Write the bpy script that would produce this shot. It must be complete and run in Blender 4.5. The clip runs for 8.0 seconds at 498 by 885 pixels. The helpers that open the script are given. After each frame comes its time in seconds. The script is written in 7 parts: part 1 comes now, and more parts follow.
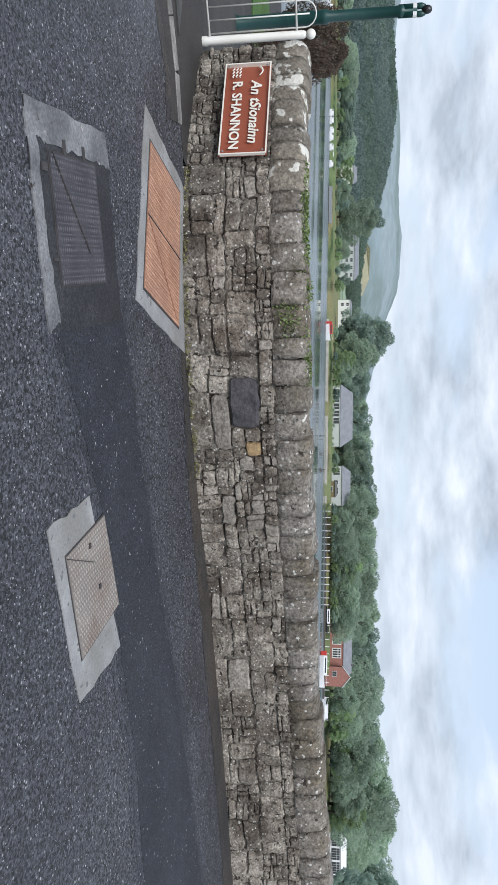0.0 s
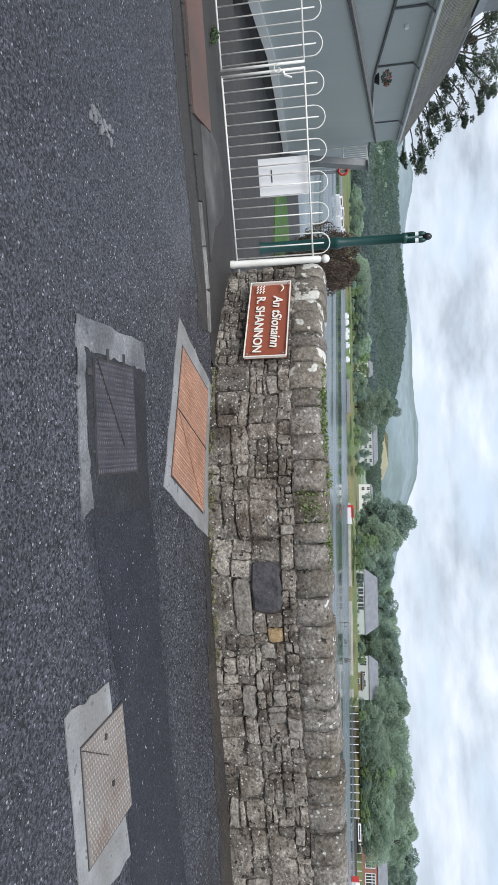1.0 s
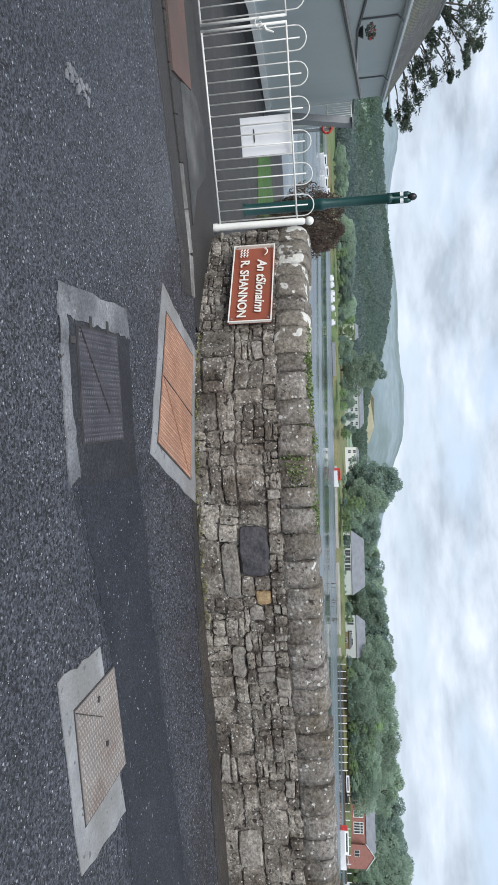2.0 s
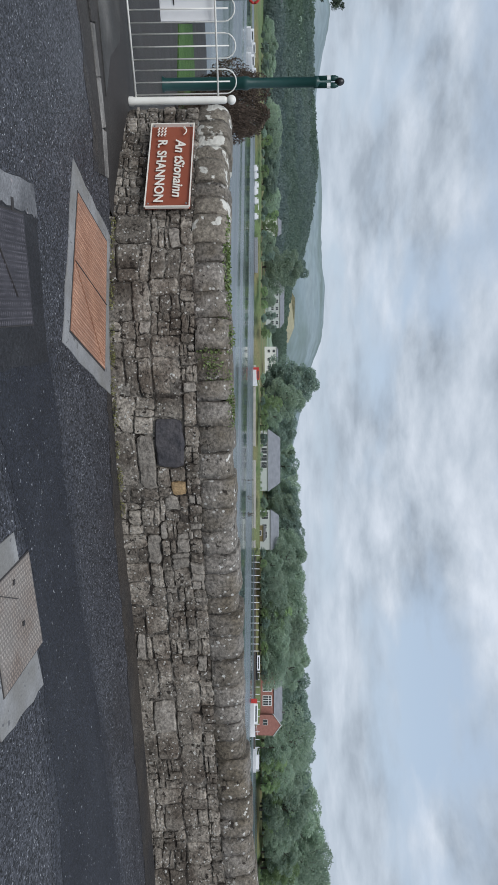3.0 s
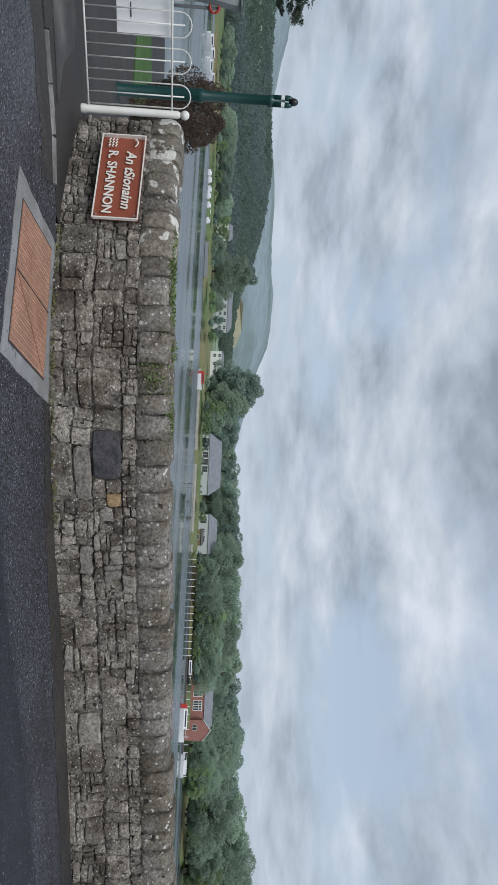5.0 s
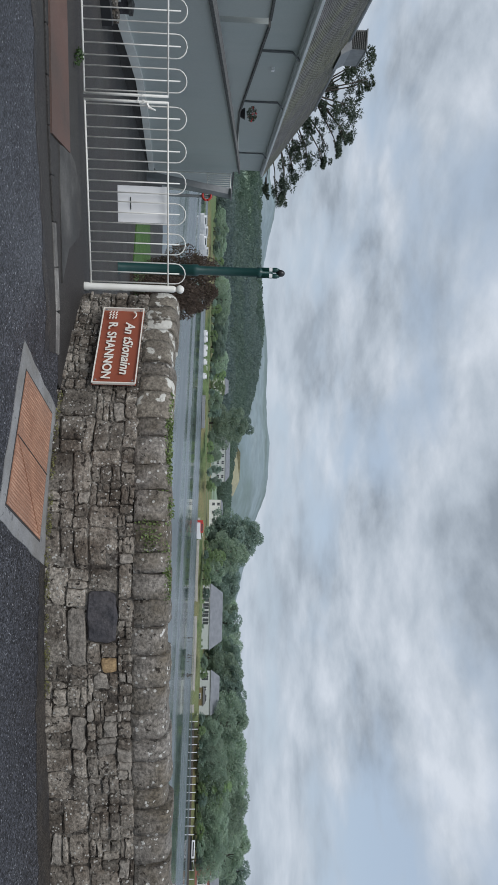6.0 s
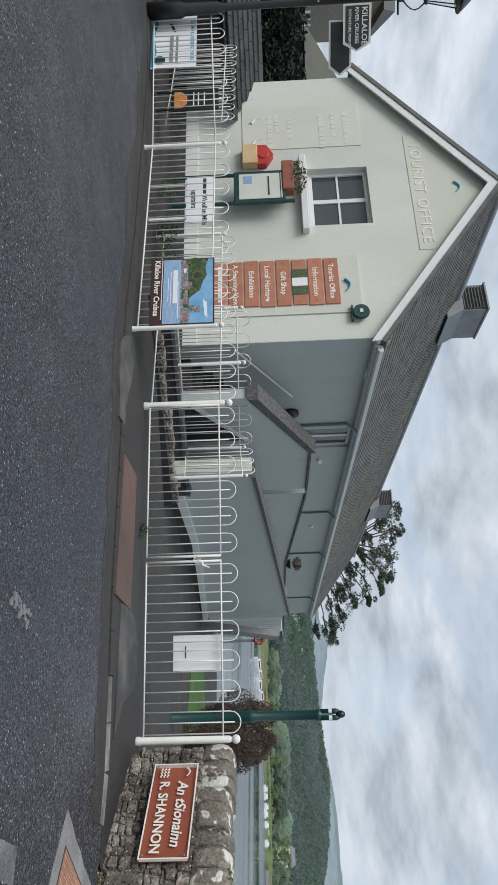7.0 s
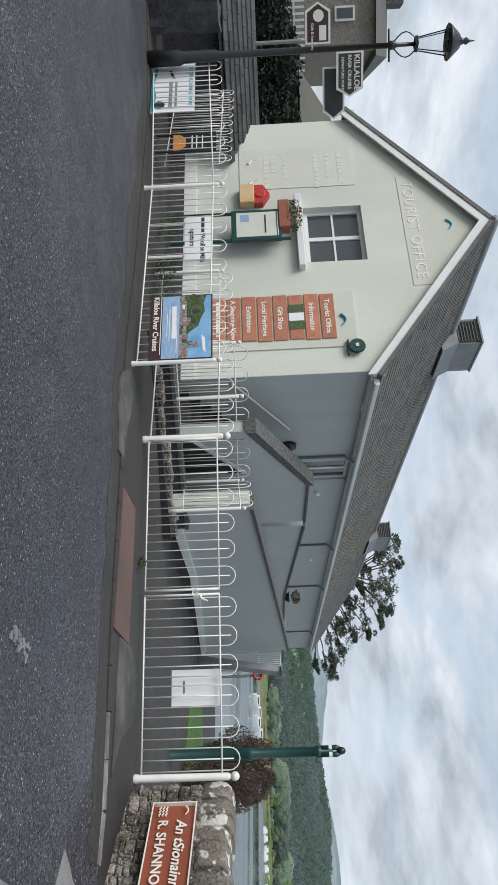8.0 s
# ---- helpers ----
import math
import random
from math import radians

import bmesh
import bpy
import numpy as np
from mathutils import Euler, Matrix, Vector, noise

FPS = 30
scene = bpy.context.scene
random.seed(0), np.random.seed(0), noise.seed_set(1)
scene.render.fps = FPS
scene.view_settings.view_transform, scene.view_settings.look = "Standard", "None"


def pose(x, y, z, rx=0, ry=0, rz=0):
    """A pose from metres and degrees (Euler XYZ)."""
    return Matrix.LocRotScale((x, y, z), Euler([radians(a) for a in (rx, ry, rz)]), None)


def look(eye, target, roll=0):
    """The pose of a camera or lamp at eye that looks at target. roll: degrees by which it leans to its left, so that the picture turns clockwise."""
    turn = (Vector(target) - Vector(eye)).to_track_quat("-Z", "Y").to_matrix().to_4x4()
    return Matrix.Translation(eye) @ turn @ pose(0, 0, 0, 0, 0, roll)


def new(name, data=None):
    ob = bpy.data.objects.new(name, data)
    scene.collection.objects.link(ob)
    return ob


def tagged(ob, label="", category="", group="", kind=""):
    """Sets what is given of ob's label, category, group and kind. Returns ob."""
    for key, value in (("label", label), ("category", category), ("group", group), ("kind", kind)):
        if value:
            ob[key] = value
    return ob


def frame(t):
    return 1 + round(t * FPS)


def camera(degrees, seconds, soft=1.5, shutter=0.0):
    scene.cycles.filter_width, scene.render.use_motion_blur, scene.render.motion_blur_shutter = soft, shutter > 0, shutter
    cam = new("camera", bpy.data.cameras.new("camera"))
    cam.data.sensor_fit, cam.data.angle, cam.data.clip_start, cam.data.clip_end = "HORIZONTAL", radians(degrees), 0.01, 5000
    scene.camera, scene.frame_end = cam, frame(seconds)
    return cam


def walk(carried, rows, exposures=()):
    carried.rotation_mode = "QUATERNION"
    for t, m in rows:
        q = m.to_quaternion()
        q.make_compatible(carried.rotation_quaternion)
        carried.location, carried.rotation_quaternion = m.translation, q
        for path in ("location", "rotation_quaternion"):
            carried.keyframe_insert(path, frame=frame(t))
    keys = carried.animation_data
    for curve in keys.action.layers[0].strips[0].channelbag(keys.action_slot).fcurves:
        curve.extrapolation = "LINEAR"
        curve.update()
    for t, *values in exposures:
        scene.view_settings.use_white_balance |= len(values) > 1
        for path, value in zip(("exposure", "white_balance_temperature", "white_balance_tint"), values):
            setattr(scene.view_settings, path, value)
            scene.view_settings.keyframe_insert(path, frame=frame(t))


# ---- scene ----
cam = camera(40.7, 8.0)
PATH = [
    (0, (0.421, 0.244, 1.615), (0.023, 2.184, 1.337), 90.8),
    (0.5, (0.441, 0.146, 1.615), (-0.416, 1.915, 1.243), 88.9),
    (1, (0.461, 0.088, 1.638), (-0.443, 1.839, 1.298), 88.7),
    (1.2, (0.434, 0.087, 1.647), (-0.468, 1.843, 1.326), 88.4),
    (2.3, (0.474, 0.066, 1.644), (-0.27, 1.899, 1.353), 88.1),
    (2.5, (0.485, 0.071, 1.655), (-0.202, 1.931, 1.394), 88.0),
    (3, (0.522, 0.052, 1.677), (-0.011, 1.978, 1.61), 90.1),
    (3.5, (0.535, 0.041, 1.643), (0.14, 1.991, 1.438), 91.2),
    (4, (0.511, 0.025, 1.643), (0.092, 1.964, 1.39), 91.2),
    (4.5, (0.507, -0.004, 1.674), (0.246, 1.973, 1.525), 92.7),
    (4.7, (0.478, -0.019, 1.711), (0.119, 1.948, 1.674), 92.7),
    (5.8, (0.33, -0.109, 1.725), (-0.538, 1.689, 1.84), 91.2),
    (6, (0.353, -0.079, 1.736), (-0.6, 1.677, 1.828), 91.5),
    (6.4, (0.331, -0.06, 1.73), (-1.048, 1.389, 1.699), 89.1),
    (6.5, (0.327, -0.065, 1.729), (-1.15, 1.283, 1.697), 88.5),
    (7, (0.35, -0.077, 1.731), (-1.461, 0.77, 1.672), 87.8),
    (7.5, (0.355, -0.079, 1.731), (-1.544, 0.549, 1.686), 89.4),
    (8, (0.419, -0.115, 1.733), (-1.431, 0.644, 1.684), 87.5),
]
walk(cam, [(t, look(eye, target, roll)) for t, eye, target, roll in PATH],
     [(0.0, 0.38, 6150, 12), (0.5, 0.42, 6200, 12), (1.2, 0.45, 6200, 12), (2.5, 0.3, 6100, 11), (3.0, -0.06, 6100, 11), (3.5, 0.1, 6100, 11), (4.0, 0.17, 6100, 11), (4.5, -0.02, 6100, 11), (6.0, -0.17, 6150, 11), (6.5, 0.1, 6250, 11), (7.0, 0.1, 6300, 11), (7.5, 0.22, 6350, 11), (8.0, 0.22, 6350, 11)])

# ---- light ----
world = bpy.data.worlds.new("world")
scene.world = world
world.use_nodes = True
wn, wl = world.node_tree.nodes, world.node_tree.links
wn.clear()


def wnode(kind, **kw):
    n = wn.new(kind)
    for k, v in kw.items():
        n.inputs[k].default_value = v
    return n


sky = wn.new("ShaderNodeTexSky")
sky.sky_type = "NISHITA"
sky.sun_disc = False
sky.sun_elevation, sky.sun_rotation = radians(44), radians(170)
sky_gain = wn.new("ShaderNodeVectorMath")
sky_gain.operation = "SCALE"
sky_gain.inputs["Scale"].default_value = 0.12
wl.new(sky.outputs[0], sky_gain.inputs[0])
wco = wn.new("ShaderNodeTexCoord")
wsep = wn.new("ShaderNodeSeparateXYZ")
wl.new(wco.outputs["Generated"], wsep.inputs[0])


def wmath(op, a, b):
    n = wn.new("ShaderNodeMath")
    n.operation = op
    for i, v in enumerate((a, b)):
        if isinstance(v, (int, float)):
            n.inputs[i].default_value = v
        else:
            wl.new(v, n.inputs[i])
    return n.outputs[0]


# the cloud layer is a level sheet: its pattern draws together towards the horizon
lift = wmath("ADD", wmath("MAXIMUM", wsep.outputs[2], 0.0), 0.20)
wmap = wn.new("ShaderNodeCombineXYZ")
wl.new(wmath("ADD", wmath("DIVIDE", wsep.outputs[0], lift), 1.7), wmap.inputs[0])
wl.new(wmath("ADD", wmath("DIVIDE", wsep.outputs[1], lift), 0.4), wmap.inputs[1])
cover = wnode("ShaderNodeTexNoise", Scale=1.25, Detail=12.0, Roughness=0.54, Distortion=0.10)
wl.new(wmap.outputs[0], cover.inputs["Vector"])
cover_ramp = wn.new("ShaderNodeValToRGB")
cover_ramp.color_ramp.elements[0].position, cover_ramp.color_ramp.elements[1].position = 0.36, 0.52
wl.new(cover.outputs[0], cover_ramp.inputs[0])
shade = wnode("ShaderNodeTexNoise", Scale=2.0, Detail=12.0, Roughness=0.57, Distortion=0.12)
wl.new(wmap.outputs[0], shade.inputs["Vector"])
shade_ramp = wn.new("ShaderNodeValToRGB")
el = shade_ramp.color_ramp.elements
el[0].position, el[0].color = 0.36, (0.33, 0.375, 0.42, 1)
el[1].position, el[1].color = 0.66, (0.76, 0.80, 0.84, 1)
mid_tone = el.new(0.50)
mid_tone.color = (0.53, 0.585, 0.635, 1)
wl.new(shade.outputs[0], shade_ramp.inputs[0])
blue = wn.new("ShaderNodeMixRGB")
blue.inputs[0].default_value = 0.8
blue.inputs[2].default_value = (0.53, 0.615, 0.70, 1)
wl.new(sky_gain.outputs[0], blue.inputs[1])
clouds = wn.new("ShaderNodeMixRGB")
wl.new(cover_ramp.outputs[0], clouds.inputs[0])
wl.new(blue.outputs[0], clouds.inputs[1])
wl.new(shade_ramp.outputs[0], clouds.inputs[2])
hazy = wn.new("ShaderNodeMixRGB")
hazy.inputs[2].default_value = (0.58, 0.645, 0.70, 1)
near_horizon = wn.new("ShaderNodeMapRange")
near_horizon.inputs["From Min"].default_value, near_horizon.inputs["From Max"].default_value = 0.0, 0.20
near_horizon.inputs["To Min"].default_value, near_horizon.inputs["To Max"].default_value = 0.75, 0.0
wl.new(wsep.outputs[2], near_horizon.inputs["Value"])
wl.new(near_horizon.outputs[0], hazy.inputs[0])
wl.new(clouds.outputs[0], hazy.inputs[1])
wbg = wnode("ShaderNodeBackground", Strength=1.0)
wl.new(hazy.outputs[0], wbg.inputs[0])
wout = wn.new("ShaderNodeOutputWorld")
wl.new(wbg.outputs[0], wout.inputs[0])

sun = new("sun", bpy.data.lights.new("sun", "SUN"))
sun.data.energy, sun.data.angle, sun.data.color = 2.3, radians(32), (1.0, 0.96, 0.9)
sun.matrix_world = look((2, -11.5, 12), (0, 0, 0))


# ---- materials ----
def mat(name, c1, c2, scale=3.0, rough=0.8, bump=0.0, bscale=60.0, metal=0.0, rand=0.0, fine=0.0, island=0.0,
        spots=None, spot_scale=9.0, spot_at=0.66, rough2=None, stretch=(1, 1, 1), big=None, trans=0.0, rscale=0.9, lumps=0.0, chips=None, pits=None, freckles=None):
    """Two tones by noise at one scale, fine grain, random per piece, spots of a third tone, and a bump."""
    m = bpy.data.materials.new(name)
    m.use_nodes = True
    nt, ln = m.node_tree.nodes, m.node_tree.links
    b = nt["Principled BSDF"]
    b.inputs["Roughness"].default_value, b.inputs["Metallic"].default_value = rough, metal
    geo = nt.new("ShaderNodeNewGeometry")
    mp = nt.new("ShaderNodeMapping")
    mp.inputs["Scale"].default_value = stretch
    ln.new(geo.outputs["Position"], mp.inputs[0])

    def noise_at(s, det=4.0, ro=0.6):
        n = nt.new("ShaderNodeTexNoise")
        n.inputs["Scale"].default_value, n.inputs["Detail"].default_value, n.inputs["Roughness"].default_value = s, det, ro
        ln.new(mp.outputs[0], n.inputs["Vector"])
        return n

    def ramp(src, a, z):
        r = nt.new("ShaderNodeMapRange")
        r.inputs["From Min"].default_value, r.inputs["From Max"].default_value = a, z
        ln.new(src, r.inputs["Value"])
        return r.outputs[0]

    def mix(f, a, c, mode="MIX"):
        x = nt.new("ShaderNodeMixRGB")
        x.blend_type = mode
        for i, v in enumerate((f, a, c)):
            if isinstance(v, (int, float)):
                x.inputs[i].default_value = v
            elif isinstance(v, tuple):
                x.inputs[i].default_value = (*v, 1)
            else:
                ln.new(v, x.inputs[i])
        return x.outputs[0]

    base_noise = noise_at(scale)
    col = mix(ramp(base_noise.outputs[0], 0.33, 0.67), tuple(c1), tuple(c2))
    if big:
        col = mix(ramp(noise_at(big[1], 3.0).outputs[0], 0.42, 0.62), col, tuple(big[0]))
    if rand or island:
        src = nt.new("ShaderNodeObjectInfo").outputs["Random"] if rand else geo.outputs["Random Per Island"]
        k = rand or island
        hv = nt.new("ShaderNodeHueSaturation")
        r = nt.new("ShaderNodeMapRange")
        r.inputs["To Min"].default_value, r.inputs["To Max"].default_value = 1 - k, 1 + k
        ln.new(src, r.inputs["Value"])
        ln.new(r.outputs[0], hv.inputs["Value"])
        ln.new(col, hv.inputs["Color"])
        col = hv.outputs[0]
    if fine:
        f = noise_at(bscale, 2.0)
        g = nt.new("ShaderNodeMapRange")
        g.inputs["From Min"].default_value, g.inputs["From Max"].default_value = 0.3, 0.7
        g.inputs["To Min"].default_value, g.inputs["To Max"].default_value = 1 - fine, 1 + fine
        ln.new(f.outputs[0], g.inputs["Value"])
        hv = nt.new("ShaderNodeHueSaturation")
        ln.new(g.outputs[0], hv.inputs["Value"])
        ln.new(col, hv.inputs["Color"])
        col = hv.outputs[0]
    if chips:
        vo = nt.new("ShaderNodeTexVoronoi")
        vo.inputs["Scale"].default_value = chips[0]
        ln.new(mp.outputs[0], vo.inputs["Vector"])
        sep = nt.new("ShaderNodeSeparateColor")
        ln.new(vo.outputs["Color"], sep.inputs[0])
        cr = nt.new("ShaderNodeMapRange")
        cr.inputs["To Min"].default_value, cr.inputs["To Max"].default_value = chips[1], chips[2]
        ln.new(sep.outputs[0], cr.inputs["Value"])
        hv = nt.new("ShaderNodeHueSaturation")
        ln.new(cr.outputs[0], hv.inputs["Value"])
        ln.new(col, hv.inputs["Color"])
        col = hv.outputs[0]
    if spots:
        sp = noise_at(spot_scale, 3.0, 0.5)
        col = mix(ramp(sp.outputs[0], spot_at, spot_at + 0.03), col, tuple(spots))
    if freckles:
        fk = nt.new("ShaderNodeTexVoronoi")
        fk.inputs["Scale"].default_value = freckles[1]
        ln.new(mp.outputs[0], fk.inputs["Vector"])
        pick = nt.new("ShaderNodeSeparateColor")
        ln.new(fk.outputs["Color"], pick.inputs[0])
        some = ramp(pick.outputs[1], freckles[2], freckles[2] + 0.08)
        near = nt.new("ShaderNodeMapRange")
        near.inputs["From Min"].default_value, near.inputs["From Max"].default_value = 0.42, 0.30
        ln.new(fk.outputs["Distance"], near.inputs["Value"])
        both = nt.new("ShaderNodeMath")
        both.operation = "MULTIPLY"
        ln.new(some, both.inputs[0])
        ln.new(near.outputs[0], both.inputs[1])
        col = mix(both.outputs[0], col, tuple(freckles[0]))
    if pits:
        col = mix(ramp(noise_at(pits[0], 4.0, 0.6).outputs[0], pits[1], pits[1] + 0.05), col, (0.030, 0.024, 0.019))
    ln.new(col, b.inputs["Base Color"])
    if rough2 is not None:
        rr = nt.new("ShaderNodeMapRange")
        rr.inputs["From Min"].default_value, rr.inputs["From Max"].default_value = 0.35, 0.65
        rr.inputs["To Min"].default_value, rr.inputs["To Max"].default_value = rough, rough2
        ln.new(noise_at(rscale, 3.0).outputs[0], rr.inputs["Value"])
        ln.new(rr.outputs[0], b.inputs["Roughness"])
    if bump:
        bp = nt.new("ShaderNodeBump")
        bp.inputs["Strength"].default_value, bp.inputs["Distance"].default_value = 1.0, bump
        ln.new(noise_at(bscale, 3.0).outputs[0], bp.inputs["Height"])
        if lumps:
            b2 = nt.new("ShaderNodeBump")
            b2.inputs["Strength"].default_value, b2.inputs["Distance"].default_value = 1.0, lumps
            ln.new(noise_at(bscale * 0.28, 3.0).outputs[0], b2.inputs["Height"])
            ln.new(b2.outputs[0], bp.inputs["Normal"])
        ln.new(bp.outputs[0], b.inputs["Normal"])
    if trans:
        tr = nt.new("ShaderNodeBsdfTranslucent")
        ln.new(col, tr.inputs["Color"])
        mx = nt.new("ShaderNodeMixShader")
        mx.inputs[0].default_value = trans
        ln.new(b.outputs[0], mx.inputs[1])
        ln.new(tr.outputs[0], mx.inputs[2])
        ln.new(mx.outputs[0], nt["Material Output"].inputs["Surface"])
    return m


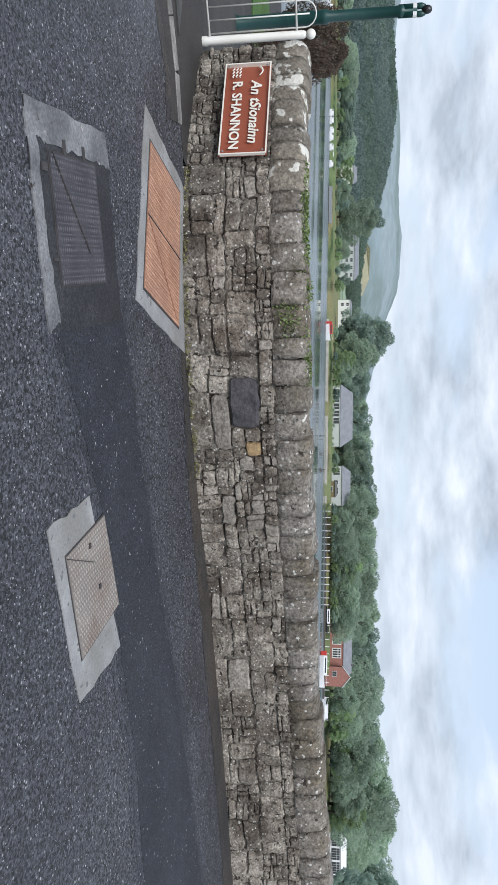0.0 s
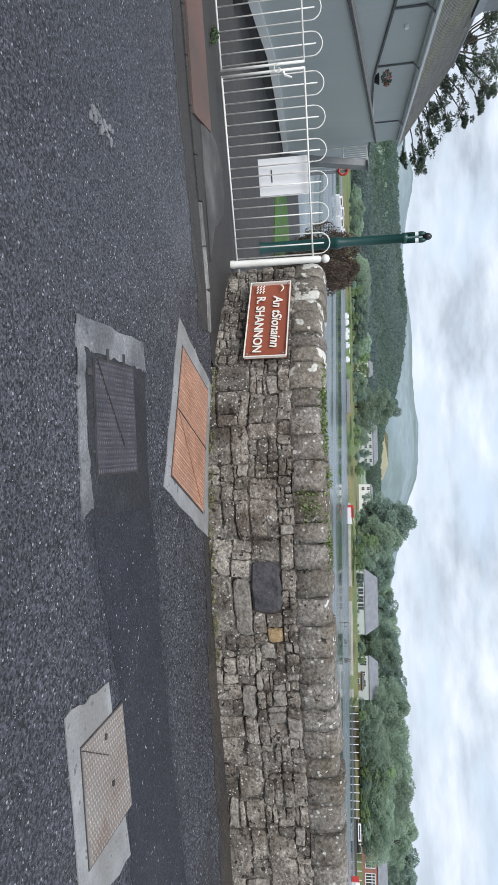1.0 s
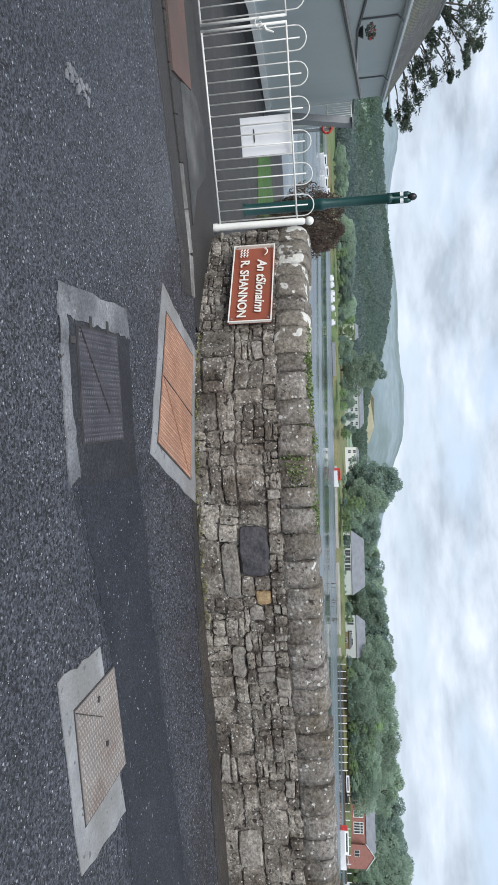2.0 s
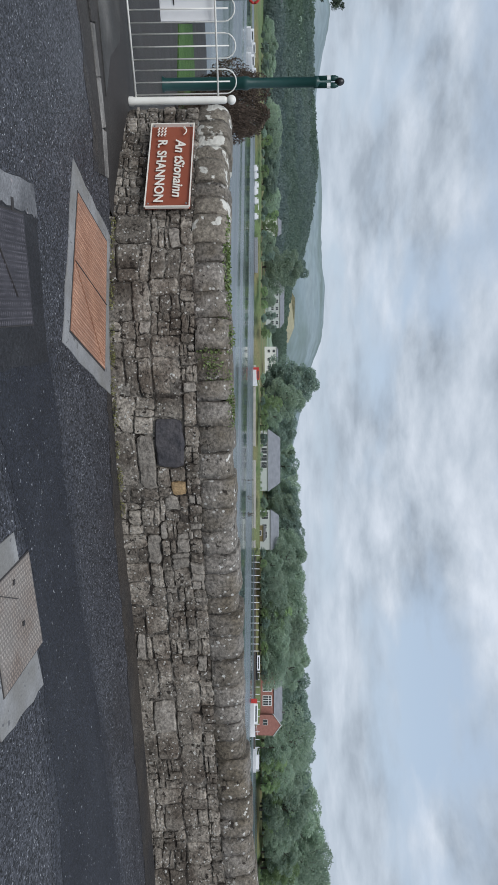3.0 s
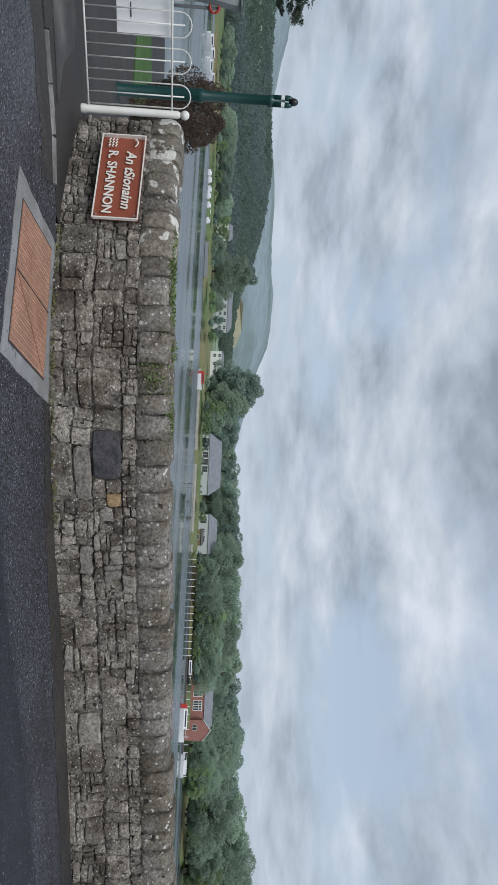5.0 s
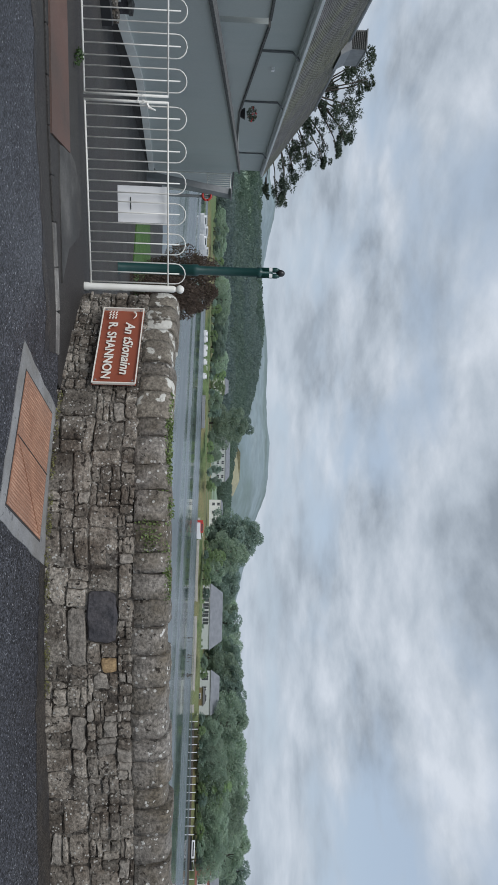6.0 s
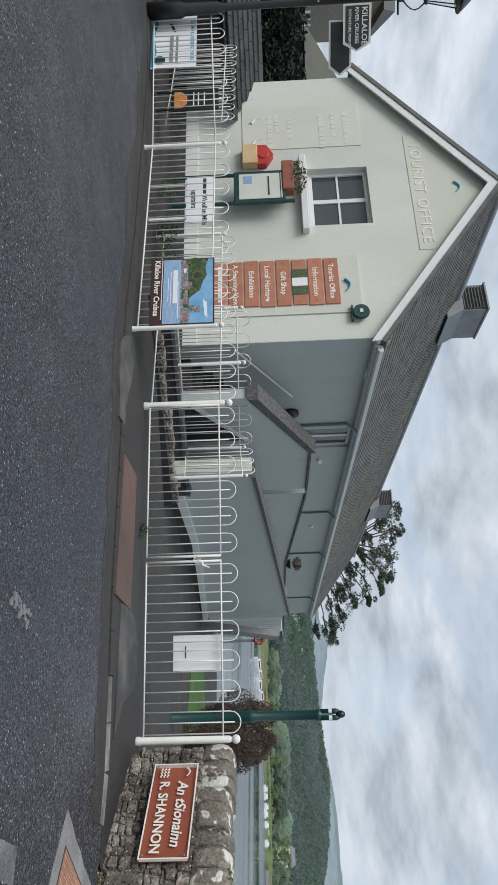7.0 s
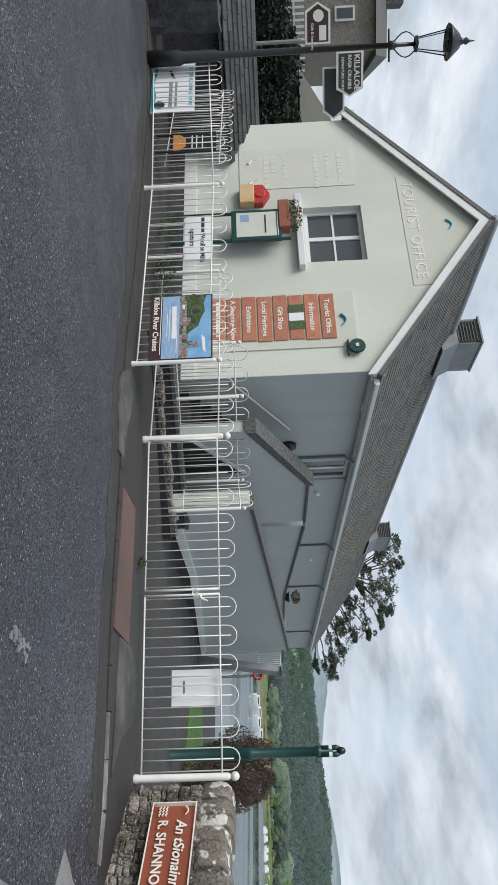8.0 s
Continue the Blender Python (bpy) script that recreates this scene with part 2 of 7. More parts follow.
M = {
    "asphalt": mat("asphalt", (0.0198, 0.0203, 0.0248), (0.0428, 0.0438, 0.0505), 1.1, 0.42, 0.012, 50, fine=0.75, spots=(0.50, 0.51, 0.54), spot_scale=60, spot_at=0.69, rough2=0.66, big=((0.024, 0.025, 0.031), 0.28), lumps=0.008, chips=(74.0, 0.04, 2.7), freckles=((0.30, 0.31, 0.33), 46.0, 0.90)),
    "trench": mat("trench", (0.009, 0.010, 0.016), (0.018, 0.020, 0.028), 2.0, 0.5, 0.006, 60, fine=0.6, spots=(0.36, 0.37, 0.40), spot_scale=38, spot_at=0.685, rough2=0.68, chips=(85.0, 0.35, 1.65)),
    "fringe_outer": mat("fringe_outer", (0.021, 0.022, 0.029), (0.042, 0.044, 0.053), 1.1, 0.42, 0.012, 50, fine=0.7, spots=(0.42, 0.43, 0.46), spot_scale=46, spot_at=0.68, rough2=0.62, lumps=0.007, chips=(60.0, 0.15, 2.1)),
    "fringe_inner": mat("fringe_inner", (0.015, 0.016, 0.022), (0.030, 0.032, 0.040), 1.4, 0.45, 0.009, 54, fine=0.65, spots=(0.40, 0.41, 0.44), spot_scale=42, spot_at=0.68, rough2=0.64, lumps=0.004, chips=(70.0, 0.25, 1.9)),
    "footway": mat("footway", (0.021, 0.0185, 0.018), (0.042, 0.037, 0.0355), 0.9, 0.72, 0.004, 80, fine=0.4, rough2=0.9, big=((0.038, 0.036, 0.033), 0.7), chips=(90.0, 0.6, 1.4)),
    "gutter": mat("gutter", (0.032, 0.027, 0.023), (0.054, 0.046, 0.039), 3.0, 0.7, 0.006, 60, fine=0.6, big=((0.028, 0.027, 0.029), 1.2), chips=(80.0, 0.4, 1.6)),
    "apron": mat("apron", (0.045, 0.043, 0.040), (0.13, 0.125, 0.117), 2.2, 0.8, 0.004, 60, fine=0.3, big=((0.035, 0.033, 0.031), 1.2), rough2=0.6),
    "kerb": mat("kerb", (0.15, 0.143, 0.134), (0.27, 0.26, 0.245), 6, 0.85, 0.002, 70, rand=0.2, fine=0.3, big=((0.10, 0.095, 0.09), 2.5)),
    "red_slab": mat("red_slab", (0.105, 0.060, 0.047), (0.16, 0.092, 0.074), 2.2, 0.8, 0.003, 80, fine=0.25, big=((0.085, 0.058, 0.048), 1.1)),
    "concrete": mat("concrete", (0.215, 0.215, 0.22), (0.305, 0.305, 0.305), 4, 0.85, 0.002, 60, fine=0.12, spots=(0.13, 0.13, 0.135), spot_scale=16, spot_at=0.65, big=((0.20, 0.195, 0.185), 1.9), pits=(22, 0.70)),
    "dark_concrete": mat("dark_concrete", (0.13, 0.131, 0.138), (0.24, 0.242, 0.25), 2.6, 0.55, 0.004, 50, fine=0.3, big=((0.085, 0.086, 0.092), 1.6), rough2=0.85, spots=(0.34, 0.30, 0.30), spot_scale=12, spot_at=0.69, pits=(14, 0.66)),
    "wet_asphalt": mat("wet_asphalt", (0.011, 0.011, 0.013), (0.030, 0.030, 0.034), 2.4, 0.45, 0.005, 55, fine=0.5, big=((0.012, 0.012, 0.015), 1.5), rough2=0.7, chips=(85.0, 0.4, 1.6)),
    "cast_iron": mat("cast_iron", (0.062, 0.058, 0.068), (0.125, 0.117, 0.130), 7, 0.45, 0.001, 80, metal=0.4, fine=0.2),
    "rusty_iron": mat("rusty_iron", (0.38, 0.215, 0.145), (0.47, 0.285, 0.20), 5, 0.8, 0.001, 80, metal=0.05, fine=0.2, big=((0.31, 0.195, 0.145), 2.2), spots=(0.20, 0.13, 0.10), spot_scale=9, spot_at=0.70),
    "pale_iron": mat("pale_iron", (0.27, 0.245, 0.225), (0.36, 0.33, 0.30), 5, 0.65, 0.001, 80, metal=0.2, fine=0.15, big=((0.24, 0.19, 0.16), 2.5)),
    "groove": mat("groove", (0.03, 0.028, 0.028), (0.05, 0.045, 0.045), 5, 0.8),
    "stone": mat("stone", (0.150, 0.132, 0.111), (0.325, 0.293, 0.250), 7, 0.92, 0.018, 36, freckles=((0.44, 0.43, 0.40), 36.0, 0.80), rand=0.30, fine=0.5, spots=(0.50, 0.49, 0.46), spot_scale=17, spot_at=0.69, big=((0.095, 0.078, 0.062), 2.4), lumps=0.03, pits=(15, 0.595)),
    "far_stone": mat("far_stone", (0.150, 0.132, 0.111), (0.325, 0.293, 0.250), 7, 0.92, 0.018, 36, freckles=((0.44, 0.43, 0.40), 36.0, 0.80), island=0.30, fine=0.5, spots=(0.50, 0.49, 0.46), spot_scale=17, spot_at=0.69, big=((0.095, 0.078, 0.062), 2.4), lumps=0.03, pits=(15, 0.595)),
    "black_stone": mat("black_stone", (0.036, 0.036, 0.043), (0.075, 0.070, 0.075), 6, 0.85, 0.008, 34, fine=0.3, spots=(0.25, 0.24, 0.23), spot_scale=15, spot_at=0.72, lumps=0.02),
    "ochre_stone": mat("ochre_stone", (0.21, 0.14, 0.075), (0.42, 0.30, 0.16), 7, 0.9, 0.008, 34, fine=0.3, lumps=0.02),
    "street_stone": mat("street_stone", (0.055, 0.050, 0.042), (0.12, 0.108, 0.09), 6, 0.92, 0.014, 34, rand=0.3, fine=0.4, spots=(0.07, 0.085, 0.035), spot_scale=6, spot_at=0.58, lumps=0.02),
    "pale_stone": mat("pale_stone", (0.18, 0.16, 0.138), (0.285, 0.262, 0.23), 12, 0.92, 0.014, 34, rand=0.2, fine=0.4, lumps=0.02),
    "coping": mat("coping", (0.140, 0.127, 0.112), (0.245, 0.225, 0.200), 8, 0.93, 0.016, 30, rand=0.13, fine=0.5, spots=(0.56, 0.55, 0.52), spot_scale=11, spot_at=0.67, big=((0.125, 0.106, 0.080), 1.8), lumps=0.026, pits=(12, 0.625), freckles=((0.50, 0.49, 0.46), 24.0, 0.86)),
    "lichen_coping": mat("lichen_coping", (0.14, 0.122, 0.10), (0.24, 0.215, 0.175), 7, 0.93, 0.014, 34, rand=0.2, fine=0.4, spots=(0.60, 0.59, 0.54), spot_scale=5.5, spot_at=0.57, lumps=0.03),
    "mortar": mat("mortar", (0.105, 0.092, 0.077), (0.36, 0.335, 0.295), 5, 0.95, 0.02, 28, fine=0.5, big=((0.045, 0.037, 0.031), 2.4), lumps=0.03, pits=(12, 0.52), freckles=((0.5, 0.48, 0.44), 30.0, 0.85)),
    "white_paint": mat("white_paint", (0.70, 0.69, 0.64), (0.77, 0.765, 0.72), 5, 0.45, 0.0006, 60, spots=(0.5, 0.45, 0.38), spot_scale=14, spot_at=0.74),
    "white_board": mat("white_board", (0.76, 0.77, 0.78), (0.80, 0.80, 0.81), 2, 0.5),
    "black_paint": mat("black_paint", (0.012, 0.013, 0.015), (0.02, 0.021, 0.023), 4, 0.35),
    "green_paint": mat("green_paint", (0.008, 0.045, 0.042), (0.014, 0.06, 0.056), 3, 0.38, 0.0005, 50),
    "sign_brown": mat("sign_brown", (0.265, 0.070, 0.038), (0.30, 0.083, 0.046), 3, 0.5),
    "dark_brown": mat("dark_brown", (0.045, 0.017, 0.017), (0.055, 0.02, 0.02), 3, 0.5),
    "orange_board": mat("orange_board", (0.40, 0.150, 0.085), (0.48, 0.20, 0.12), 6, 0.6, 0.0008, 60, rand=0.1),
    "lettering": mat("lettering", (0.78, 0.75, 0.67), (0.83, 0.80, 0.73), 3, 0.5),
    "lettering_dark": mat("lettering_dark", (0.03, 0.03, 0.032), (0.05, 0.05, 0.05), 3, 0.6),
    "cream_render": mat("cream_render", (0.585, 0.605, 0.54), (0.645, 0.665, 0.60), 0.7, 0.9, 0.003, 80, fine=0.05, big=((0.56, 0.575, 0.52), 0.5), stretch=(1, 1, 0.35)),
    "panel_render": mat("panel_render", (0.56, 0.565, 0.49), (0.61, 0.615, 0.535), 1.2, 0.9, 0.001, 80),
    "relief": mat("relief", (0.60, 0.61, 0.54), (0.65, 0.66, 0.59), 2, 0.8),
    "grey_render": mat("grey_render", (0.40, 0.435, 0.425), (0.46, 0.49, 0.475), 0.8, 0.9, 0.002, 70, fine=0.05, big=((0.42, 0.445, 0.43), 0.4), stretch=(1, 1, 0.3)),
    "pale_render": mat("pale_render", (0.62, 0.63, 0.60), (0.70, 0.71, 0.68), 1.5, 0.85, 0.001, 70),
    "slate": mat("slate", (0.085, 0.082, 0.080), (0.125, 0.12, 0.115), 3, 0.75, 0.003, 60, island=0.25, fine=0.2, big=((0.115, 0.115, 0.078), 0.3)),
    "capping": mat("capping", (0.055, 0.055, 0.055), (0.13, 0.13, 0.125), 18, 0.9, 0.006, 30, fine=0.3),
    "lead": mat("lead", (0.20, 0.21, 0.22), (0.27, 0.28, 0.29), 3, 0.6, 0.001, 50),
    "frame_paint": mat("frame_paint", (0.66, 0.67, 0.67), (0.72, 0.73, 0.73), 3, 0.5),
    # near-black in place of shade: unlit room, stair void, sunken area
    "shade_black": mat("shade_black", (0.02, 0.021, 0.023), (0.035, 0.035, 0.037), 2, 0.9),
    "grass": mat("grass", (0.040, 0.10, 0.018), (0.075, 0.155, 0.032), 2.5, 0.9, 0.03, 30, fine=0.4),
    "far_grass": mat("far_grass", (0.085, 0.135, 0.045), (0.13, 0.18, 0.065), 0.05, 0.9, 0.1, 2, fine=0.3, big=((0.20, 0.17, 0.08), 0.03)),
    "leaf": mat("leaf", (0.050, 0.092, 0.032), (0.095, 0.145, 0.055), 0.5, 0.7, island=0.35, trans=0.4),
    "leaf_bright": mat("leaf_bright", (0.075, 0.135, 0.035), (0.12, 0.185, 0.055), 0.5, 0.7, island=0.35, trans=0.4),
    "leaf_dark": mat("leaf_dark", (0.062, 0.088, 0.062), (0.098, 0.125, 0.085), 0.5, 0.75, island=0.35, trans=0.4),
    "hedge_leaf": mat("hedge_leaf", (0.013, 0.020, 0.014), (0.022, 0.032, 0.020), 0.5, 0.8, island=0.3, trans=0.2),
    "leaf_red": mat("leaf_red", (0.095, 0.070, 0.056), (0.140, 0.104, 0.080), 2, 0.8, island=0.35, trans=0.4),
    "ivy": mat("ivy", (0.09, 0.14, 0.035), (0.18, 0.235, 0.085), 4, 0.55, island=0.35),
    "moss": mat("moss", (0.11, 0.115, 0.035), (0.20, 0.19, 0.075), 9, 0.9, island=0.35),
    # far leaf and woods colours are lifted pale: distance haze put in the colour
    "hazed_leaf": mat("hazed_leaf", (0.308, 0.406, 0.320), (0.429, 0.526, 0.399), 0.3, 0.8, rand=0.24, trans=0.6),
    "hazed_leaf_dark": mat("hazed_leaf_dark", (0.254, 0.345, 0.308), (0.363, 0.454, 0.374), 0.3, 0.8, rand=0.24, trans=0.6),
    "hazed_leaf_bright": mat("hazed_leaf_bright", (0.288, 0.401, 0.209), (0.390, 0.497, 0.277), 0.3, 0.8, rand=0.24, trans=0.6),
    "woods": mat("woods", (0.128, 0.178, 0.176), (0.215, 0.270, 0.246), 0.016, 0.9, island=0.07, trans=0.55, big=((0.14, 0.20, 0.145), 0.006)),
    "dark_slate": mat("dark_slate", (0.030, 0.030, 0.032), (0.060, 0.058, 0.058), 4, 0.7, 0.004, 60, island=0.35, fine=0.2),
    # darker copies of the cover irons: darkness between tread lugs put in the colour
    "rust_base": mat("rust_base", (0.24, 0.115, 0.07), (0.33, 0.17, 0.105), 5, 0.85, fine=0.25),
    "pale_base": mat("pale_base", (0.17, 0.152, 0.138), (0.24, 0.215, 0.195), 5, 0.8, fine=0.2, big=((0.14, 0.115, 0.10), 2.5)),
    "iron_base": mat("iron_base", (0.026, 0.024, 0.029), (0.050, 0.046, 0.054), 5, 0.6, fine=0.2),
    "bark": mat("bark", (0.06, 0.05, 0.042), (0.11, 0.095, 0.08), 6, 0.95, 0.01, 20),
    "water": mat("water", (0.070, 0.095, 0.110), (0.100, 0.125, 0.138), 0.03, 0.03, 0.008, 0.3, rough2=0.40, stretch=(0.04, 1.0, 1), rscale=0.045),
    # both hill colours carry distance haze, paler and bluer than the land itself
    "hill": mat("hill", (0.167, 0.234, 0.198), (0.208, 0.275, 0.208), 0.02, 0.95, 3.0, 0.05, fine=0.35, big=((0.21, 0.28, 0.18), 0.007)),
    "hazed_hill": mat("hazed_hill", (0.201, 0.260, 0.286), (0.242, 0.297, 0.314), 0.004, 1.0, 4.0, 0.02, fine=0.1, big=((0.16, 0.21, 0.205), 0.0035)),
    "brick": mat("brick", (0.27, 0.12, 0.10), (0.34, 0.16, 0.13), 1.5, 0.85, fine=0.15),
    "grey_roof": mat("grey_roof", (0.16, 0.17, 0.19), (0.22, 0.23, 0.25), 0.6, 0.7, fine=0.1),
    "red_paint": mat("red_paint", (0.42, 0.03, 0.025), (0.50, 0.045, 0.035), 3, 0.45),
    "yellow_paint": mat("yellow_paint", (0.58, 0.40, 0.20), (0.66, 0.48, 0.27), 3, 0.5),
    "blue_print": mat("blue_print", (0.11, 0.32, 0.56), (0.26, 0.47, 0.68), 4, 0.35),
    "water_print": mat("water_print", (0.22, 0.36, 0.55), (0.36, 0.48, 0.64), 9, 0.35, stretch=(1, 1, 6)),
    "tree_print": mat("tree_print", (0.018, 0.04, 0.014), (0.13, 0.18, 0.08), 34, 0.35),
    "town_print": mat("town_print", (0.05, 0.05, 0.055), (0.42, 0.42, 0.42), 34, 0.35),
    "teal_print": mat("teal_print", (0.03, 0.28, 0.40), (0.05, 0.34, 0.46), 4, 0.4),
    "orange_print": mat("orange_print", (0.62, 0.18, 0.03), (0.75, 0.36, 0.10), 20, 0.4),
    "terracotta": mat("terracotta", (0.26, 0.09, 0.06), (0.32, 0.12, 0.08), 8, 0.85),
    "flower": mat("flower", (0.70, 0.30, 0.36), (0.80, 0.62, 0.62), 30, 0.7),
    "flower_red": mat("flower_red", (0.50, 0.03, 0.04), (0.60, 0.06, 0.06), 30, 0.7),
    "brown_field": mat("brown_field", (0.16, 0.13, 0.07), (0.24, 0.19, 0.10), 0.15, 0.95, fine=0.2),
    "ripe_field": mat("ripe_field", (0.27, 0.26, 0.17), (0.36, 0.33, 0.21), 0.01, 0.95, fine=0.15, bscale=0.2),
    "sand": mat("sand", (0.24, 0.23, 0.20), (0.34, 0.32, 0.28), 0.6, 0.95, fine=0.2),
}


def glass_material():
    m = bpy.data.materials.new("window_glass")
    m.use_nodes = True
    b = m.node_tree.nodes["Principled BSDF"]
    b.inputs["Base Color"].default_value = (0.06, 0.066, 0.07, 1)
    b.inputs["Roughness"].default_value = 0.05
    b.inputs["IOR"].default_value = 1.5
    return m


M["glass"] = glass_material()


def clear_glass():
    m = bpy.data.materials.new("clear_glass")
    m.use_nodes = True
    b = m.node_tree.nodes["Principled BSDF"]
    b.inputs["Base Color"].default_value = (0.86, 0.88, 0.89, 1)
    b.inputs["Roughness"].default_value = 0.02
    b.inputs["Transmission Weight"].default_value = 1.0
    b.inputs["IOR"].default_value = 1.12
    return m


M["clear_glass"] = clear_glass()


# ---- makers ----
def finish(name, me, material, parent=None, label="", smooth=False):
    if material is not None and not me.materials:
        me.materials.append(M[material])
    if smooth:
        me.polygons.foreach_set("use_smooth", [True] * len(me.polygons))
    ob = new(name, me)
    if parent is not None:
        ob.parent = parent
    if label:
        tagged(ob, label)
    return ob


def part(name, bm, material, parent=None, label="", smooth=False):
    me = bpy.data.meshes.new(name)
    bm.to_mesh(me)
    bm.free()
    return finish(name, me, material, parent, label, smooth)


def thing(name, m, label, category, group=""):
    ob = new(name)
    ob.empty_display_size = 0.2
    ob.matrix_world = m
    return tagged(ob, label, category, group)


def boxes(*specs, bevel=0.0):
    """A bmesh of boxes, each (x0, y0, z0, x1, y1, z1)."""
    bm = bmesh.new()
    for x0, y0, z0, x1, y1, z1 in specs:
        m = Matrix.Translation(((x0 + x1) / 2, (y0 + y1) / 2, (z0 + z1) / 2)) @ Matrix.Diagonal((x1 - x0, y1 - y0, z1 - z0, 1))
        bmesh.ops.create_cube(bm, size=1, matrix=m)
    if bevel:
        bmesh.ops.bevel(bm, geom=bm.edges[:], offset=bevel, segments=1, affect="EDGES")
    return bm


def prism(points, z0, z1):
    """A bmesh of an upright prism over points (x, y), or (x, y, dz)."""
    bm = bmesh.new()
    lo = [bm.verts.new((p[0], p[1], z0 + (p[2] if len(p) > 2 else 0))) for p in points]
    hi = [bm.verts.new((p[0], p[1], z1 + (p[2] if len(p) > 2 else 0))) for p in points]
    n = len(points)
    bm.faces.new(hi)
    bm.faces.new(lo[::-1])
    for i in range(n):
        bm.faces.new((lo[i], lo[(i + 1) % n], hi[(i + 1) % n], hi[i]))
    bmesh.ops.recalc_face_normals(bm, faces=bm.faces[:])
    return bm


def slab(points, depth, axis):
    """A bmesh of a flat shape in space, thickened by depth along axis."""
    bm = bmesh.new()
    a = [bm.verts.new(p) for p in points]
    b = [bm.verts.new(Vector(p) + Vector(axis) * depth) for p in points]
    n = len(points)
    bm.faces.new(a)
    bm.faces.new(b[::-1])
    for i in range(n):
        bm.faces.new((a[i], b[i], b[(i + 1) % n], a[(i + 1) % n]))
    bmesh.ops.recalc_face_normals(bm, faces=bm.faces[:])
    return bm


def tube(points, r, segs=8, r_end=None, bm=None, caps=True):
    """A bmesh of a round bar along points."""
    bm = bm or bmesh.new()
    pts = [Vector(p) for p in points]
    rings = []
    for i, p in enumerate(pts):
        d = (pts[min(i + 1, len(pts) - 1)] - pts[max(i - 1, 0)]).normalized()
        side = d.cross(Vector((0, 0, 1)))
        if side.length < 0.05:
            side = d.cross(Vector((0, 1, 0)))
        side.normalize()
        up = side.cross(d)
        k = r if r_end is None else r + (r_end - r) * i / (len(pts) - 1)
        rings.append([bm.verts.new(p + (side * math.cos(a) + up * math.sin(a)) * k) for a in (2 * math.pi * j / segs for j in range(segs))])
    for a, b in zip(rings, rings[1:]):
        for j in range(segs):
            bm.faces.new((a[j], a[(j + 1) % segs], b[(j + 1) % segs], b[j]))
    if caps:
        bm.faces.new(rings[0][::-1])
        bm.faces.new(rings[-1])
    return bm


def lathe(profile, segs=16, bm=None, at=(0, 0, 0)):
    """A bmesh turned about z from (radius, z) pairs."""
    bm = bm or bmesh.new()
    rings = [[bm.verts.new((at[0] + r * math.cos(2 * math.pi * j / segs), at[1] + r * math.sin(2 * math.pi * j / segs), at[2] + z)) for j in range(segs)] for r, z in profile]
    for a, b in zip(rings, rings[1:]):
        for j in range(segs):
            bm.faces.new((a[j], a[(j + 1) % segs], b[(j + 1) % segs], b[j]))
    bm.faces.new(rings[0][::-1])
    bm.faces.new(rings[-1])
    return bm


def ball(r, at=(0, 0, 0), segs=12):
    bm = bmesh.new()
    bmesh.ops.create_uvsphere(bm, u_segments=segs, v_segments=segs * 2 // 3, radius=r, matrix=Matrix.Translation(at))
    return bm


def lettering(name, text, size, m, material, parent, align="LEFT", depth=0.002, spacing=1.0, label="", bold=0.02, slant=0.0):
    """Words as a mesh, lying in the local x-z plane and facing local -y."""
    cu = bpy.data.curves.new(name, "FONT")
    cu.body, cu.size, cu.align_x, cu.extrude, cu.space_character = text, size, align, depth, spacing
    cu.resolution_u, cu.shear = 3, slant
    cu.offset = size * bold
    tmp = new("tmp", cu)
    me = bpy.data.meshes.new_from_object(tmp.evaluated_get(bpy.context.evaluated_depsgraph_get()))
    bpy.data.objects.remove(tmp)
    me.transform(m @ pose(0, 0, 0, 90, 0, 0))
    me.materials.clear()
    return finish(name, me, material, parent, label)


def frame_axes(origin, along, z=0.0):
    """A pose at origin whose x axis runs along a level direction."""
    return pose(origin[0], origin[1], z, 0, 0, math.degrees(math.atan2(along[1], along[0])))


# ---- ground ----
WALL = [(-5.30, 6.42, 0.0), (-4.3, 6.20, 0.01), (-3.3, 6.08, 0.03), (-2.45, 6.17, 0.06), (-1.75, 6.37, 0.08), (-1.1, 6.75, 0.09), (-0.3, 7.22, 0.11),
        (0.7, 7.92, 0.14), (2.0, 8.6, 0.20), (3.1, 9.02, 0.27), (4.5, 9.5, 0.36), (7.0, 10.3, 0.5), (12.0, 11.9, 0.75), (22.0, 15.0, 1.2)]


def rise(x):
    """How much higher the road is at the wall's foot, along the wall."""
    return float(np.interp(x, [w[0] for w in WALL], [w[2] for w in WALL]))


def road_z(x, y):
    return rise(x) * min(1.0, max(0.0, (y - 3.0) / 4.5)) + 0.0


KERB = [(-3.81, 5.76), (-4.19, 5.54), (-4.72, 5.02), (-5.40, 4.30), (-6.02, 3.75), (-6.70, 3.16), (-7.40, 2.42), (-7.90, 1.92), (-9.0, 1.26), (-10.55, 0.10), (-11.94, -0.96), (-12.75, -1.95), (-13.7, -3.9), (-16.0, -9.0), (-22.0, -24.0)]


def beyond_kerb(x, y):
    """Distance on the far side of the kerb line."""
    best = -99.0
    p = Vector((x, y))
    near = 1e9
    for a, b in zip(KERB, KERB[1:]):
        a, b = Vector(a), Vector(b)
        d = b - a
        k = min(1, max(0, (p - a).dot(d) / d.dot(d)))
        q = a + d * k
        if (p - q).length < near:
            near = (p - q).length
            side = d.x * (p - a).y - d.y * (p - a).x
            best = near if side < 0 else -near
    return best


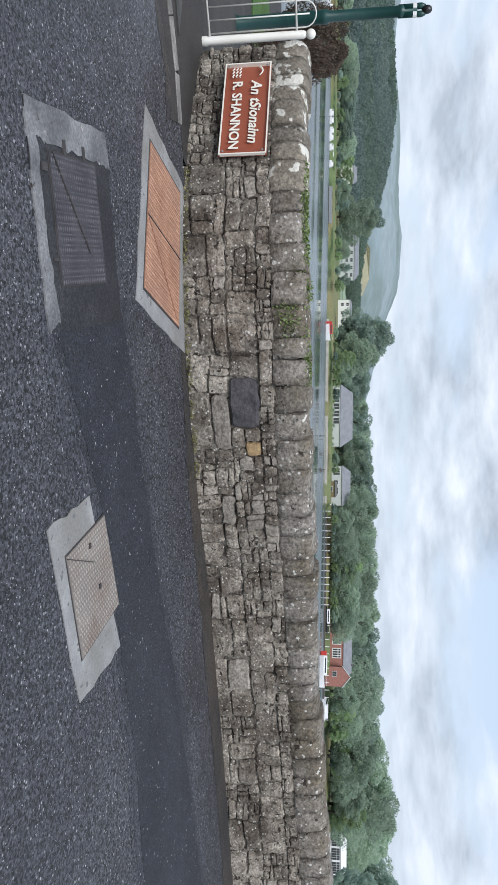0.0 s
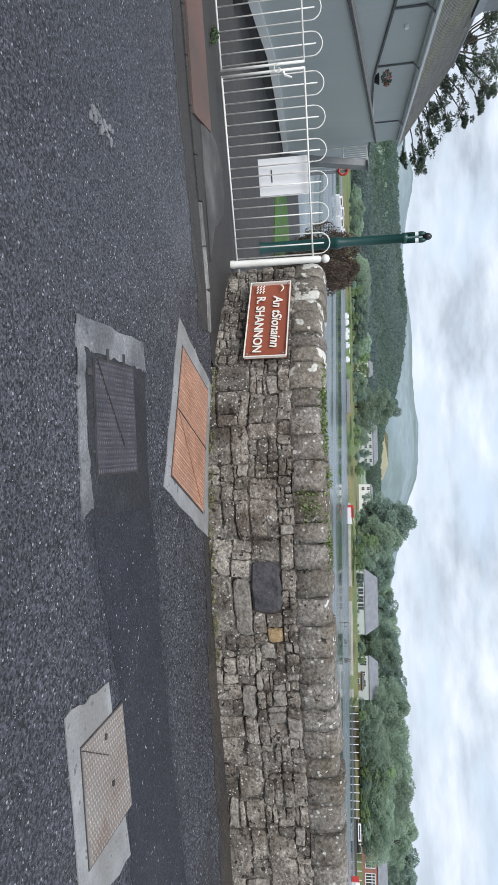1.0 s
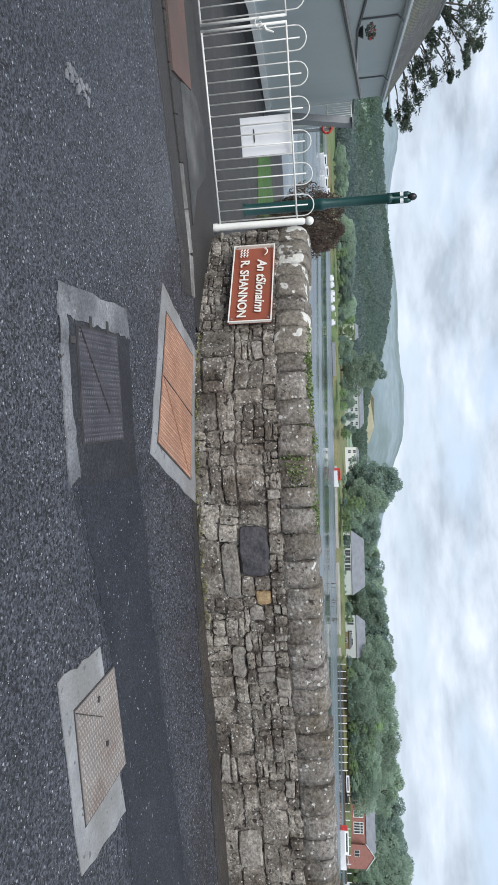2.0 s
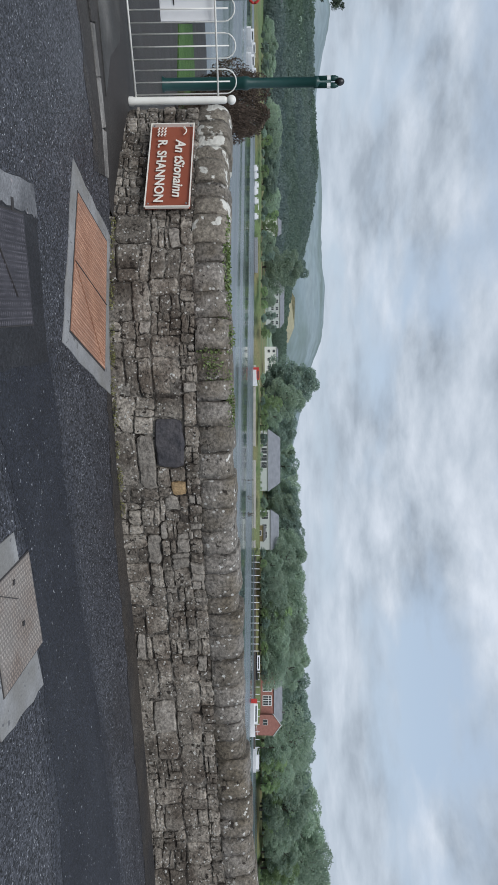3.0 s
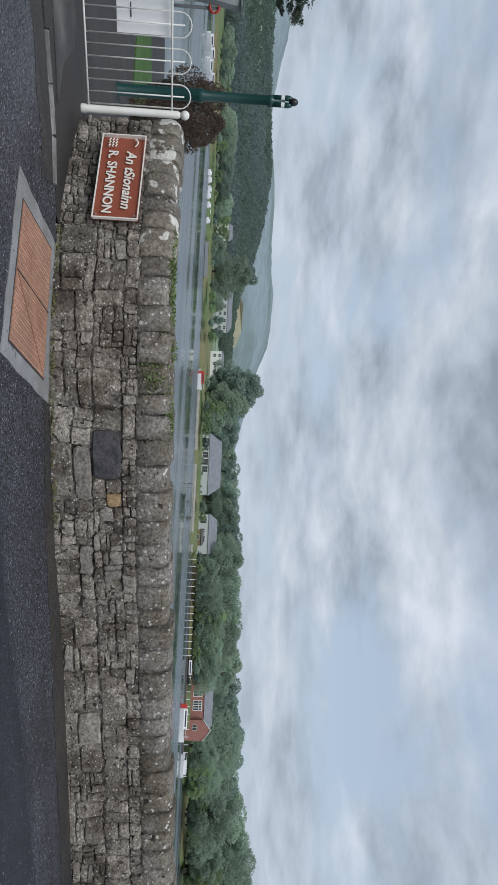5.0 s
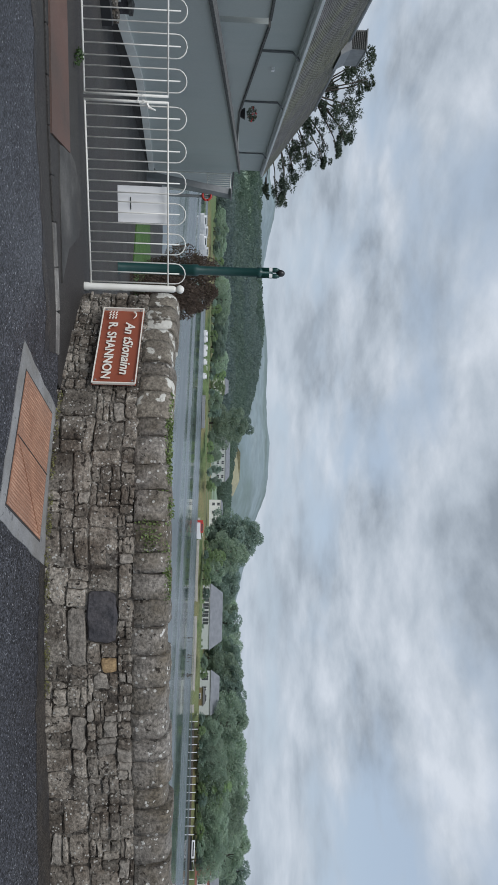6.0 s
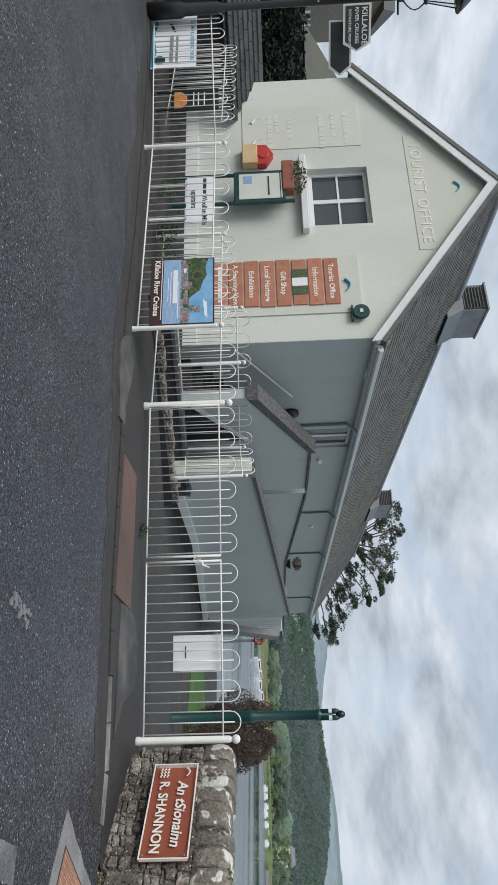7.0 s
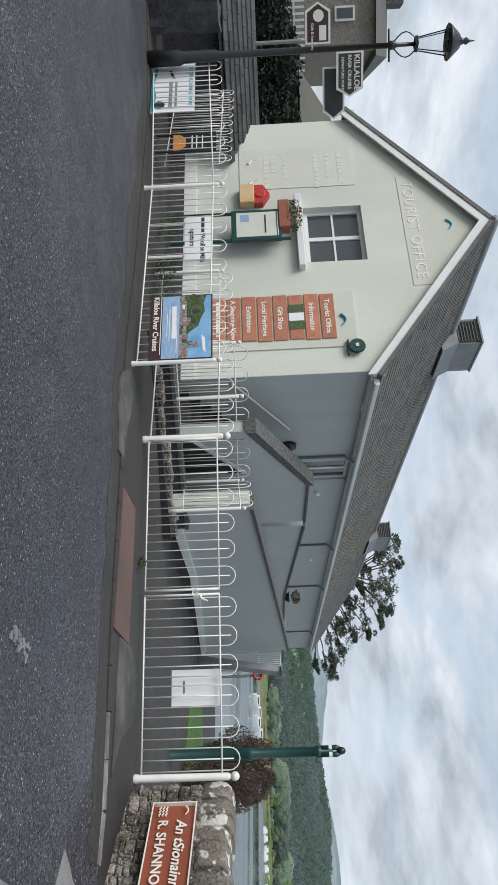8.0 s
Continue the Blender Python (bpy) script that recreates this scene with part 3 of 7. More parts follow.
def make_road():
    bm = bmesh.new()
    xs, ys = np.arange(-24, 26.1, 0.5), np.arange(-16, 20.1, 0.5)
    grid = {}
    for i, x in enumerate(xs):
        for j, y in enumerate(ys):
            back = float(np.interp(x, [w[0] for w in WALL], [w[1] for w in WALL])) + 0.3
            if (y < back + 0.5) if x > -3.6 else beyond_kerb(x, y) < 0.75:
                grid[i, j] = bm.verts.new((x, min(y, back) if x > -3.6 else y, road_z(x, y)))
    for i in range(len(xs) - 1):
        for j in range(len(ys) - 1):
            q = [(i, j), (i + 1, j), (i + 1, j + 1), (i, j + 1)]
            if all(k in grid for k in q):
                bm.faces.new([grid[k] for k in q])
    ob = part("road", bm, "asphalt", smooth=True)
    return tagged(ob, "worn damp grey asphalt road beside the stone wall", "road", kind="structure")


make_road()

SHORE = ([-180, -75, -60, -39.3, -36, -31, -25, -21.5, -17, -11, -7, -2.5, 2.2, 6.7, 10.3, 15.3, 19.2, 30, 60, 180], [240, 240, 232, 226, 222, 205, 214, 199, 196, 203, 198, 226, 229, 240, 255, 290, 320, 360, 420, 420])


def shore(az):
    return float(np.interp(az, *SHORE))


def polar(az, d, z=0.0):
    a = radians(az)
    return Vector((0.3 + d * math.sin(a), d * math.cos(a), z))


def make_ground():
    near = ([-180, -90, -60, -47, -43, -38, -35, 40, 55, 70, 90, 180], [9e3, 9e3, 45, 30, 22, 15, 13.5, 20, 40, 9e3, 9e3, 9e3])
    bm = bmesh.new()
    azs = list(range(-180, -52, 8)) + list(np.arange(-52, 32, 1.0)) + list(range(32, 180, 8))
    rs = [0.5, 4, 8, 11, 13, 15, 18, 22, 28, 40, 60, 90, 130, 170, 190, 200, 210, 220, 230, 245, 265, 300, 350, 420, 520, 700, 1000, 1600, 3000, 4800]
    rows = []
    for az in azs:
        n, f = float(np.interp(az, *near)), shore(az)
        row = []
        for r in rs:
            p = polar(az, r)
            if r <= n:
                z = max(-3.0, -0.6 - 0.09 * max(0, r - 8)) if r < 60 else -3.0
                if not -62 < az < 30:
                    z = -0.25
            elif r < f:
                z = -6.0
            else:
                z = -2.9 + 0.9 * min(1, (r - f) / 6) + 4.0 * min(1.0, max(0, (r - f - 40) / 400))
            row.append(bm.verts.new((p.x, p.y, z)))
        rows.append(row)
    rows.append(rows[0])
    for a, b in zip(rows, rows[1:]):
        for i in range(len(rs) - 1):
            bm.faces.new((a[i], a[i + 1], b[i + 1], b[i]))
    bm.faces.new([r[0] for r in rows[:-1]][::-1])
    bmesh.ops.recalc_face_normals(bm, faces=bm.faces[:])
    ob = part("ground", bm, "far_grass", smooth=True)
    tagged(ob, "grassy land on both banks of the wide river", "ground", kind="structure")
    bm = boxes((-1500, 5, -8, 1500, 1500, -3.5))
    tagged(part("water", bm, "water"), "calm grey river reflecting the cloudy sky", "river", kind="structure")


make_ground()

# ---- footway, kerb and path behind the railing ----
C, LDIR, FDIR = Vector((-11.13, 3.35)), Vector((-0.6606, 0.7507)), Vector((0.7507, 0.6606))
OFFICE = frame_axes(C, FDIR)


def local(x, y, z=0.0):
    return OFFICE @ Vector((x, y, z))


def path_z(x, y):
    """Height of the yard and footway: level by the kerb, falling towards the river."""
    k = (Vector((x, y)) - Vector((-8.0, 4.4))).dot(LDIR)
    return 0.026 - 0.062 * max(0.0, k)


def make_footway():
    bm = bmesh.new()
    xs, ys = np.arange(-34, -3.0, 0.4), np.arange(-14, 34, 0.4)
    grid = {}
    for i, x in enumerate(xs):
        for j, y in enumerate(ys):
            x = float(xs[i])
            d = beyond_kerb(x, y)
            if d > -0.42 and (Vector((x, y)) - Vector((-5.3, 6.6))).dot(FDIR) < 1.6:
                if d < 0.1:
                    e = 0.01
                    g = Vector((beyond_kerb(x + e, y) - d, beyond_kerb(x, y + e) - d))
                    g = g.normalized() * (0.1 - d) if g.length > 1e-6 else Vector((0, 0))
                    x, y = x + g.x, y + g.y
                k = min(1.0, max(0.0, (-3.9 - x) / 0.8))
                grid[i, j] = bm.verts.new((x, y, path_z(x, y) * k + (road_z(x, y) + 0.003) * (1 - k)))
    for i in range(len(xs) - 1):
        for j in range(len(ys) - 1):
            q = [(i, j), (i + 1, j), (i + 1, j + 1), (i, j + 1)]
            if all(k in grid for k in q):
                bm.faces.new([grid[k] for k in q])
    tagged(part("pavement", bm, "footway", smooth=True), "dark patched tarmac footway and yard behind the railing", "pavement", kind="structure")


make_footway()

# ---- kerb stones ----
def make_kerb():
    base = new("kerb")
    tagged(base, "pale concrete kerb stones flush with the footway", "kerb", kind="structure")
    run = [Vector(p) for p in KERB[:13]]
    along = [0.0]
    for a, b in zip(run, run[1:]):
        along.append(along[-1] + (b - a).length)

    def spot(s):
        return Vector((np.interp(s, along, [p.x for p in run]), np.interp(s, along, [p.y for p in run])))

    me = bpy.data.meshes.new("kerb_stone")
    bm = boxes((-0.22, 0, -0.15, 0.22, 0.14, 0.024), bevel=0.008)
    bm.to_mesh(me)
    bm.free()
    me.materials.append(M["kerb"])
    low = me.copy()
    low.materials.clear()
    low.materials.append(M["footway"])
    s = 0.0
    while s < along[-1] - 0.45:
        a, b = spot(s), spot(s + 0.44)
        d = (b - a).normalized()
        pale = s < 1.3
        ob = new("kerb_stone", me if pale else low)
        ob.parent = base
        m = frame_axes((a + b) / 2, -d, 0.0 if pale else 0.005)
        ob.matrix_world = m @ Matrix.Translation((0, -0.02, 0))
        s += 0.445


make_kerb()


def make_channel():
    """Smooth damp band of tarmac along the foot of the kerb, with a ragged road-side edge."""
    bm = bmesh.new()
    run = [Vector(p) for p in KERB[:13]]
    rows = []
    for a, b in zip(run, run[1:]):
        n = max(1, int((b - a).length / 0.12))
        side = Vector((-(b - a).y, (b - a).x)).normalized()
        if beyond_kerb(*((a + b) / 2 + side * 0.1)) > beyond_kerb(*((a + b) / 2 - side * 0.1)):
            side = -side
        for i in range(n):
            p = a.lerp(b, i / n)
            w = 0.42 + 0.16 * noise.noise(Vector((p.x, p.y, 5)) * 1.1) + 0.05 * noise.noise(Vector((p.x, p.y, 8)) * 6)
            line = [p - side * 0.01, p + side * w * 0.5, p + side * w]
            rows.append([bm.verts.new((q.x, q.y, road_z(q.x, q.y) + h)) for q, h in zip(line, (0.006, 0.0065, -0.001))])
    for u, v in zip(rows, rows[1:]):
        for i in range(2):
            bm.faces.new((u[i], u[i + 1], v[i + 1], v[i]))
    bmesh.ops.recalc_face_normals(bm, faces=bm.faces[:])
    if sum(f.normal.z for f in bm.faces) < 0:
        bmesh.ops.reverse_faces(bm, faces=bm.faces[:])
    tagged(part("road_channel", bm, "footway", smooth=True), "smooth damp tarmac band along the foot of the kerb", "road", kind="structure")


make_channel()

RED = [(-5.40, 4.32), (-6.68, 3.30), (-7.15, 3.84), (-5.90, 4.94)]
red = part("red_paving_slab", prism(RED, 0.0, 0.048), "red_slab")
tagged(red, "dull red concrete dropped crossing slab before the gate", "paving slab")


# ---- covers in the road ----
def access_cover(name, label, outer, inner, surround, iron, under, seams, lugs):
    """A framed iron cover in a patch of concrete; outer and inner are corners on the road."""
    cx = sum(p[0] for p in inner) / 4
    cy = sum(p[1] for p in inner) / 4
    root = thing(name, pose(cx, cy, road_z(cx, cy)), label, "access cover", "covers in the road")
    rng = random.Random(name)
    zc = road_z(cx, cy)

    def seat(pts):
        """Lets a flat outline follow the road's slope."""
        return [(x, y, road_z(x + cx, y + cy) - zc) for x, y in pts]

    ring = []
    for a, b in zip(outer, outer[1:] + outer[:1]):
        for k in range(7):
            f = k / 7
            w = 0.018 if k else 0.0
            ring.append((a[0] + (b[0] - a[0]) * f - cx + rng.uniform(-w, w), a[1] + (b[1] - a[1]) * f - cy + rng.uniform(-w, w)))
    part("concrete_surround", prism(seat(ring), -0.05, 0.007), surround, root)
    rim = [((x - cx) * 1.014, (y - cy) * 1.014) for x, y in inner]
    part("frame", prism(seat(rim), -0.04, 0.010), "groove", root)
    plate = [((x - cx) * 0.985, (y - cy) * 0.985) for x, y in inner]
    lid = part("lid", prism(seat(plate), -0.03, 0.014), under, root)
    a, b, c, d = (Vector((p[0], p[1], p[2] + 0.014)) for p in seat(plate))
    rows_u, rows_v = int((b - a).length / 0.029), int((d - a).length / 0.029)
    verts, faces = [], []
    for i in range(rows_u):
        for j in range(rows_v):
            u, v = (i + 0.5 + (0.25 if j % 2 else -0.25)) / rows_u, (j + 0.5) / rows_v
            if not 0.02 < u < 0.98:
                continue
            p = a.lerp(b, u).lerp(d.lerp(c, u), v)
            eu, ev = (b - a).normalized() * 0.017, (d - a).normalized() * 0.0085
            if j % 2:
                eu, ev = (b - a).normalized() * 0.0085, (d - a).normalized() * 0.017
            n = len(verts)
            verts += [p + eu, p + ev, p - eu, p - ev, p + Vector((0, 0, 0.006))]
            faces += [(n + k, n + (k + 1) % 4, n + 4) for k in range(4)]
    me = bpy.data.meshes.new("tread")
    me.from_pydata(verts, [], faces)
    tagged(finish("tread", me, iron, lid), "raised tread pattern", kind="stuff")
    for (u0, v0), (u1, v1), wide in seams:
        p, q = a.lerp(b, u0).lerp(d.lerp(c, u0), v0), a.lerp(b, u1).lerp(d.lerp(c, u1), v1)
        e = (q - p).cross(Vector((0, 0, 1))).normalized() * wide
        part("seam", prism([((w := p + e).x, w.y, w.z), ((w := p - e).x, w.y, w.z), ((w := q - e).x, w.y, w.z), ((w := q + e).x, w.y, w.z)], -0.004, 0.0085), "groove" if wide > 0.001 else under, lid)
    for u, v, du, dv in lugs:
        p = a.lerp(b, u).lerp(d.lerp(c, u), v)
        eu, ev = (b - a) * du, (d - a) * dv
        # slot hole imitated by a dark plate, nothing is cut
        part("key_slot", prism([tuple(p + eu + ev), tuple(p + eu - ev), tuple(p - eu - ev), tuple(p - eu + ev)], -0.02, 0.0005), "groove", root)
    return root


dark_cover = access_cover("manhole_cover", "dark iron tread-plate cover in grey concrete in the road", [(-1.9, 2.99), (-2.44, 4.02), (-1.35, 4.6), (-0.85, 3.55)],
             [(-1.8, 3.29), (-2.12, 3.9), (-1.48, 4.25), (-1.16, 3.62)], "wet_asphalt", "cast_iron", "iron_base", [((0.05, 0.0), (0.65, 0.75), 0.003)],
             [(0.32, -0.06, 0.03, 0.06), (0.74, -0.06, 0.03, 0.06), (-0.1, 0.12, 0.05, 0.03), (-0.06, 0.8, 0.04, 0.012)])
edge = [(-1.90, 2.99), (-2.44, 4.02), (-2.24, 4.13), (-2.165, 3.93), (-1.84, 3.30), (-1.79, 3.16), (-1.35, 3.385), (-0.97, 3.65), (-0.84, 3.54)]
rnge = random.Random(3)
chipped = [(pa[0] + (pb[0] - pa[0]) * k / 9 + rnge.uniform(-0.014, 0.014), pa[1] + (pb[1] - pa[1]) * k / 9 + rnge.uniform(-0.014, 0.014)) for pa, pb in zip(edge, edge[1:] + edge[:1]) for k in range(9)]
strip_at = dark_cover.matrix_world.translation
part("concrete_strip", prism([(x - strip_at.x, y - strip_at.y, road_z(x, y) - strip_at.z) for x, y in chipped], -0.04, 0.0105), "dark_concrete", dark_cover, "worn pale concrete along two sides")
access_cover("manhole_cover", "orange rusted tread-plate cover in pale concrete by the wall", [(-3.24, 4.77), (-3.32, 6.09), (-1.72, 6.37), (-1.62, 4.86)],
             [(-3.04, 4.93), (-3.18, 5.92), (-1.87, 6.09), (-1.78, 5.0)], "concrete", "rusty_iron", "rust_base", [((0.0, 0.5), (1.0, 0.5), 0.0022), ((0.0, 0.5), (0.92, 0.97), 0.0008)], [])
# last two seams are dark plates in place of key holes
access_cover("manhole_cover", "pale worn tread-plate cover in broken concrete in the road", [(-0.05, 4.27), (0.21, 3.74), (1.2, 4.38), (0.92, 5.02)],
             [(0.04, 4.53), (0.34, 3.99), (0.95, 4.35), (0.63, 4.93)], "concrete", "pale_iron", "pale_base", [((1.0, 0.02), (0.45, 0.3), 0.0025), ((0.46, 0.12), (0.50, 0.12), 0.016), ((0.38, 0.58), (0.42, 0.58), 0.016)], [])

STRIP_FAR = [(-1.46, 4.54), (-1.31, 4.67), (-0.9, 4.98), (-0.51, 5.2), (0.32, 5.77), (1.28, 6.47), (2.35, 7.05), (3.4, 7.5), (6.5, 8.6), (11.0, 10.0)]
STRIP_NEAR = [(-1.02, 3.58), (-0.85, 3.69), (-0.31, 4.2), (0.17, 4.66), (0.93, 5.03), (1.78, 5.5), (2.65, 5.77), (4.2, 6.35), (6.5, 7.2), (11.0, 8.6)]


def strip_sheet(grow, top, seed):
    """A thin sheet between the strip's two edges, grown by some metres and frayed, lying on the road."""
    def at(line, f):
        run = np.concatenate([[0], np.cumsum([math.dist(p, q) for p, q in zip(line, line[1:])])])
        return Vector((np.interp(f * run[-1], run, [p[0] for p in line]), np.interp(f * run[-1], run, [p[1] for p in line])))

    bm = bmesh.new()
    rows = []
    for i in range(221):
        f = i / 220
        p, q = at(STRIP_NEAR, f), at(STRIP_FAR, f)
        out = (q - p).normalized()
        a = p - out * (grow * (0.7 + 0.9 * noise.noise(Vector((f * 9, seed, 0)))) + 0.035 * noise.noise(Vector((f * 110, seed, 4))))
        b = q + out * (grow * (0.7 + 0.9 * noise.noise(Vector((f * 9, seed, 8)))) + 0.035 * noise.noise(Vector((f * 110, seed, 12))))
        rows.append([bm.verts.new(((v := a.lerp(b, k / 12)).x, v.y, road_z(v.x, v.y) + top)) for k in range(13)])
    for a, b in zip(rows, rows[1:]):
        for k in range(12):
            bm.faces.new((a[k], b[k], b[k + 1], a[k + 1]))
    bmesh.ops.recalc_face_normals(bm, faces=bm.faces[:])
    return bm


rngh = random.Random(15)
worn = bmesh.new()
for k in range(46):
    f = rngh.gauss(0, 0.5)
    cx, cy = -3.31 - 0.07 * f + rngh.gauss(0, 0.028), 2.84 + 0.20 * f + rngh.gauss(0, 0.028)
    r, n = rngh.uniform(0.008, 0.036), rngh.randint(5, 8)
    ring = [(cx + r * rngh.uniform(0.5, 1.2) * math.cos(2 * math.pi * j / n), cy + r * rngh.uniform(0.5, 1.2) * math.sin(2 * math.pi * j / n)) for j in range(n)]
    top = [worn.verts.new((x, y, road_z(x, y) + 0.004 + 0.0002 * k)) for x, y in ring]
    low = [worn.verts.new((x, y, road_z(x, y) - 0.01)) for x, y in ring]
    worn.faces.new(top)
    for j in range(n):
        worn.faces.new((low[j], low[(j + 1) % n], top[(j + 1) % n], top[j]))
tagged(part("road_patch", worn, "dark_concrete"), "small pale worn scar of chipped asphalt", "road patch", kind="structure")
apron = part("concrete_apron", prism([(x, y, path_z(x, y)) for x, y in ((-5.60, 4.60), (-5.92, 4.92), (-6.05, 5.20), (-6.02, 5.55), (-5.80, 5.75), (-5.55, 5.82), (-5.05, 5.52), (-4.55, 5.50), (-4.85, 5.24), (-5.22, 4.92))], -0.04, 0.012), "apron")
tagged(apron, "pale worn concrete patch between kerb and railing", "paving", kind="structure")
strip = part("concrete_apron", prism([(x, y, 0.024) for x, y in ((-6.75, 2.84), (-6.96, 3.06), (-7.20, 2.90), (-7.38, 2.80), (-7.66, 2.74), (-7.95, 2.61), (-8.02, 2.40), (-7.94, 2.24), (-7.70, 2.16), (-7.43, 2.12), (-7.26, 2.28), (-7.06, 2.40), (-6.90, 2.66))], -0.05, 0.006), "apron")
tagged(strip, "pale worn concrete patch beside the dropped crossing", "paving", kind="structure")
for grow, top, tone, words in ((0.26, 0.0015, "fringe_outer", "damp asphalt fringe round the newer strip"), (0.12, 0.0028, "fringe_inner", "darker damp asphalt edge of the newer strip"), (0.0, 0.0042, "trench", "dark smooth strip of newer asphalt in the road")):
    tagged(part("road_patch", strip_sheet(grow, top, grow * 50), tone, smooth=True), words, "road patch", kind="structure")

# ---- stone wall ----
wall_run = [0.0]
for wa, wb in zip(WALL, WALL[1:]):
    wall_run.append(wall_run[-1] + math.hypot(wb[0] - wa[0], wb[1] - wa[1]))


def on_wall(s):
    """Pose on the wall's face s metres along it: x along, y into the wall, z up from its foot."""
    x, y, z = (float(np.interp(s, wall_run, [w[k] for w in WALL])) for k in range(3))
    x0, y0 = (float(np.interp(max(s - 0.3, 0), wall_run, [w[k] for w in WALL])) for k in range(2))
    x1, y1 = (float(np.interp(s + 0.3, wall_run, [w[k] for w in WALL])) for k in range(2))
    return pose(x, y, z, 0, 0, math.degrees(math.atan2(y1 - y0, x1 - x0)))


def make_stone_mesh(seed, rough_edge):
    """A unit stone: x -0.5..0.5, z 0..1, its face near y = 0 and its back at y = 0.12."""
    rng = random.Random(seed)
    bm = bmesh.new()
    n = 6
    g = {}
    for i in range(n + 1):
        for j in range(n + 1):
            u, v = 2 * i / n - 1, 2 * j / n - 1
            bend = noise.noise(Vector((u * 1.3, v * 1.3, seed * 7.7))) * rough_edge, noise.noise(Vector((u * 1.3, v * 1.3, seed * 7.7 + 40))) * rough_edge
            x = u * (1 - 0.07 * abs(v) ** 6) * 0.5 + bend[0] * 1.3
            z = 0.5 + v * (1 - 0.07 * abs(u) ** 6) * 0.5 + bend[1] * 1.3
            e = max(abs(u), abs(v))
            y = 0.020 * e ** 9 - 0.008 + 0.016 * noise.noise(Vector((u * 1.6, v * 1.6, seed * 3.1 + 9))) + rng.uniform(-0.003, 0.003)
            g[i, j] = bm.verts.new((x, y, z))
    for i in range(n):
        for j in range(n):
            bm.faces.new((g[i, j], g[i + 1, j], g[i + 1, j + 1], g[i, j + 1]))
    rim = [(i, 0) for i in range(n)] + [(n, j) for j in range(n)] + [(i, n) for i in range(n, 0, -1)] + [(0, j) for j in range(n, 0, -1)]
    back = [bm.verts.new((g[k].co.x, 0.12, g[k].co.z)) for k in rim]
    for k in range(len(rim)):
        w = (k + 1) % len(rim)
        bm.faces.new((g[rim[w]], g[rim[k]], back[k], back[w]))
    me = bpy.data.meshes.new("stone")
    bm.to_mesh(me)
    bm.free()
    return me


def make_coping_mesh(seed):
    """A unit coping stone: x -0.5..0.5, depth 0.5, rounded over the top, z 0..1."""
    rng = random.Random(seed)
    prof = [(0.016, 0.0), (-0.010, 0.10), (-0.014, 0.34), (-0.012, 0.60), (0.004, 0.78), (0.045, 0.91), (0.12, 0.99), (0.25, 1.02), (0.40, 0.98), (0.50, 0.8), (0.50, 0.0)]
    bm = bmesh.new()
    cols = []
    lean = rng.uniform(-0.05, 0.05)
    for u in (-0.5, -0.475, -0.28, 0.0, 0.28, 0.475, 0.5):
        end = abs(u) == 0.5
        k = 0.975 if end else 1.0
        col = []
        for y, z in prof:
            bump = noise.noise(Vector((u * 3.1, z * 3.4, seed * 5.3))) * 0.030 + noise.noise(Vector((u * 9, z * 9, seed * 2.1))) * 0.010
            side = noise.noise(Vector((z * 2.6, 4.0 if u > 0 else 9.0, seed * 1.7))) * 0.06
            col.append(bm.verts.new((u + side * abs(u) * 2 + lean * (z - 0.5), 0.25 + (y - 0.25) * k + bump * (y < 0.3) + (0.012 if end else 0.0), max(0, z * (0.985 if end else 1.0) + bump * 1.2 * (z > 0.1)))))
        cols.append(col)
    for a, b in zip(cols, cols[1:]):
        for j in range(len(prof) - 1):
            bm.faces.new((a[j], b[j], b[j + 1], a[j + 1]))
    bm.faces.new(cols[0])
    bm.faces.new(cols[-1][::-1])
    bmesh.ops.recalc_face_normals(bm, faces=bm.faces[:])
    me = bpy.data.meshes.new("coping_stone")
    bm.to_mesh(me)
    bm.free()
    me.polygons.foreach_set("use_smooth", [True] * len(me.polygons))
    return me


def with_material(me, name):
    out = me.copy()
    out.materials.clear()
    out.materials.append(M[name])
    return out


def make_wall():
    """Mortared core with a sheet of ground-hugging height, to which the stones are added at the end of the file."""
    bm = bmesh.new()
    rings = []
    levels = [-0.6] + [0.05 * k for k in range(18)]
    for s in np.arange(0.12, wall_run[-1], 0.06):
        m = on_wall(float(s))
        face = [(0, 0.019 + 0.028 * noise.noise(Vector((s * 5.5, z * 5.5, 3.0))) + 0.010 * noise.noise(Vector((s * 16, z * 16, 5.0))), z) for z in levels]
        rings.append([bm.verts.new(m @ Vector(p)) for p in face + [(0, 0.10, 1.05), (0, 0.42, 1.05), (0, 0.47, 0.9), (0, 0.47, -4.0)]])
    for a, b in zip(rings, rings[1:]):
        for j in range(len(a) - 1):
            bm.faces.new((a[j], b[j], b[j + 1], a[j + 1]))
    bm.faces.new(rings[0])
    bm.faces.new(rings[-1][::-1])
    bmesh.ops.recalc_face_normals(bm, faces=bm.faces[:])
    return tagged(part("wall_river", bm, "mortar"), "old rubble stone parapet wall along the river, lichen-spotted", "stone wall", kind="structure")


river_wall = make_wall()

# dirt washed against the wall's foot
rngd = random.Random(12)
gut = bmesh.new()
strip = []
for gs in np.arange(2.4, wall_run[-1] - 0.3, 0.09):
    gm = on_wall(float(gs))
    wide = 0.10 + 0.42 * min(1.0, max(0.0, (gs - 3.0) / 4.0)) + rngd.uniform(-0.035, 0.035)
    pair = []
    for off in (0.03, -wide):
        gp = gm @ Vector((0, off, 0))
        pair.append(gut.verts.new((gp.x, gp.y, road_z(gp.x, gp.y) + (0.008 if off > 0 else 0.003))))
    strip.append(pair)
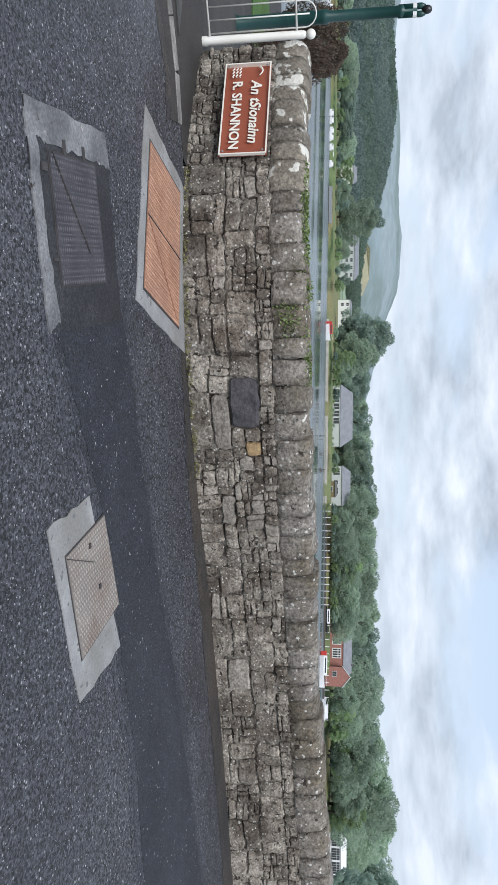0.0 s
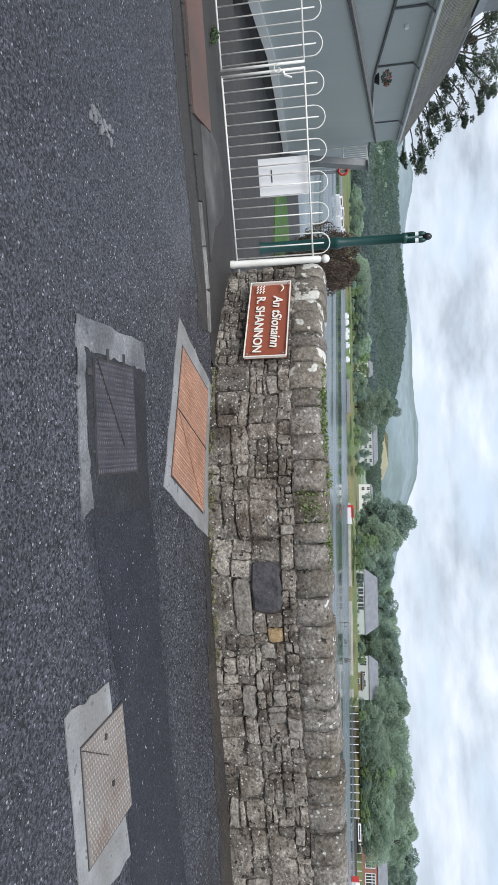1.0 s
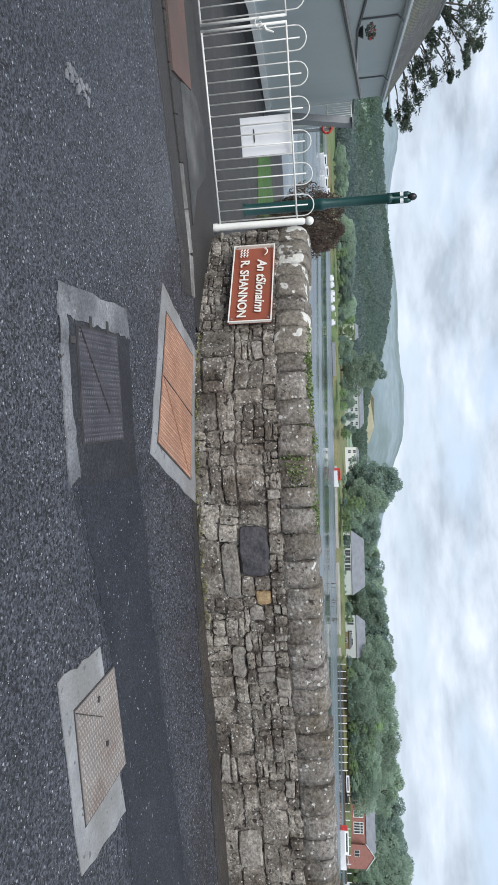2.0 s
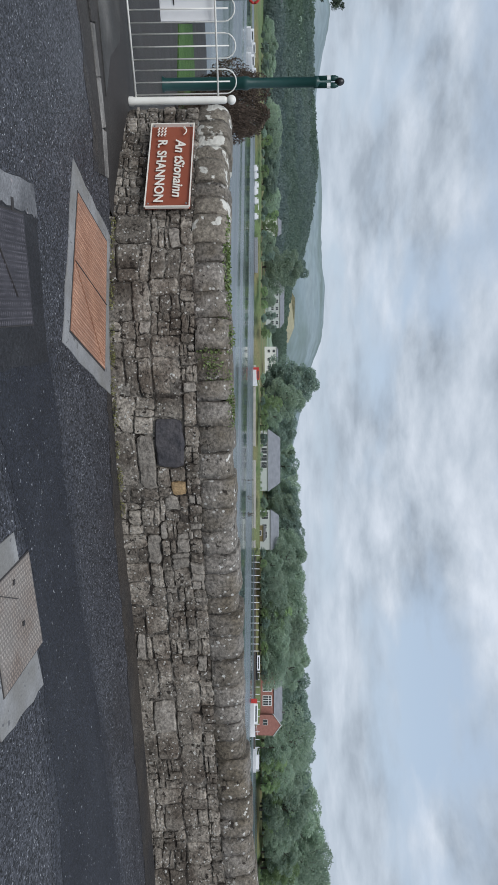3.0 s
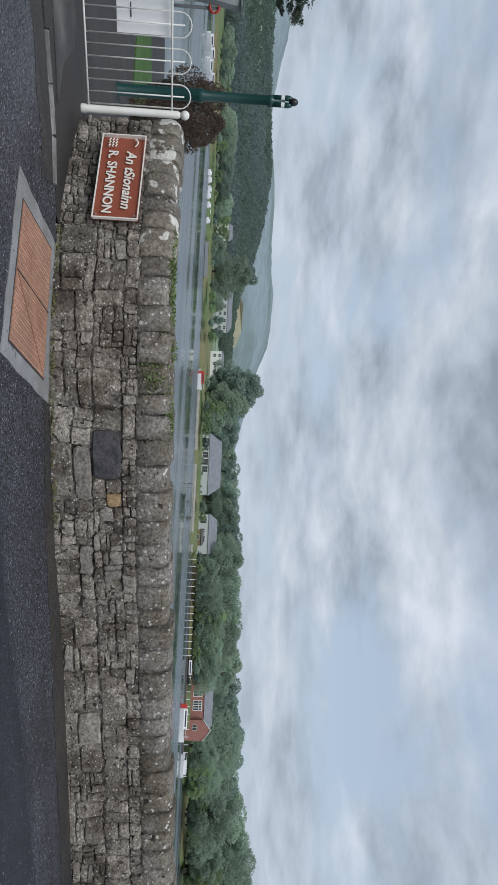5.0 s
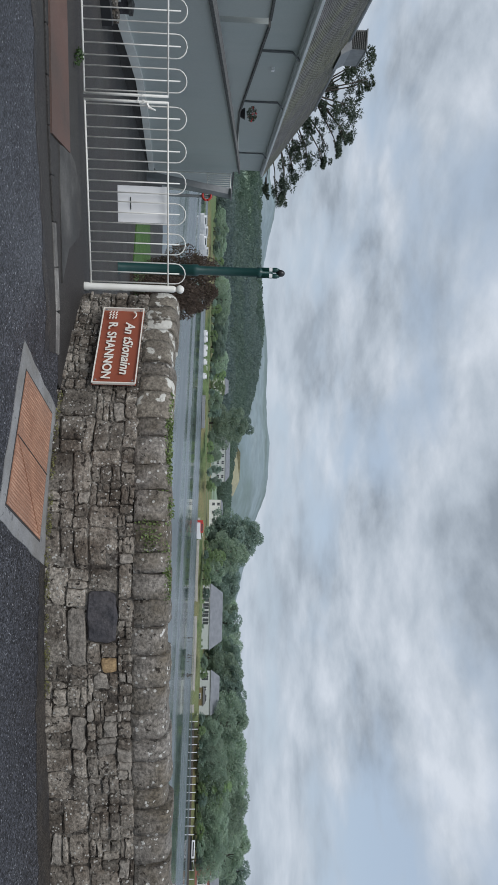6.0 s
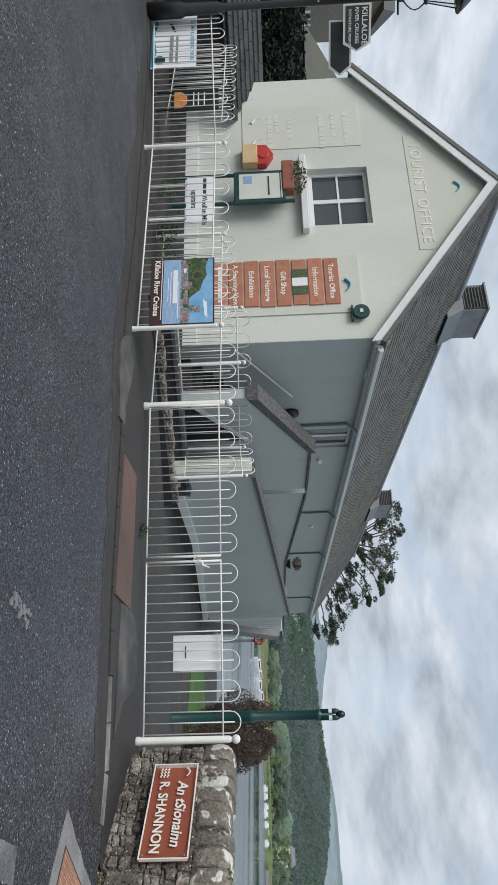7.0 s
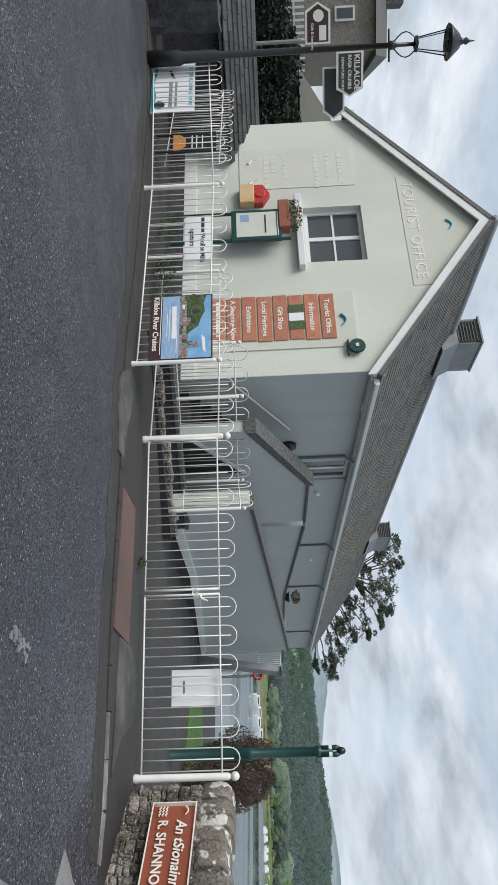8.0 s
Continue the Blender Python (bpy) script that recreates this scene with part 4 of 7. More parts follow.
for ga, gb in zip(strip, strip[1:]):
    gut.faces.new((ga[0], ga[1], gb[1], gb[0]))
bmesh.ops.recalc_face_normals(gut, faces=gut.faces[:])
tagged(part("gutter_dirt", gut, "gutter", smooth=True), "brown grit washed along the foot of the wall", "dirt", kind="structure")


# grit along the kerb
kerb_grit = bmesh.new()
rows = []
for ka, kb in zip(KERB[:13], KERB[1:14]):
    ka, kb = Vector(ka), Vector(kb)
    side = Vector(((kb - ka).y, -(kb - ka).x)).normalized()
    steps = max(2, int((kb - ka).length / 0.12))
    for k in range(steps):
        p = ka.lerp(kb, k / steps)
        wide = 0.42 + 0.30 * noise.noise(Vector((p.x * 0.9, p.y * 0.9, 6.0))) + rngd.uniform(-0.04, 0.04)
        rows.append([kerb_grit.verts.new((q.x, q.y, road_z(q.x, q.y) + 0.0025)) for q in (p - side * 0.02, p - side * wide)])
for ga, gb in zip(rows, rows[1:]):
    kerb_grit.faces.new((ga[0], ga[1], gb[1], gb[0]))
bmesh.ops.recalc_face_normals(kerb_grit, faces=kerb_grit.faces[:])
tagged(part("gutter_dirt", kerb_grit, "gutter", smooth=True), "brown grit washed along the kerb", "dirt", kind="structure")


# ---- railings ----
def bar_mesh(name, bm, material="white_paint"):
    me = bpy.data.meshes.new(name)
    bm.to_mesh(me)
    bm.free()
    me.materials.append(M[material])
    me.polygons.foreach_set("use_smooth", [True] * len(me.polygons))
    return me


PITCH = 0.122


def hoop_bm(w, z0, z1):
    pts = [(-w, 0, z0)] + [(-w * math.cos(a), 0, z1 + w * math.sin(a)) for a in np.linspace(0, math.pi, 9)] + [(w, 0, z0)]
    return tube(pts, 0.0078, 6)


RAIL_LOW, RAIL_TOP, HOOP = 0.09, 1.04, 1.13
HOOP_MESH = bar_mesh("hoop", hoop_bm(PITCH, RAIL_LOW, HOOP))
PIN_MESH = bar_mesh("bar", tube([(0, 0, RAIL_LOW), (0, 0, HOOP + 0.05)], 0.0078, 6))


def railing(p, q, label, z0=0.02, z1=0.02, group="", frame_ends=False):
    """Bow-topped railing between p and q: rails, and bows of two bars with a short bar between."""
    p, q = Vector(p), Vector(q)
    n = max(1, round((q - p).length / (3 * PITCH)))
    run = (q - p).length
    root = thing("railing", frame_axes(p, q - p, z0), label, "railing", group)
    dz = z1 - z0
    part("bottom_rail", tube([(0, 0, RAIL_LOW), (run, 0, RAIL_LOW + dz)], 0.012, 6), "white_paint", root, smooth=True)
    part("top_rail", tube([(0, 0, RAIL_TOP), (run, 0, RAIL_TOP + dz)], 0.012, 6), "white_paint", root, smooth=True)
    for i in range(n):
        x = (i + 0.5) * run / n
        for name, me in (("hoop", HOOP_MESH), ("bar", PIN_MESH)):
            ob = new(name, me)
            ob.parent = root
            ob.location = (x, 0, dz * x / run)
    if frame_ends:
        for x in (0.012, run - 0.012):
            part("stile", tube([(x, 0, RAIL_LOW), (x, 0, RAIL_TOP)], 0.016, 6), "white_paint", root, smooth=True)
    return root


def round_post(x, y, z, height, r, label, group=""):
    root = thing("railing_post", pose(x, y, z), label, "post", group)
    part("shaft", lathe([(r * 1.15, -0.1), (r * 1.15, 0.05), (r, 0.07), (r * 0.92, height - 0.14), (r * 0.6, height - 0.11)], 14), "white_paint", root, smooth=True)
    part("ball_finial", ball(r * 1.15, (0, 0, height - 0.06)), "white_paint", root, smooth=True)
    return root


GATE_A, GATE_B = (-5.34, 6.42), (-8.25, 3.34)
railing(GATE_A, (-6.76, 4.88), "white bow-topped iron gate leaf, closed", group="gate leaves", frame_ends=True)
railing((-6.79, 4.85), GATE_B, "white bow-topped iron gate leaf, closed", group="gate leaves", frame_ends=True)
round_post(-5.335, 6.435, 0.02, 1.25, 0.046, "white cast-iron gate post with ball finial by the stone wall", "gate posts")
round_post(-8.28, 3.34, 0.02, 1.24, 0.046, "white cast-iron gate post with ball finial before the steps", "gate posts")
R2A, R2B, R2C = (-8.12, 2.2), (-10.7, 0.11), (-12.85, -1.88)
railing(R2A, R2B, "white bow-topped roadside railing carrying a cruise poster", z0=0.0, z1=0.06, group="roadside railings")
railing(R2B, R2C, "white bow-topped roadside railing carrying a tour banner", z0=0.06, z1=0.0, group="roadside railings")
railing(GATE_B, (-11.0, 1.46), "white bow-topped inner railing above the basement steps", z0=0.04, z1=0.06, group="inner railings")
for px, py, h in ((*R2A, 1.24), (*R2B, 1.3), (*R2C, 1.15), (-11.0, 1.46, 1.2)):
    round_post(px, py, 0.0, h, 0.032, "slim white railing post with small knob", "slim posts")
railing((-10.16, 2.48), (-10.32, 5.0), "white bow-topped railing over the basement stair", z0=0.26, z1=0.18, group="inner railings")
railing((-10.32, 5.0), (-9.31, 5.03), "white bow-topped railing returning to the ramp pier", z0=0.18, z1=0.24, group="inner railings")
for px, py, z in ((-10.16, 2.48, 0.24), (-10.12, 3.38, 0.24), (-10.32, 5.0, 0.16), (-9.31, 5.03, 0.20)):
    round_post(px, py, z, 1.2, 0.028, "slim white railing post with small knob", "slim posts")
railing((-12.2, -0.2), (-15.0, -1.6), "white bow-topped railing beside the sunken yard", z0=0.1, z1=0.15, group="inner railings")


# ---- river sign ----
def river_sign():
    m = pose(-4.775, 6.195, 0.36, 0, 0, -6.8)
    root = thing("river_sign", m, "brown river name sign with white border fixed to the stone wall", "sign")
    w, h = 1.15, 0.475
    bm = bmesh.new()
    n = 8
    front = [[bm.verts.new((w * i / n, -0.018 * math.sin(math.pi * i / n) - 0.012 * (i / n), z)) for i in range(n + 1)] for z in (0.0, h)]
    back = [[bm.verts.new((v.co.x, v.co.y + 0.006, v.co.z)) for v in r] for r in front]
    for i in range(n):
        bm.faces.new((front[0][i], front[0][i + 1], front[1][i + 1], front[1][i]))
        bm.faces.new((back[0][i + 1], back[0][i], back[1][i], back[1][i + 1]))
        bm.faces.new((front[0][i + 1], front[0][i], back[0][i], back[0][i + 1]))
        bm.faces.new((front[1][i], front[1][i + 1], back[1][i + 1], back[1][i]))
    bm.faces.new((front[0][0], front[1][0], back[1][0], back[0][0]))
    bm.faces.new((front[1][n], front[0][n], back[0][n], back[1][n]))
    part("plate", bm, "sign_brown", root)
    b = 0.013
    part("border", boxes((0, -0.046, 0, w, -0.036, b), (0, -0.046, h - b, w, -0.036, h), (0, -0.046, b, b, -0.0, h - b), (w - b, -0.046, b, w, -0.014, h - b)), "lettering", root, "white painted border")
    t = Matrix.Translation
    lettering("lettering", "An tSionainn", 0.152, t((0.235, -0.040, 0.285)), "lettering", root, slant=0.22)
    lettering("lettering", "R. SHANNON", 0.140, t((0.235, -0.040, 0.095)), "lettering", root)
    for k in range(3):
        pts = [(0.06 + 0.125 * i / 12, -0.042, 0.09 + 0.035 * k + 0.010 * math.sin(i * 1.6)) for i in range(13)]
        part("wave_mark", tube(pts, 0.006, 5), "lettering", root)
    pts = [(0.06 + 0.11 * i / 6, -0.042, 0.36 + 0.03 * math.sin(math.pi * i / 6)) for i in range(7)]
    part("swoosh_mark", tube(pts, 0.012, 5, 0.004), "lettering", root)
    for x in (0.04, w - 0.04):
        for z in (0.04, h - 0.04):
            part("bolt", lathe([(0.012, 0), (0.008, 0.008)], 8, at=(0, 0, 0)), "lead", root).matrix_local = pose(x, -0.044, z, 90)
    return root


river_sign()

# ---- white board on the gate ----
gate_dir = (Vector(GATE_B) - Vector(GATE_A)).normalized()
bp = Vector((-5.33, 6.45)) + gate_dir * 1.21 + Vector((gate_dir.y, -gate_dir.x)) * 0.035
board = thing("notice_board", frame_axes(bp, -gate_dir, 0.45), "plain white board tied behind the gate bars", "notice board")
part("panel", boxes((0, -0.0, 0, 0.42, 0.012, 0.61), bevel=0.003), "white_board", board)
part("line_mark", boxes((0.13, -0.006, 0.15, 0.27, 0.0, 0.163)), "lettering_dark", board)


scroll_at = Vector((-6.76, 4.88)) - gate_dir * 0.10
scroll = thing("gate_scroll", frame_axes(scroll_at, gate_dir, 0.72), "white wrought-iron scroll ornament behind the gate", "ornament")
curl = [(0.10 + (0.010 + 0.007 * k) * math.cos(k * 0.8), 0.03, 0.05 + (0.010 + 0.007 * k) * math.sin(k * 0.8)) for k in range(9)]
part("curl", tube(curl, 0.006, 6), "white_paint", scroll)
part("leaf", tube([(0.07, 0.03, 0.10), (0.03, 0.03, 0.12), (0.0, 0.03, 0.20)], 0.022, 6, 0.010), "white_paint", scroll)


# ---- tourist office ----
EAVE, APEX, WIDE, DEEP = 3.98, 6.34, 6.53, 29.0
office = thing("tourist_office", OFFICE, "cream and grey rendered gabled office with slate roof", "building")


def wall_with_hole(outer, hole, place):
    """One wall mesh with an opening: outer and hole are (u, v) rings that start at the same corner; place(u, v, k) sets it in space, k = 0 or 1 for its two faces."""
    bm = bmesh.new()
    side = []
    for k in (0, 1):
        o, h = [bm.verts.new(place(u, v, k)) for u, v in outer], [bm.verts.new(place(u, v, k)) for u, v in hole]
        bm.faces.new((o[0], o[1], h[1], h[0]))
        bm.faces.new((o[1], o[2], h[2], h[1]))
        bm.faces.new((*o[2:], h[3], h[2]))
        bm.faces.new((o[-1], o[0], h[0], h[3]))
        side.append((o, h))
    for a, c in zip(side[0], side[1]):
        for n in range(len(a)):
            bm.faces.new((a[n], a[(n + 1) % len(a)], c[(n + 1) % len(a)], c[n]))
    bmesh.ops.recalc_face_normals(bm, faces=bm.faces[:])
    return bm


def office_walls():
    x0, x1, z0, z1 = -3.98, -2.55, 2.70, 3.88
    bm = wall_with_hole([(-WIDE, -1.2), (0, -1.2), (0, EAVE), (-WIDE / 2, APEX), (-WIDE, EAVE)], [(x0, z0), (x1, z0), (x1, z1), (x0, z1)], lambda u, v, k: (u, 0.35 * k, v))
    part("gable_wall", bm, "cream_render", office, "cream painted rendered gable wall")
    w0, w1, v0, v1 = 3.77, 4.85, 2.42, 3.63
    bm = wall_with_hole([(0.36, -1.6), (DEEP, -1.6), (DEEP, EAVE), (0.36, EAVE)], [(w0, v0), (w1, v0), (w1, v1), (w0, v1)], lambda u, v, k: (-0.35 + 0.362 * k, u, v))
    part("side_wall", bm, "grey_render", office, "grey-blue rendered side wall")
    part("corner_return", boxes((0.002, 0.0, -1.6, 0.012, 0.36, EAVE)), "grey_render", office)
    bm = boxes((-WIDE, 0.35, -1.6, -WIDE + 0.35, DEEP, EAVE), (-WIDE + 0.35, DEEP - 0.35, -1.6, -0.35, DEEP, EAVE))
    part("rear_wall", bm, "grey_render", office)
    # room surfaces get their darkness from the colour
    part("interior", boxes((-WIDE + 0.5, 2.6, 1.2, -0.6, 2.7, EAVE - 0.1), (-WIDE + 0.4, 0.4, 1.6, -0.4, 9, 1.7)), "shade_black", office, "interior surfaces coloured near-black as an unlit room")


office_walls()


def office_roof():
    run = WIDE / 2 + 0.22
    pitch = math.atan2(APEX + 0.1 - EAVE, WIDE / 2)
    length = run / math.cos(pitch)
    for side in (1, -1):
        m = Matrix.Translation((-WIDE / 2, 0, APEX + 0.10)) @ Matrix.Rotation(pitch * side, 4, "Y")
        bm = boxes((0, -0.18, -0.09, length * 1, DEEP + 0.15, 0.0)) if side == 1 else boxes((-length, -0.18, -0.09, 0, DEEP + 0.15, 0.0))
        bm.transform(m)
        part("roof_deck", bm, "slate", office)
    rng = random.Random(5)
    m = Matrix.Translation((-WIDE / 2, 0, APEX + 0.10)) @ Matrix.Rotation(pitch, 4, "Y")
    verts, faces = [], []
    rows = 34
    step = length / rows
    for r in range(rows):
        y = -0.2
        first = r % 2
        while y < DEEP + 0.15:
            w = 0.15 if first else 0.30 if y < 12 else 0.6
            first = 0
            x0, x1, t = r * step - 0.01, (r + 1) * step + 0.012, rng.uniform(0.004, 0.009)
            n = len(verts)
            for x, zl, zh in ((x0, 0.0, 0.003), (x1, 0.003, 0.006 + t)):
                for yy in (y + 0.004, y + w - 0.004):
                    verts += [m @ Vector((x + rng.uniform(-0.006, 0.006), yy, zl)), m @ Vector((x, yy, zh))]
            faces += [(n + 1, n + 3, n + 7, n + 5), (n + 4, n + 5, n + 7, n + 6), (n, n + 4, n + 6, n + 2), (n, n + 1, n + 5, n + 4), (n + 2, n + 6, n + 7, n + 3)]
            y += w
    me = bpy.data.meshes.new("roof_covering")
    me.from_pydata(verts, [], faces)
    tagged(finish("roof_covering", me, "slate", office, "weathered grey roof slates with moss"), kind="stuff")
    part("ridge", tube([(-WIDE / 2, -0.18, APEX + 0.10), (-WIDE / 2, DEEP + 0.15, APEX + 0.10)], 0.09, 8), "lead", office, smooth=True)
    # barge boards along the gable and eaves gutter along the side
    c, s = math.cos(pitch), math.sin(pitch)
    for side, nm in ((1, "barge_board"), (-1, "barge_board")):
        top = (-WIDE / 2, APEX + 0.02)
        end = (-WIDE / 2 + side * (WIDE / 2 + 0.16), APEX + 0.02 - (WIDE / 2 + 0.16) * s / c)
        pts = [(top[0], -0.16, top[1]), (end[0], -0.16, end[1]), (end[0], -0.16, end[1] - 0.20), (top[0], -0.16, top[1] - 0.24)]
        part(nm, slab(pts, 0.035, (0, 1, 0)), "frame_paint", office, "pale grey painted barge board")
        pts = [(top[0], -0.125, top[1] - 0.02), (end[0], -0.125, end[1] - 0.02), (end[0], -0.125, end[1] - 0.06), (top[0], -0.125, top[1] - 0.06)]
        part("soffit", slab(pts, 0.125, (0, 1, 0)), "frame_paint", office)
    part("kneeler", boxes((-0.02, -0.13, EAVE - 0.31, 0.16, 0.0, EAVE - 0.10)), "frame_paint", office)
    part("kneeler", boxes((-WIDE - 0.18, -0.13, EAVE - 0.16, -WIDE + 0.02, 0.0, EAVE + 0.02)), "frame_paint", office)
    part("fascia", boxes((0.17, -0.02, EAVE - 0.33, 0.20, DEEP, EAVE - 0.20)), "frame_paint", office, "pale painted fascia")
    part("eaves_soffit", boxes((0.0, 0.0, EAVE - 0.33, 0.17, DEEP, EAVE - 0.30)), "frame_paint", office)
    prof = [(0.203, EAVE - 0.20), (0.203, EAVE - 0.27), (0.225, EAVE - 0.30), (0.285, EAVE - 0.30), (0.32, EAVE - 0.27), (0.32, EAVE - 0.20)]
    part("gutter", slab([(x, -0.05, z) for x, z in prof], DEEP, (0, 1, 0)), "frame_paint", office, "pale half-round gutter")
    for y in (3.45, 9.9, 15.0, 24.0):
        part("downpipe", tube([(0.26, y, EAVE - 0.29), (0.05, y, EAVE - 0.50), (0.05, y, 1.7)], 0.035, 8), "lead", office, smooth=True)


office_roof()


def roof_vent(y0, y1):
    """A louvred ridge ventilator."""
    x0, x1 = -WIDE / 2 - 0.36, -WIDE / 2 + 0.36
    v = part("ridge_vent", slab([(x0 - 0.22, y0, APEX - 0.22), (x1 + 0.22, y0, APEX - 0.22), (x1, y0, APEX + 0.2), (x0, y0, APEX + 0.2)], y1 - y0, (0, 1, 0)), "lead", office, "grey louvred ridge ventilator")
    part("cap", boxes((x0 - 0.03, y0 - 0.03, APEX + 0.76, x1 + 0.03, y1 + 0.03, APEX + 0.80)), "lead", v)
    part("core", boxes((x0, y0 + 0.06, APEX + 0.2, x1, y1, APEX + 0.76)), "lead", v)
    for k in range(7):
        z = APEX + 0.22 + 0.075 * k
        part("louvre", slab([(x0 + 0.04, y0 + 0.06, z + 0.05), (x1 - 0.04, y0 + 0.06, z + 0.05), (x1 - 0.04, y0 - 0.0, z), (x0 + 0.04, y0 - 0.0, z)], 0.012, (0, 0, 1)), "capping", v)


roof_vent(3.55, 4.85)
roof_vent(18.6, 20.6)


def sash_window(x0, x1, z0, z1, y, depth_axis, parent, rows=2, cols=2):
    """A window in an opening in the x-z plane at depth y (or in the y-z plane)."""
    def sw(b):
        if depth_axis == "x":
            b.transform(pose(0, 0, 0, 0, 0, 90))
        return b

    w = part("window", sw(boxes((x0, y, z0, x0 + 0.07, y + 0.08, z1), (x1 - 0.07, y, z0, x1, y + 0.08, z1), (x0 + 0.07, y, z1 - 0.07, x1 - 0.07, y + 0.08, z1), (x0 + 0.07, y, z0, x1 - 0.07, y + 0.08, z0 + 0.09))), "frame_paint", parent, "pale grey painted window frame")
    for i in range(1, cols):
        xm = x0 + (x1 - x0) * i / cols
        part("mullion", sw(boxes((xm - 0.045, y + 0.01, z0 + 0.09, xm + 0.045, y + 0.07, z1 - 0.07))), "frame_paint", w)
    for j in range(1, rows):
        zm = z0 + (z1 - z0) * j / rows
        part("transom", sw(boxes((x0 + 0.07, y + 0.015, zm - 0.02, x1 - 0.07, y + 0.065, zm + 0.02))), "frame_paint", w)
    part("pane", sw(boxes((x0 + 0.05, y + 0.035, z0 + 0.05, x1 - 0.05, y + 0.045, z1 - 0.05))), "glass", w)
    return w


sash_window(-3.98, -2.55, 2.70, 3.88, 0.14, "y", office)
part("window_sill", boxes((-4.25, -0.16, 2.53, -2.36, 0.14, 2.66), bevel=0.01), "frame_paint", office, "thick pale painted sill")
sw2 = sash_window(3.77, 4.85, 2.42, 3.63, 0.05, "x", office, rows=1)
part("lintel", boxes((0, 3.6, 3.63, 0.09, 5.0, 3.76)), "grey_render", office)

# relief panels on the gable
part("name_panel", slab([(-4.72, -0.010, 4.68), (-1.86, -0.010, 4.68), (-1.86, -0.010, 5.02), (-3.27, -0.010, 5.98), (-4.72, -0.010, 5.02)], 0.02, (0, 1, 0)), "panel_render", office, "slightly raised panel with painted name")
lettering("name_lettering", "TOURIST OFFICE", 0.31, Matrix.Translation((-4.55, -0.014, 4.77)), "lettering", office, depth=0.004, spacing=1.10, bold=-0.012)
part("crest_mark", tube([(-3.45 + 0.25 * i / 6, -0.02, 5.52 + 0.1 * math.sin(i / 2)) for i in range(7)], 0.03, 5, 0.01), "teal_print", office)
part("map_panel", boxes((-5.71, -0.015, 1.43, -4.55, 0.0, 3.82)), "panel_render", office, "flat painted panel with raised lines")
rngw = random.Random(2)
for zz, n in ((3.5, 7), (3.25, 6), (3.0, 8), (2.35, 6), (2.1, 5), (1.95, 7)):
    x = -5.5
    for k in range(n):
        w = rngw.uniform(0.06, 0.14)
        part("raised_mark", boxes((x, -0.019, zz, x + w, -0.015, zz + 0.09)), "relief", office)
        x += w + 0.02
for xx in (-5.45, -4.85):
    part("arrow_mark", tube([(xx, -0.02, 1.82), (xx + 0.05, -0.02, 1.7), (xx + 0.16, -0.02, 1.62)], 0.02, 5, 0.035), "relief", office)
part("base_course", boxes((-WIDE, -0.07, -0.2, 0.03, 0.0, 0.27)), "black_stone", office, "dark base course below the plinth")
part("plinth", boxes((-WIDE, -0.05, 0.27, 0.03, 0.0, 0.52)), "pale_render", office, "white painted plinth")


def slat_sign():
    root = thing("slat_sign", OFFICE @ Matrix.Translation((-1.74, -0.03, 0.95)), "orange wooden slat sign listing visitor services on the gable", "sign")
    part("backing", boxes((-0.05, 0.004, -0.2, 1.2, 0.028, 2.55)), "panel_render", root)
    words = ["", "A Stunning View", "Exhibitions", "Local Heritage", "Gift Shop", "", "Information", "Tourist Office"]
    z = -0.14
    for k, word in enumerate(words):
        h = 0.265
        sl = part("slat", boxes((0.0 + 0.012 * (k % 2), -0.022, z, 1.03 - 0.010 * (k % 3), 0.0, z + h), bevel=0.006), "orange_board", root)
        if word:
            lettering("lettering", word, 0.135, Matrix.Translation((0.53, -0.026, z + 0.085)), "lettering", sl, "CENTER")
        elif k == 5:
            for j, mt in enumerate(("tree_print", "white_board", "tree_print")):
                part("picture", boxes((0.24 + 0.19 * j, -0.030, z - 0.005, 0.42 + 0.19 * j, -0.0225, z + h + 0.01)), mt, sl)
        else:
            part("line_mark", boxes((0.1, -0.026, z + 0.10, 0.9, -0.0225, z + 0.16)), "lettering", sl)
        for x in (0.08, 0.95):
            part("screw", lathe([(0.014, 0), (0.010, 0.006)], 6), "lead", sl).matrix_local = pose(x, -0.024, z + 0.13, 90)
        z += h + 0.028
    part("crest_mark", tube([(0.50 + 0.25 * i / 6, -0.02, 2.28 + 0.09 * math.sin(i / 2)) for i in range(7)], 0.028, 5, 0.01), "teal_print", root)


slat_sign()

oval = thing("wall_lantern", OFFICE @ Matrix.Translation((-0.49, -0.04, 3.46)), "dark green oval emblem lamp on the gable", "lamp")
part("disc", lathe([(0.14, -0.03), (0.155, 0.0), (0.14, 0.03)], 20), "green_paint", oval).matrix_local = pose(0, -0.05, 0, 90)
part("emblem", boxes((-0.035, -0.095, -0.03, 0.035, -0.082, 0.03)), "relief", oval)
part("bracket", boxes((-0.15, -0.05, -0.17, 0.15, 0.04, -0.14)), "green_paint", oval)

nb = thing("display_case", OFFICE @ Matrix.Translation((-3.63, -0.30, 0.05)), "dark green framed notice case on two posts", "notice board")
for x in (0.02, 0.72):
    part("post", tube([(x, 0, 0), (x, 0, 2.35)], 0.035, 8), "green_paint", nb)
part("case", boxes((-0.02, -0.05, 1.20, 0.76, 0.03, 2.18), bevel=0.01), "green_paint", nb)
part("sheet", boxes((0.06, -0.058, 1.30, 0.68, -0.051, 2.08)), "relief", nb, "printed white notice")
part("line_mark", boxes((0.14, -0.063, 1.85, 0.6, -0.0585, 1.88)), "lettering_dark", nb)
part("picture", boxes((0.12, -0.063, 1.38, 0.30, -0.0585, 1.55)), "water_print", nb)
